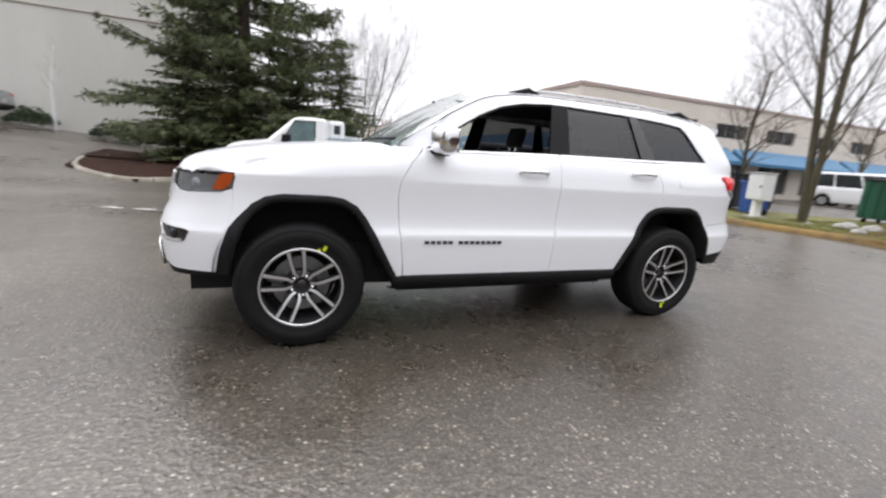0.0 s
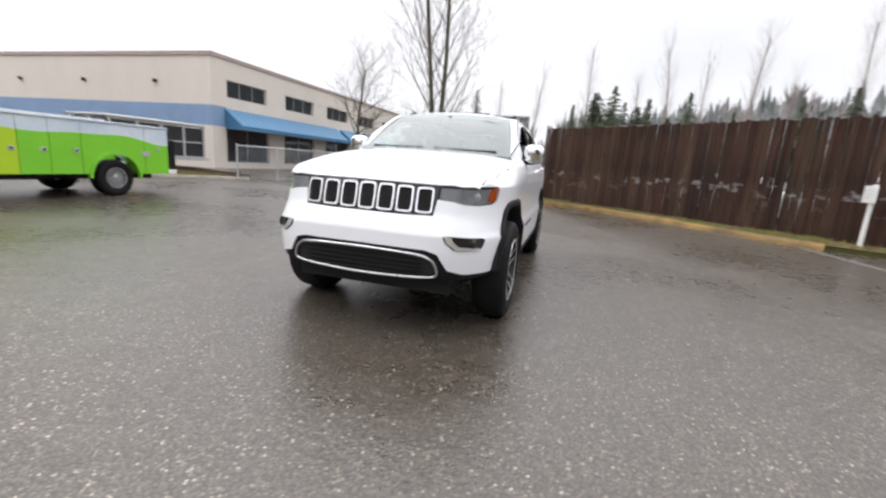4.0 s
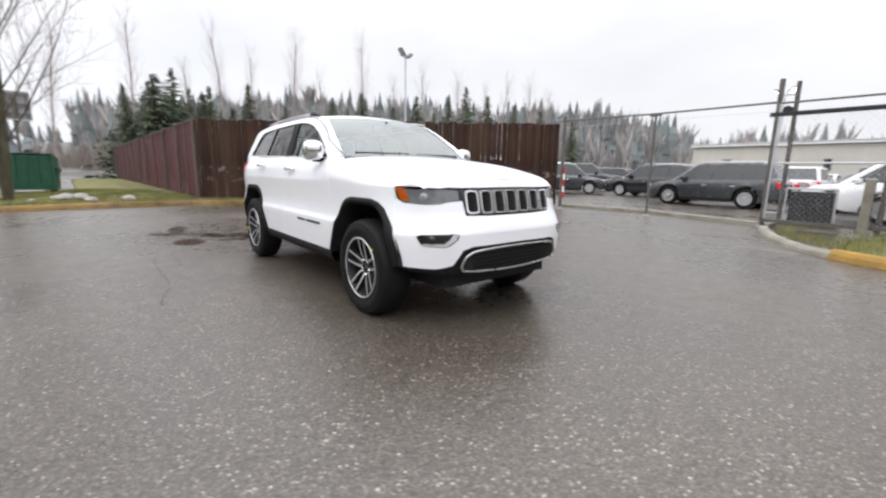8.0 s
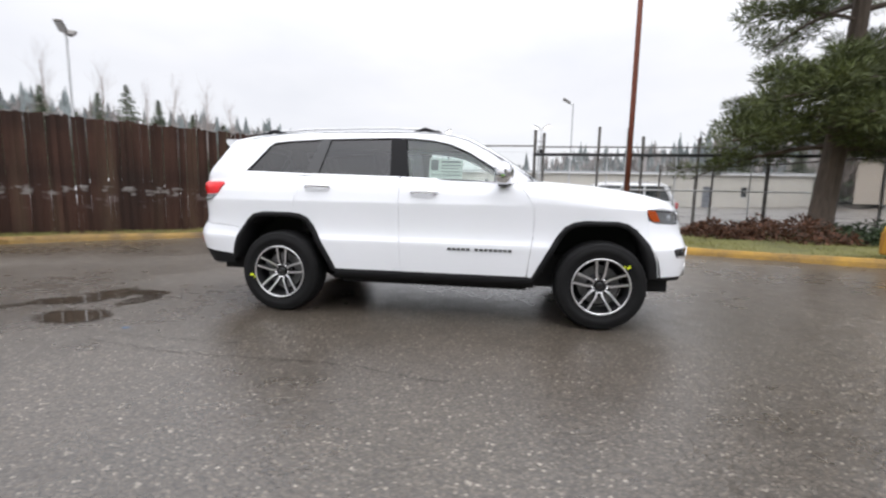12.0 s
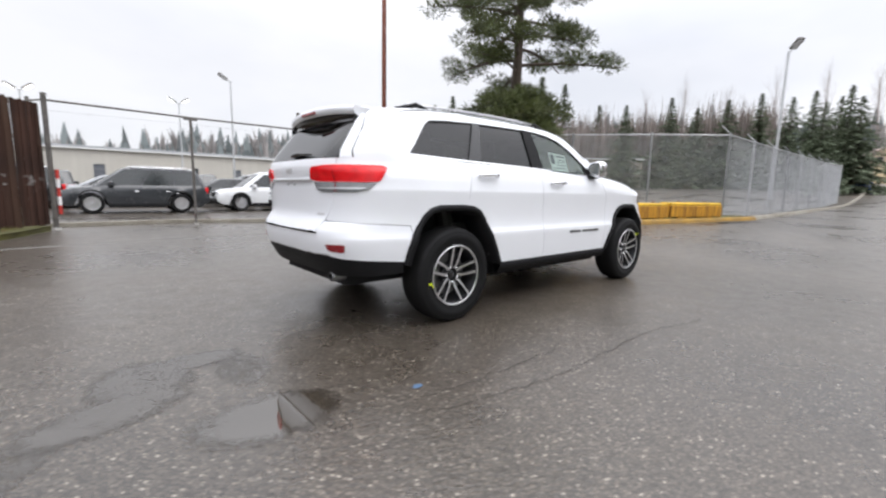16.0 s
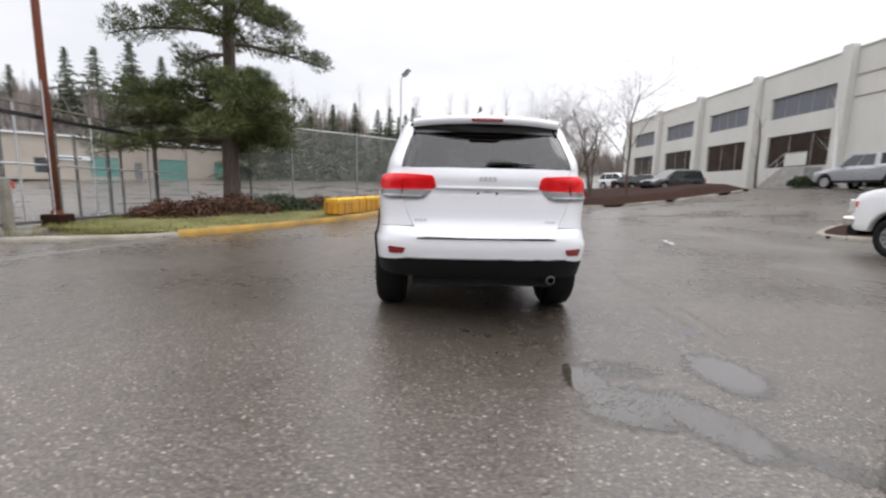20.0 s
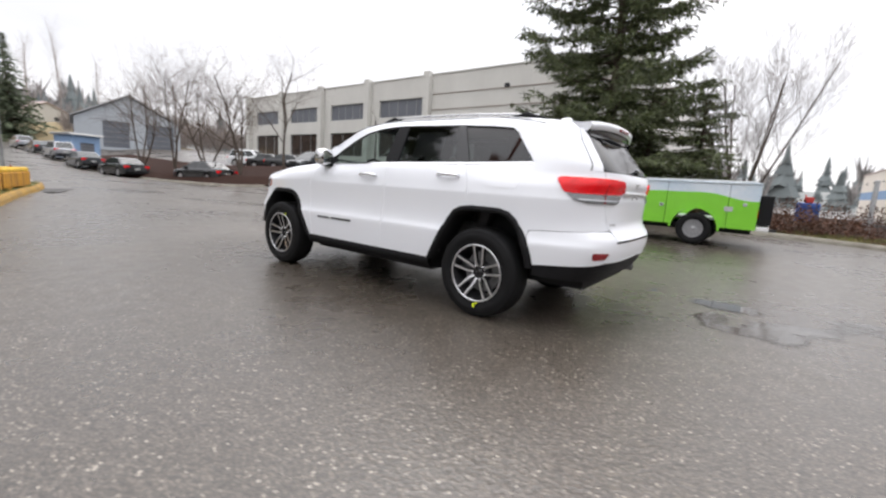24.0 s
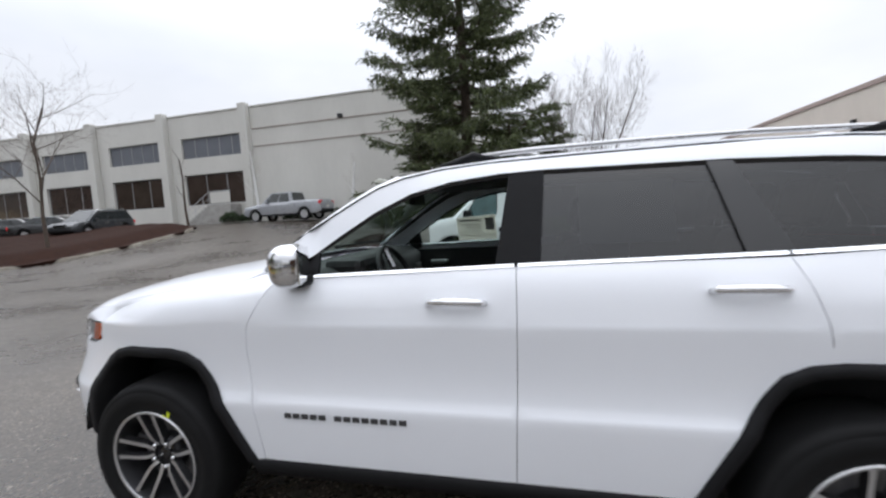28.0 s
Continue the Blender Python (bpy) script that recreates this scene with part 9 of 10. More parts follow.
def hall(name, label, x0, y0, x1, y1, deep, h, wall, roof, openings, rise=0.4, gable=False, z=None):
    """A building whose front runs from one corner to another; openings: (from, to, low, high, kind)."""
    d = Vector((x1 - x0, y1 - y0, 0))
    L = d.length
    base = (ground_z((x0 + x1) / 2, (y0 + y1) / 2) if z is None else z) - 0.3
    m = Matrix.Translation((x0, y0, base)) @ Matrix.Rotation(math.atan2(d.y, d.x), 4, "Z")
    ob = thing(name, label, "building", at=m)
    bm = bmesh.new()
    # the wall is built round its openings, so each is a real hole
    xs = sorted({0.0, L} | {v for o in openings for v in o[:2]})
    for a, b in zip(xs, xs[1:]):
        cut = sorted((o[2], o[3]) for o in openings if o[0] <= a + 1e-6 and o[1] >= b - 1e-6)
        low = 0.0
        for lo, hi in cut + [(h, h)]:
            if lo - low > 0.01:
                box(bm, a, b, 0.0, 0.25, low, lo)
            low = hi
    box(bm, 0, 0.25, 0.25, deep, 0, h)
    box(bm, L - 0.25, L, 0.25, deep, 0, h)
    box(bm, 0.25, L - 0.25, deep - 0.25, deep, 0, h)
    part("wall", bm, wall, ob)
    if gable:
        bm = bmesh.new()
        prism(bm, [(-0.4, h - 0.05), (L / 2, h + rise), (L + 0.4, h - 0.05), (L + 0.4, h + 0.12), (L / 2, h + rise + 0.2), (-0.4, h + 0.12)], -deep - 0.4, 0.4, m=Matrix.Rotation(math.pi / 2, 4, "X"))
        part("roof", bm, roof, ob)
        bm = bmesh.new()
        prism(bm, [(0, h), (L, h), (L / 2, h + rise)], -0.25, 0.0, m=Matrix.Rotation(math.pi / 2, 4, "X"))
        part("gable_wall", bm, wall, ob)
    else:
        part("roof", boxed(-0.25, L + 0.25, -0.3, deep + 0.3, h, h + rise, bevel=0.05), roof, ob)
        part("gutter", boxed(-0.25, L + 0.25, -0.42, -0.30, h + 0.02, h + 0.16), M_WHITE, ob)
    for a, b, lo, hi, kind in openings:
        if kind == "window":
            w = part("window", boxed(a, b, 0.14, 0.17, lo, hi), M_WINDOW, ob)
            bm = bmesh.new()
            for q in ((a, a + 0.07, lo, hi), (b - 0.07, b, lo, hi), (a + 0.07, b - 0.07, lo, lo + 0.07), (a + 0.07, b - 0.07, hi - 0.07, hi)):
                box(bm, q[0], q[1], 0.06, 0.14, q[2], q[3])
            part("frame", bm, M_FRAMEGREY, w)
        else:
            dr = part("door", boxed(a, b, 0.12, 0.17, lo, hi), M_GREENDOOR if kind == "green" else M_WINGREY, ob)
            bm = bmesh.new()
            for k in range(1, 5):
                zz = lo + (hi - lo) * k / 5
                box(bm, a, b, 0.10, 0.118, zz - 0.02, zz + 0.02)
            part("panel_rib", bm, M_FRAMEGREY, dr)
    return ob


wins = []
for k in range(11):
    a = 4.0 + k * 5.6
    wins.append((a, a + (0.9 if k % 3 else 1.2), (2.0 if k % 3 else 0.3), 3.6, "window" if k % 3 else "grey"))
hall("warehouse", "long low beige metal warehouse behind the sales lot", -22.6, 68.5, 47.5, 68.5, 18, 5.4, M_BEIGE, M_ROOFGREY, wins, rise=0.45, z=0.3)
hall("yard_building", "tan block building with sea-green doors across the yard", 45.0, 57.0, 70.0, 30.0, 14, 5.6, M_BROWNWALL, M_ROOFGREY, [(3.0, 4.4, 0.6, 3.0, "grey"), (7.5, 9.0, 0.8, 2.8, "window"), (13.0, 16.2, 0.5, 3.2, "green"), (18.0, 18.9, 0.4, 2.6, "grey"), (21.0, 24.6, 0.5, 3.3, "green"), (28.5, 31.0, 0.6, 3.2, "green"), (33.0, 34.2, 1.0, 2.6, "window")], rise=0.3)
ob = thing("wall_sign", "white sign board on the tan yard building", "sign", at=Matrix.Translation((52.3, 48.9, 4.2)) @ Matrix.Rotation(math.atan2(-27, 25), 4, "Z"))
part("board", boxed(-2.2, 2.2, -0.12, 0.0, -0.28, 0.28, bevel=0.02), M_WHITE, ob)
part("bar", boxed(-1.7, 1.4, -0.135, -0.121, -0.1, 0.1), M_SIGNBLUE, ob)
hall("gabled_warehouse", "pale grey gabled warehouse up the road", 72, -12.2, 69.5, -24.2, 18, 4.2, M_PALEWALL, M_ROOFGREY, [(3, 6, 0.4, 4.0, "grey"), (8, 11.5, 0.4, 4.0, "grey")], rise=3.5, gable=True)
for k, (x, y) in enumerate(((126, -2), (134, -16), (138, 8), (128, -30))):
    hall("hill_house", "ochre house on the bank at the road end", x, y, x + 3, y - 10, 9, 5.2, M_HOUSE if k % 2 == 0 else M_BEIGE, M_ROOFTRIM, [(1.5, 2.7, 1.2, 2.4, "window"), (6.5, 7.7, 1.2, 2.4, "window"), (1.5, 2.7, 3.6, 4.6, "window"), (6.5, 7.7, 3.6, 4.6, "window"), (4.2, 5.2, 0.3, 2.4, "grey")], rise=2.6, gable=True, z=ground_z(112, 0) + 2.6)
hall("shed", "blue lean-to shed beside the road", 59.5, -9.2, 60.0, -11.9, 4, 2.7, M_BLUEBAND, M_ROOFGREY, [(0.8, 2.2, 0.3, 1.9, "grey")], rise=0.25)
# dry grass bank at the road end
bm = bmesh.new()
n, mm = 26, 10
grid = []
rng = random.Random(77)
for i in range(n + 1):
    y = 34 - 78 * i / n
    for_row = []
    for j in range(mm + 1):
        x = 108 + 34 * j / mm
        edge = min(1.0, min(i, n - i) / 4)
        for_row.append(bm.verts.new((x + rng.uniform(-0.5, 0.5), y, ground_z(x, y) + (3.2 * step(0, 6, j) * edge) - 0.25 * (j == 0) + rng.uniform(0, 0.25) * (0 < j))))
    grid.append(for_row)
for i in range(n):
    for j in range(mm):
        bm.faces.new((grid[i][j], grid[i + 1][j], grid[i + 1][j + 1], grid[i][j + 1]))
tagged(part("grass_bank", bm, M_BANK, smooth=True), "yellow-brown grass bank at the end of the road", "bank", kind="structure")


# ---- billboards ----
def billboard(y0, y1, z0, z1, x=-100.0):
    m = Matrix.Translation((x, (y0 + y1) / 2, 0))
    ob = thing("billboard", "grey roadside billboard seen from behind on steel posts", "billboard", "roadside billboards", at=m)
    h = (y1 - y0) / 2
    part("panel", boxed(-0.25, 0.0, -h, h, z0, z1, bevel=0.03), M_FRAMEGREY, ob)
    part("walkway", boxed(0.05, 1.0, -h, h, z0 - 0.25, z0 - 0.1), M_GALV, ob)
    for k in range(7):
        y = -h + 0.5 + (2 * h - 1) * k / 6
        part("stringer", boxed(0.0, 0.22, y - 0.08, y + 0.08, z0, z1), M_POSTDARK, ob)
    for k in range(3):
        part("cross_beam", boxed(0.2, 0.36, -h, h, z0 + 0.6 + k * (z1 - z0) * 0.36, z0 + 0.85 + k * (z1 - z0) * 0.36), M_POSTDARK, ob)
    for y in (-h * 0.5, h * 0.5):
        part("pole", tubed([(0.55, y, -0.2), (0.55, y, z1 - 0.6)], 0.28, 10), M_POSTDARK, ob)


billboard(-32, -19.6, 8.5, 13.8)
billboard(-18.6, -10, 8.8, 13.4)


# ---- bins and utility box by the verge ----
ob = thing("utility_box", "pale grey utility cabinet on a white post", "utility box", at=Matrix.Translation((-12.4, -5.5, 0.1)) @ Matrix.Rotation(math.radians(62), 4, "Z"))
part("cabinet", boxed(-0.42, 0.42, -0.16, 0.16, 0.55, 1.36, bevel=0.015), M_VANWHITE, ob)
part("door", boxed(-0.39, 0.39, -0.18, -0.161, 0.58, 1.33, bevel=0.006), M_VANWHITE, ob)
part("hood", boxed(-0.45, 0.45, -0.21, 0.19, 1.36, 1.40, bevel=0.01), M_GALV, ob)
part("hasp", boxed(0.30, 0.36, -0.20, -0.18, 0.92, 1.00), M_BLACKSTEEL, ob)
part("post", boxed(-0.13, 0.13, -0.10, 0.10, 0.0, 0.56, bevel=0.01), M_WHITE, ob)
part("plinth", boxed(-0.25, 0.25, -0.22, 0.22, -0.05, 0.05, bevel=0.01), M_CONCRETE, ob)


def bin_cart(x, y, turn, paint, label, w=0.6, d=0.7, h=1.05):
    ob = thing("wheeled_bin", label, "bin", "bins on the verge", at=on_ground(x, y, turn) @ Matrix.Translation((0, 0, 0.1)))
    bm = bmesh.new()
    box(bm, -w / 2, w / 2, -d / 2, d / 2, 0.06, h, bevel=0.03)
    for v in bm.verts:
        k = 0.84 + 0.16 * v.co.z / h
        v.co.x *= k
        v.co.y *= k
    part("tub", bm, paint, ob)
    lid = boxed(-w / 2 - 0.03, w / 2 + 0.03, -d / 2 - 0.05, d / 2 + 0.03, h, h + 0.07, bevel=0.025)
    part("lid", lid, paint, ob)
    part("handle", tubed([(-w / 2 + 0.05, d / 2 + 0.08, h - 0.04), (w / 2 - 0.05, d / 2 + 0.08, h - 0.04)], 0.016), M_CLAD, ob)
    for s in (1, -1):
        part("wheel", tubed([(s * w * 0.38, d * 0.36, 0.1), (s * w * 0.46, d * 0.36, 0.1)], 0.1, 14), M_RUBBER, ob)


def skip(x, y, turn, paint, label, w, d, h, z=0.1):
    ob = thing("dumpster", label, "dumpster", at=on_ground(x, y, turn) @ Matrix.Translation((0, 0, z)))
    bm = bmesh.new()
    prism(bm, [(-d / 2, 0.15), (d / 2 - 0.12, 0.15), (d / 2, h * 0.85), (d / 2 - 0.05, h * 0.87), (-d / 2, h)], -w / 2, w / 2, m=Matrix(((0, 0, 1, 0), (1, 0, 0, 0), (0, 1, 0, 0), (0, 0, 0, 1))))
    bmesh.ops.recalc_face_normals(bm, faces=bm.faces[:])
    part("tub", bm, paint, ob)
    for k in range(5):
        xx = -w / 2 + w * (k + 0.5) / 5
        part("rib", boxed(xx - 0.03, xx + 0.03, -d / 2 - 0.04, -d / 2, 0.16, h - 0.04), paint, ob)
    for s in (1, -1):
        bm = boxed(s * w / 4 - w / 4 + 0.01, s * w / 4 + w / 4 - 0.01, -d / 2 - 0.04, d / 2 + 0.03, -0.02, 0.02, bevel=0.012, m=Matrix.Translation((0, 0, h * 0.94)) @ Matrix.Rotation(-0.11, 4, "X"))
        part("lid", bm, M_CLAD, ob, "black plastic lid")
        part("fork_sleeve", boxed(s * (w / 2 + 0.05) - 0.05, s * (w / 2 + 0.05) + 0.05, -d * 0.35, d * 0.35, h * 0.55, h * 0.55 + 0.14), paint, ob)
        for yy in (-d * 0.36, d * 0.3):
            part("castor", tubed([(s * w * 0.4 - 0.03, yy, 0.08), (s * w * 0.4 + 0.03, yy, 0.08)], 0.08, 12), M_RUBBER, ob)


skip(-14.6, -7.6, 1.35, mat("black_dumpster_paint", (0.015, 0.017, 0.024), 0.5, var=0.3, scale=3), "black steel dumpster beside the utility box", 1.8, 1.2, 1.35)
bin_cart(-13.6, -6.4, 1.2, M_BLUEBIN, "blue recycling bin beside the utility box")
skip(-17.6, -4.35, 1.5, M_GREENBIN, "dark green steel dumpster on the grass verge", 1.5, 1.2, 1.45)


# ---- slatted trailer, hydrant and junk in the planting strip ----
ob = thing("cage_trailer", "black-panelled trailer with grey steel frames and white top", "trailer", at=Matrix.Translation((-9.4, -16.4, 0.1)) @ Matrix.Rotation(math.radians(-3), 4, "Z"))
part("bed", boxed(-2.3, 2.3, -0.95, 0.95, 0.42, 0.54, bevel=0.01), M_GALV, ob)
for k in range(4):
    x = -2.05 + 1.02 * k
    for z0, z1 in ((0.58, 1.18), (1.24, 1.84)):
        part("panel", boxed(x + 0.04, x + 0.98, 0.84, 0.89, z0, z1), M_BLACKSTEEL, ob)
        part("panel", boxed(x + 0.04, x + 0.98, -0.89, -0.84, z0, z1), M_BLACKSTEEL, ob)
for k in range(5):
    x = -2.05 + 1.02 * k
    for s in (1, -1):
        part("upright", boxed(x - 0.045, x + 0.045, s * 0.90 - 0.05, s * 0.90 + 0.05, 0.50, 1.95), M_GALV, ob)
for s in (1, -1):
    for z in (0.56, 1.21, 1.90):
        part("side_rail", boxed(-2.1, 2.1, s * 0.90 - 0.03, s * 0.90 + 0.03, z - 0.03, z + 0.03), M_GALV, ob)
part("canopy", boxed(-2.2, 2.2, -1.0, 1.0, 1.95, 2.03, bevel=0.02), M_WHITE, ob, "white canopy sheet")
part("brace", tubed([(2.05, 0.92, 0.5), (2.75, 0.92, 1.85)], 0.06, 8), M_GALV, ob)
part("drawbar", boxed(2.2, 3.4, -0.06, 0.06, 0.40, 0.50), M_GALV, ob)
part("hitch_leg", tubed([(3.2, 0, -0.1), (3.2, 0, 0.5)], 0.035), M_GALV, ob)
for s in (1, -1):
    bm = bmesh.new()
    prev = None
    for i in range(13):
        a = math.pi * i / 12
        ring = [bm.verts.new((0.9 + r * math.cos(a), s * y, 0.34 + r * math.sin(a))) for r, y in ((0.40, 0.98), (0.40, 1.22), (0.43, 1.22), (0.43, 0.98))]
        if prev:
            for j in range(4):
                bm.faces.new((prev[j], ring[j], ring[(j + 1) % 4], prev[(j + 1) % 4]))
        prev = ring
    bmesh.ops.recalc_face_normals(bm, faces=bm.faces[:])
    part("mudguard", bm, M_GALV, ob)
    wheel_parts(ob, 0.9, s * 1.09, 0.33, M_STEELRIM, 6, 0.18)

M_HYDRANT = mat("yellow_hydrant_paint", (0.72, 0.46, 0.02), 0.5, var=0.15, scale=8)
ob = thing("fire_hydrant", "yellow cast-iron fire hydrant in the planting strip", "hydrant", at=Matrix.Translation((-6.7, -13.8, 0.1)))
bm = bmesh.new()
lathe(bm, [(0.17, -0.03), (0.17, 0.05), (0.11, 0.06), (0.105, 0.50), (0.15, 0.51), (0.15, 0.56), (0.12, 0.57), (0.115, 0.66), (0.14, 0.67), (0.13, 0.73), (0.08, 0.80), (0.03, 0.82), (0.03, 0.87), (0.001, 0.87)], 20)
part("barrel", bm, M_HYDRANT, ob, smooth=True)
for d, r in (((1, 0, 0), 0.06), ((-1, 0, 0), 0.06), ((0, 1, 0), 0.075)):
    d = Vector(d)
    part("outlet", tubed([d * 0.08 + Vector((0, 0, 0.44)), d * 0.20 + Vector((0, 0, 0.44))], r, 12), M_HYDRANT, ob)
    part("outlet_cap", tubed([d * 0.20 + Vector((0, 0, 0.44)), d * 0.23 + Vector((0, 0, 0.44))], r * 1.15, 6), M_HYDRANT, ob)

ob = thing("plastic_crate", "blue plastic crate standing in the bushes", "crate", at=Matrix.Translation((-4.6, -17.6, 0.1)))
part("tub", boxed(-0.35, 0.35, -0.28, 0.28, 0.35, 1.10, bevel=0.05), M_BLUEBIN, ob)
part("pallet", boxed(-0.45, 0.45, -0.4, 0.4, 0.0, 0.35, bevel=0.02), M_TRUNK, ob, "stack of grey timber")
ob = thing("fuel_can", "red plastic can on the blue crate", "can", at=Matrix.Translation((-4.6, -17.6, 1.2)))
part("tank", boxed(-0.14, 0.14, -0.1, 0.1, 0.0, 0.22, bevel=0.03), M_REDPAINT, ob)
part("spout", tubed([(0.08, 0, 0.2), (0.14, 0, 0.30)], 0.02), M_REDPAINT, ob)
for k, (x, y, h) in enumerate(((-6.1, -15.8, 2.0), (-2.4, -15.6, 1.9), (-8.0, -18.0, 2.1))):
    upright("grey_post", "weathered grey steel post among the bushes", x, y, h, 0.07, M_GALV, group="grey posts among the bushes", foot=False)
chain_link("fence_low", [(-8.9, -11.2), (-11.6, -9.6), (-13.2, -9.4)], 1.3, "low galvanised chain-link fence before the tan building", post_every=1.7, wires=True, pitch=0.12)


# ---- wet patches, cracks and marks on the asphalt ----
def water_material(name, rough, ior):
    """Rain water lying on asphalt: clear and still where it is deep, grit standing out of it where it is thin."""
    m = bpy.data.materials.new(name)
    m.use_nodes = True
    n, l = m.node_tree.nodes, m.node_tree.links
    b = n["Principled BSDF"]
    b.inputs["Base Color"].default_value = (0.044, 0.036, 0.027, 1)
    b.inputs["Roughness"].default_value = rough
    b.inputs["IOR"].default_value = ior
    co, at, grit, nz, rr = n.new("ShaderNodeTexCoord"), n.new("ShaderNodeAttribute"), n.new("ShaderNodeTexVoronoi"), n.new("ShaderNodeTexNoise"), n.new("ShaderNodeMapRange")
    at.attribute_name = "depth"
    grit.inputs["Scale"].default_value = 55
    nz.inputs["Scale"].default_value, nz.inputs["Detail"].default_value = 7.0, 5
    for t in (grit, nz):
        l.new(co.outputs["Object"], t.inputs["Vector"])
    low, sum_ = n.new("ShaderNodeMath"), n.new("ShaderNodeMath")
    low.operation = sum_.operation = "MULTIPLY_ADD"
    low.inputs[1].default_value, sum_.inputs[1].default_value = 0.35, 0.5
    l.new(grit.outputs["Distance"], low.inputs[0])
    l.new(at.outputs["Fac"], low.inputs[2])
    l.new(nz.outputs["Fac"], sum_.inputs[0])
    l.new(low.outputs[0], sum_.inputs[2])
    rr.inputs["From Min"].default_value, rr.inputs["From Max"].default_value = 0.38, 0.74
    l.new(sum_.outputs[0], rr.inputs["Value"])
    tr, mx = n.new("ShaderNodeBsdfTransparent"), n.new("ShaderNodeMixShader")
    l.new(rr.outputs[0], mx.inputs[0])
    l.new(tr.outputs[0], mx.inputs[1])
    l.new(b.outputs[0], mx.inputs[2])
    l.new(mx.outputs[0], n["Material Output"].inputs["Surface"])
    return m


def water_sheet(name, label, depth, level, bounds, material, z, d=0.03):
    """The part of the ground where a depth function rises over a level, its shore cut cleanly."""
    x0, x1, y0, y1 = bounds
    nx, ny = int((x1 - x0) / d), int((y1 - y0) / d)
    at = [[depth(x0 + i * d, y0 + j * d) - level for i in range(nx + 1)] for j in range(ny + 1)]
    vs, fs, deep, known = [], [], [], {}
    for j in range(ny):
        for i in range(nx):
            ring = [(i, j), (i + 1, j), (i + 1, j + 1), (i, j + 1)]
            vals = [at[b][a] for a, b in ring]
            if max(vals) <= 0:
                continue
            poly = []
            for k in range(4):
                (a, b), (e, f), u, v = ring[k], ring[(k + 1) % 4], vals[k], vals[(k + 1) % 4]
                if u > 0:
                    poly.append((a, b))
                if (u > 0) != (v > 0):
                    w = u / (u - v)
                    poly.append((a + (e - a) * w, b + (f - b) * w))
            ids = []
            for a, b in poly:
                key = (round(a, 4), round(b, 4))
                if key not in known:
                    known[key] = len(vs)
                    vs.append((x0 + a * d, y0 + b * d, z))
                    deep.append(depth(x0 + a * d, y0 + b * d) - level)
                ids.append(known[key])
            fs.append(tuple(ids))
    me = bpy.data.meshes.new(name)
    me.from_pydata(vs, [], fs)
    me.attributes.new("depth", "FLOAT", "POINT").data.foreach_set("value", deep)
    me.materials.append(material)
    return tagged(new(name, me), label, "puddle", kind="structure")


def lobes(parts, holes=(), rough=0.3, grain=3.0):
    """Depth of water in hollows (x, y, rx, ry, turn), less the humps that stand out of it."""
    def one(x, y, q):
        c, s_ = math.cos(q[4]), math.sin(q[4])
        u, v = (x - q[0]) * c + (y - q[1]) * s_, -(x - q[0]) * s_ + (y - q[1]) * c
        return 1 - math.sqrt((u / q[2]) ** 2 + (v / q[3]) ** 2)

    def depth(x, y):
        w = max(one(x, y, q) for q in parts)
        for q in holes:
            w = min(w, -1.3 * one(x, y, q))
        return w + rough * (noise.noise((x * grain, y * grain, 2)) + 0.5 * noise.noise((x * grain * 3, y * grain * 3, 7)))

    return depth


def blob(name, label, category, x, y, rx, ry, turn, seed, material, z=0.004, wob=0.30, n=56, kind="structure"):
    rng = random.Random(seed)
    ph = [(k, rng.uniform(0, 6.28), rng.uniform(0.3, 1.0) / k) for k in (2, 3, 4, 5, 7, 11)]
    bm = bmesh.new()
    c = bm.verts.new((0, 0, 0))
    ring = []
    for i in range(n):
        a = 2 * math.pi * i / n
        r = 1 + wob * sum(w * math.sin(k * a + p) for k, p, w in ph)
        ring.append(bm.verts.new((rx * r * math.cos(a), ry * r * math.sin(a), 0)))
    for i in range(n):
        bm.faces.new((c, ring[i], ring[(i + 1) % n]))
    ob = part(name, bm, material)
    ob.matrix_world = Matrix.Translation((x, y, ground_z(x, y) + z)) @ Matrix.Rotation(turn, 4, "Z")
    return tagged(ob, label, category, kind=kind)


M_PUDDLE = water_material("puddle_water_on_asphalt", 0.035, 2.05)
M_FILM = water_material("thin_water_film_on_asphalt", 0.07, 1.9)
pool = lobes([(-3.11, -1.45, 0.36, 0.25, -0.1)], (), 0.10)
water_sheet("puddle", "shallow rain puddle mirroring the sky and the car", pool, 0.03, (-4.0, -2.4, -2.2, -0.9), M_PUDDLE, 0.0025)
basin = lobes([(-3.25, -0.52, 0.30, 0.13, 0.0), (-3.53, -0.68, 0.25, 0.33, 0.15), (-3.68, -0.98, 0.40, 0.19, 0.35)], (), 0.13)
water_sheet("puddle", "thin curved rain puddle over the asphalt grit", lambda x, y: min(basin(x, y), 0.34), 0.0, (-4.5, -2.4, -1.6, -0.1), M_FILM, 0.0022)
thin = lobes([(-3.06, -0.80, 0.14, 0.28, 0.0), (-4.05, -1.35, 0.40, 0.10, 1.0), (-4.2, -1.68, 0.30, 0.13, 0.5), (-4.75, -1.40, 0.58, 0.16, -0.2)], (), 0.26)
water_sheet("puddle", "thin broken film of rain water trailing off the puddle", lambda x, y: min(thin(x, y), 0.16), 0.0, (-5.7, -2.6, -2.3, -0.2), M_FILM, 0.0015)


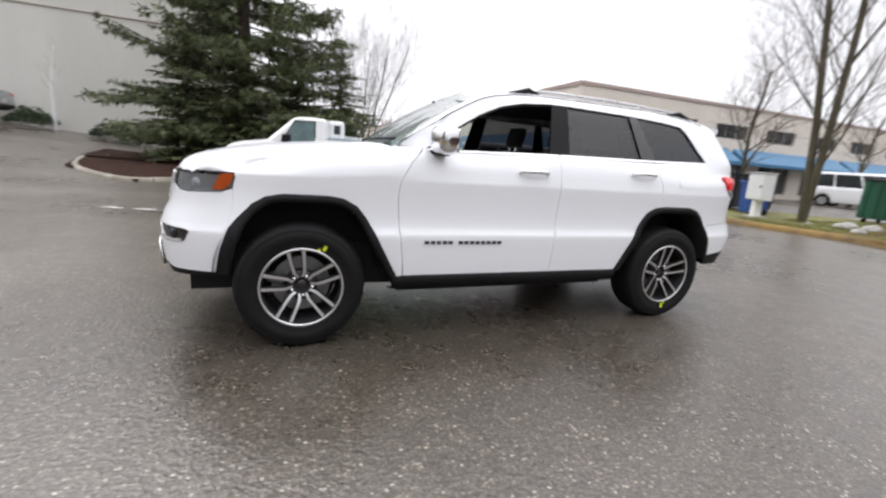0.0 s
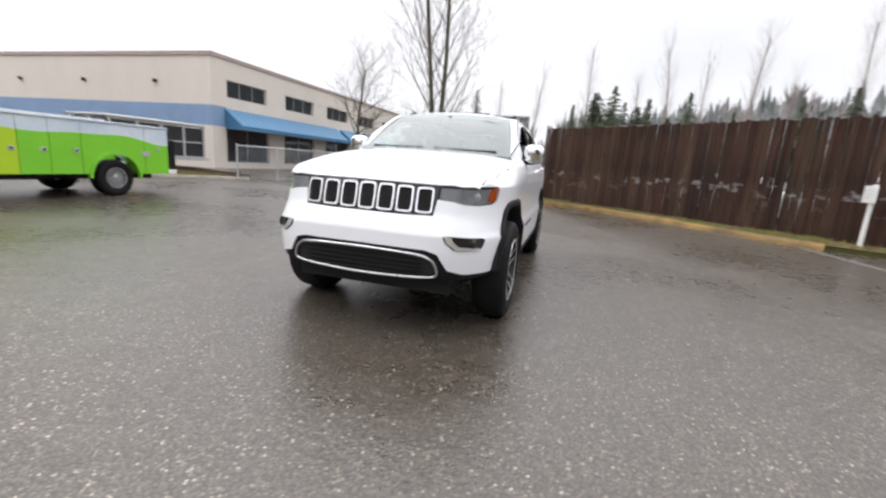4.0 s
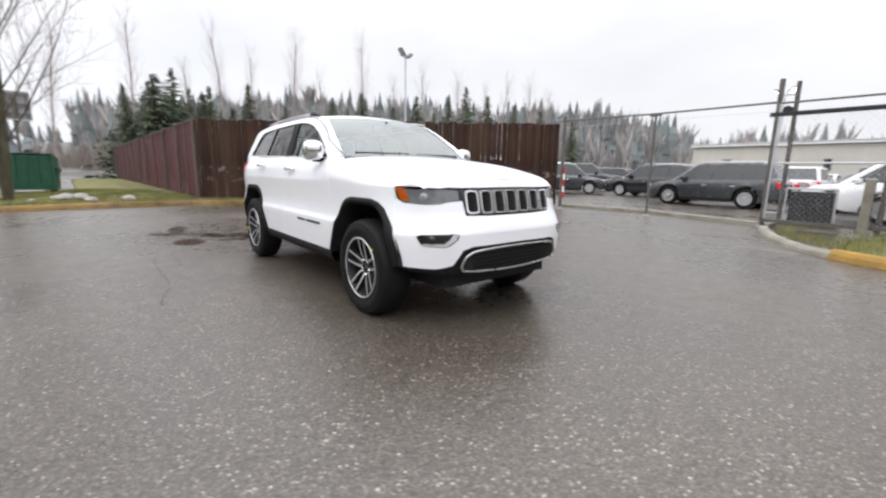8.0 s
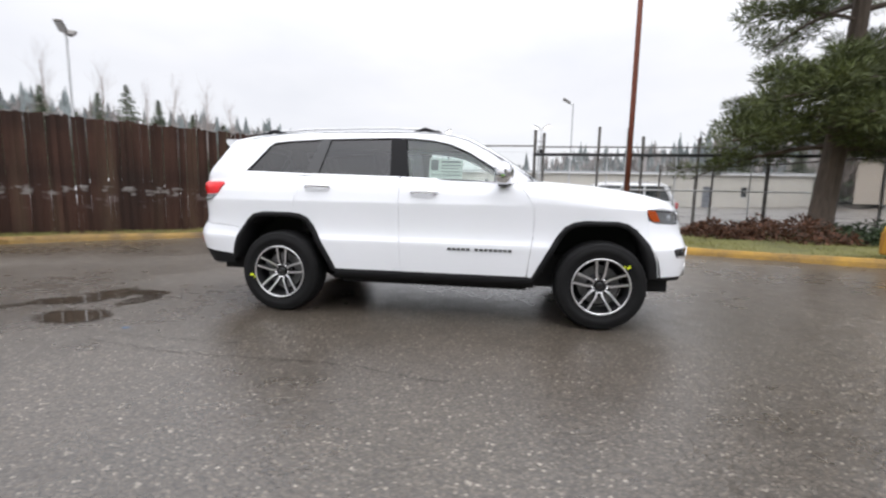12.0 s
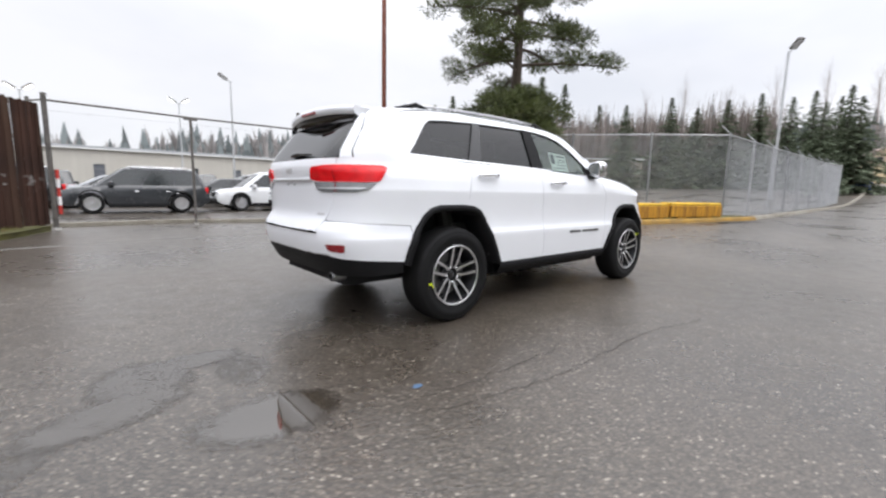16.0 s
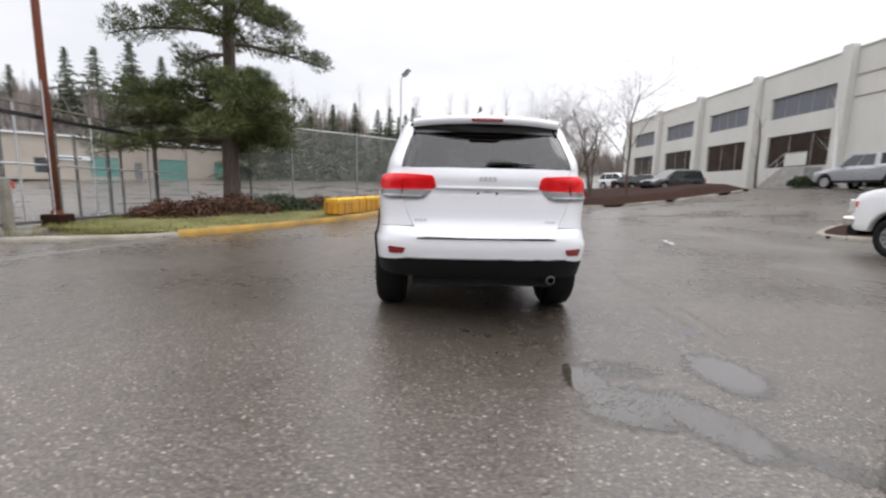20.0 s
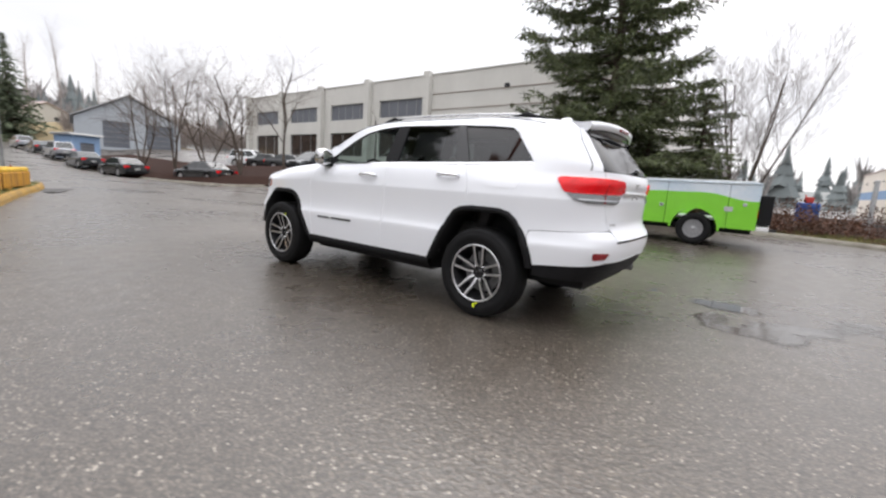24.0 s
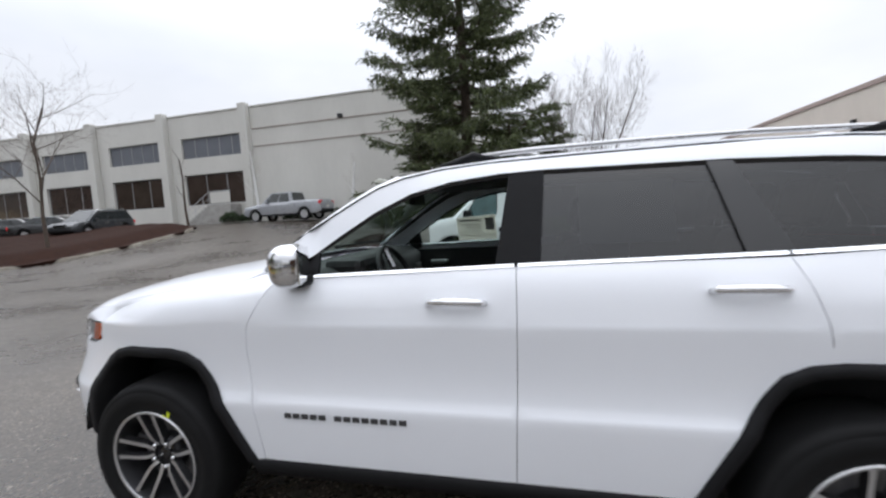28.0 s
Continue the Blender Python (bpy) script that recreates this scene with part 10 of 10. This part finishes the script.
def crack(pts, seed, w=0.004):
    rng = random.Random(seed)
    bm = bmesh.new()
    path = []
    for a, b in zip(pts, pts[1:]):
        n = max(2, int(math.dist(a, b) / 0.07))
        for i in range(n):
            path.append((a[0] + (b[0] - a[0]) * i / n + rng.gauss(0, 0.012), a[1] + (b[1] - a[1]) * i / n + rng.gauss(0, 0.012)))
    prev = None
    for i, p in enumerate(path):
        q = path[min(i + 1, len(path) - 1)]
        o = path[max(i - 1, 0)]
        d = Vector((q[0] - o[0], q[1] - o[1])).normalized()
        ww = w * rng.uniform(0.4, 1.2)
        v = [bm.verts.new((p[0] - d.y * ww * s, p[1] + d.x * ww * s, ground_z(*p) + 0.004)) for s in (1, -1)]
        if prev:
            bm.faces.new((prev[0], v[0], v[1], prev[1]))
        prev = v
    tagged(part("asphalt_crack", bm, M_CRACK), "fine dark crack in the wet asphalt", "crack", kind="structure")


crack([(0.3, -2.16), (-0.46, -2.02), (-1.7, -2.03), (-2.5, -1.92)], 1, 0.0032)
crack([(-1.3, -1.76), (-1.9, -1.80), (-2.55, -1.76)], 5, 0.0028)
M_DASH = mat("worn_white_marking", (0.30, 0.29, 0.28), 0.7, scale=6, colour2=(0.58, 0.57, 0.55))
for k, (x, y, rx, turn) in enumerate(((4.25, -5.12, 0.2, -0.35), (3.75, -4.98, 0.2, -0.3))):
    blob("road_mark", "worn white paint dash on the asphalt", "road marking", x, y, rx, 0.06, turn, 30 + k, M_DASH, wob=0.12)
blob("paint_spot", "small blue paint spot on the asphalt", "road marking", -2.4, -1.64, 0.032, 0.022, 0.3, 50, mat("dull_blue_paint", (0.07, 0.12, 0.20), 0.6), wob=0.2, n=20)
blob("tar_smear", "black tar smear at the tip of the kerb", "tar", 13.6, 0.75, 1.5, 0.34, -0.3, 52, M_CRACK, wob=0.35)


# ---- grass blades and stones along the verges ----
def near_verge(poly, count, seed, hmin, hmax, name, label, material, keep):
    rng = random.Random(seed)
    xs, ys = [p[0] for p in poly], [p[1] for p in poly]
    verts, faces = [], []
    made = tries = 0
    while made < count and tries < count * 20:
        tries += 1
        x, y = rng.uniform(max(min(xs), keep[0]), min(max(xs), keep[1])), rng.uniform(max(min(ys), keep[2]), min(max(ys), keep[3]))
        if not inside((x, y), poly) or math.sin(x * 2.1 + y) * math.sin(y * 1.7 - x) < rng.uniform(-0.9, 0.5):
            continue
        made += 1
        h, w, a, le = rng.uniform(hmin, hmax), rng.uniform(0.003, 0.006), rng.uniform(0, 6.28), rng.uniform(0.1, 0.6)
        dx, dy = math.cos(a), math.sin(a)
        z = ground_z(x, y) + 0.10
        i = len(verts)
        verts += [(x - dy * w, y + dx * w, z), (x + dy * w, y - dx * w, z), (x + dx * h * le * 0.4 + dy * w * 0.7, y + dy * h * le * 0.4 - dx * w * 0.7, z + h * 0.6), (x + dx * h * le * 0.4 - dy * w * 0.7, y + dy * h * le * 0.4 + dx * w * 0.7, z + h * 0.6), (x + dx * h * le, y + dy * h * le, z + h)]
        faces += [(i, i + 1, i + 2, i + 3), (i + 3, i + 2, i + 4)]
    me = bpy.data.meshes.new(name)
    me.from_pydata(verts, [], faces)
    me.materials.append(material)
    return tagged(new(name, me), label, "grass", kind="stuff")


M_LITTER = mat("dead_leaf_litter", (0.10, 0.045, 0.020), 0.9, scale=3, colour2=(0.24, 0.12, 0.05), island=0.5)
near_verge([(-10.2, -5.2), (-10.6, -2.5), (-10.4, 0.0), (-9.6, 2.0), (-8.5, 3.3), (-7.3, 4.4), (-6.0, 5.5), (-5.2, 6.6), (-4.6, 9.0), (-12.3, 0.6), (-20, -1.0), (-20, -4)], 32000, 5, 0.03, 0.11, "verge_grass", "thin winter grass along the fence and kerb", M_BLADE, (-20, 0, -6, 10))
near_verge(east_kerb + [(14.4, 1.7), (12.4, 3.7), (9.5, 6.9), (8.3, 9.1), (6, 9.0), (2.0, 8.9), (2.2, 7.6), (2.7, 6.5)], 20000, 6, 0.03, 0.12, "bed_grass", "thin mossy grass in the planting bed", M_BLADE, (1, 16, 0, 10))
near_verge([(-8.4, -10.6), (-6.8, -12.2), (-4.6, -13.7), (-2.5, -14.4), (2, -14.7), (2, -16), (-4, -16.5), (-9, -15)], 9000, 7, 0.04, 0.16, "strip_grass", "dry tufts along the planting strip", M_BLADE, (-10, 3, -17, -10))


def litter(poly, count, seed, name, label, z=0.115):
    rng = random.Random(seed)
    xs, ys = [p[0] for p in poly], [p[1] for p in poly]
    verts, faces = [], []
    while len(faces) < count:
        x, y = rng.uniform(min(xs), max(xs)), rng.uniform(min(ys), max(ys))
        if not inside((x, y), poly):
            continue
        s, a, t = rng.uniform(0.02, 0.05), rng.uniform(0, 6.28), rng.uniform(0.0, 0.02)
        i = len(verts)
        zz = ground_z(x, y) + z
        verts += [(x + s * math.cos(a + k * 1.57), y + s * (0.6 if k % 2 else 1) * math.sin(a + k * 1.57), zz + (t if k < 2 else 0.004)) for k in range(4)]
        faces.append((i, i + 1, i + 2, i + 3))
    me = bpy.data.meshes.new(name)
    me.from_pydata(verts, [], faces)
    me.materials.append(M_LITTER)
    tagged(new(name, me), label, "leaf litter", kind="stuff")


litter([(-10.6, -3), (-10.3, 0.1), (-8.5, 3.4), (-6.0, 5.6), (-5.1, 7), (-4.6, 8.9), (-6.4, 7.2), (-12.2, 0.4), (-13, -3)], 3200, 9, "verge_litter", "dead brown leaves along the fence foot")
litter([(5, 7.5), (7.4, 4.2), (10, 3.4), (11, 5.5), (9.5, 8.3), (6, 8.8)], 2600, 10, "bed_litter", "dead brown leaves under the pine")
litter([(8, -14.8), (2, -14.8), (-2.5, -14.5), (-4.6, -13.8), (-6.8, -12.3), (-8.4, -10.8), (-10, -14), (-6, -18), (4, -17.5)], 4200, 11, "strip_litter", "dead brown leaves in the planting strip")

ROCKS = "grey rocks at the end of the verge"
rng = random.Random(3)
for k in range(8):
    x, y, s = -12.6 + rng.uniform(-0.9, 1.0), -3.2 + rng.uniform(-1.2, 1.6), rng.uniform(0.10, 0.26)
    bm = bmesh.new()
    bmesh.ops.create_icosphere(bm, subdivisions=2, radius=s)
    for v in bm.verts:
        v.co *= rng.uniform(0.8, 1.1)
        v.co.z *= 0.6
    ob = thing("rock", "rounded grey rock lying on the verge", "rock", ROCKS, at=Matrix.Translation((x, y, 0.10 + s * 0.3)))
    part("stone", bm, M_CONCRETE, ob)
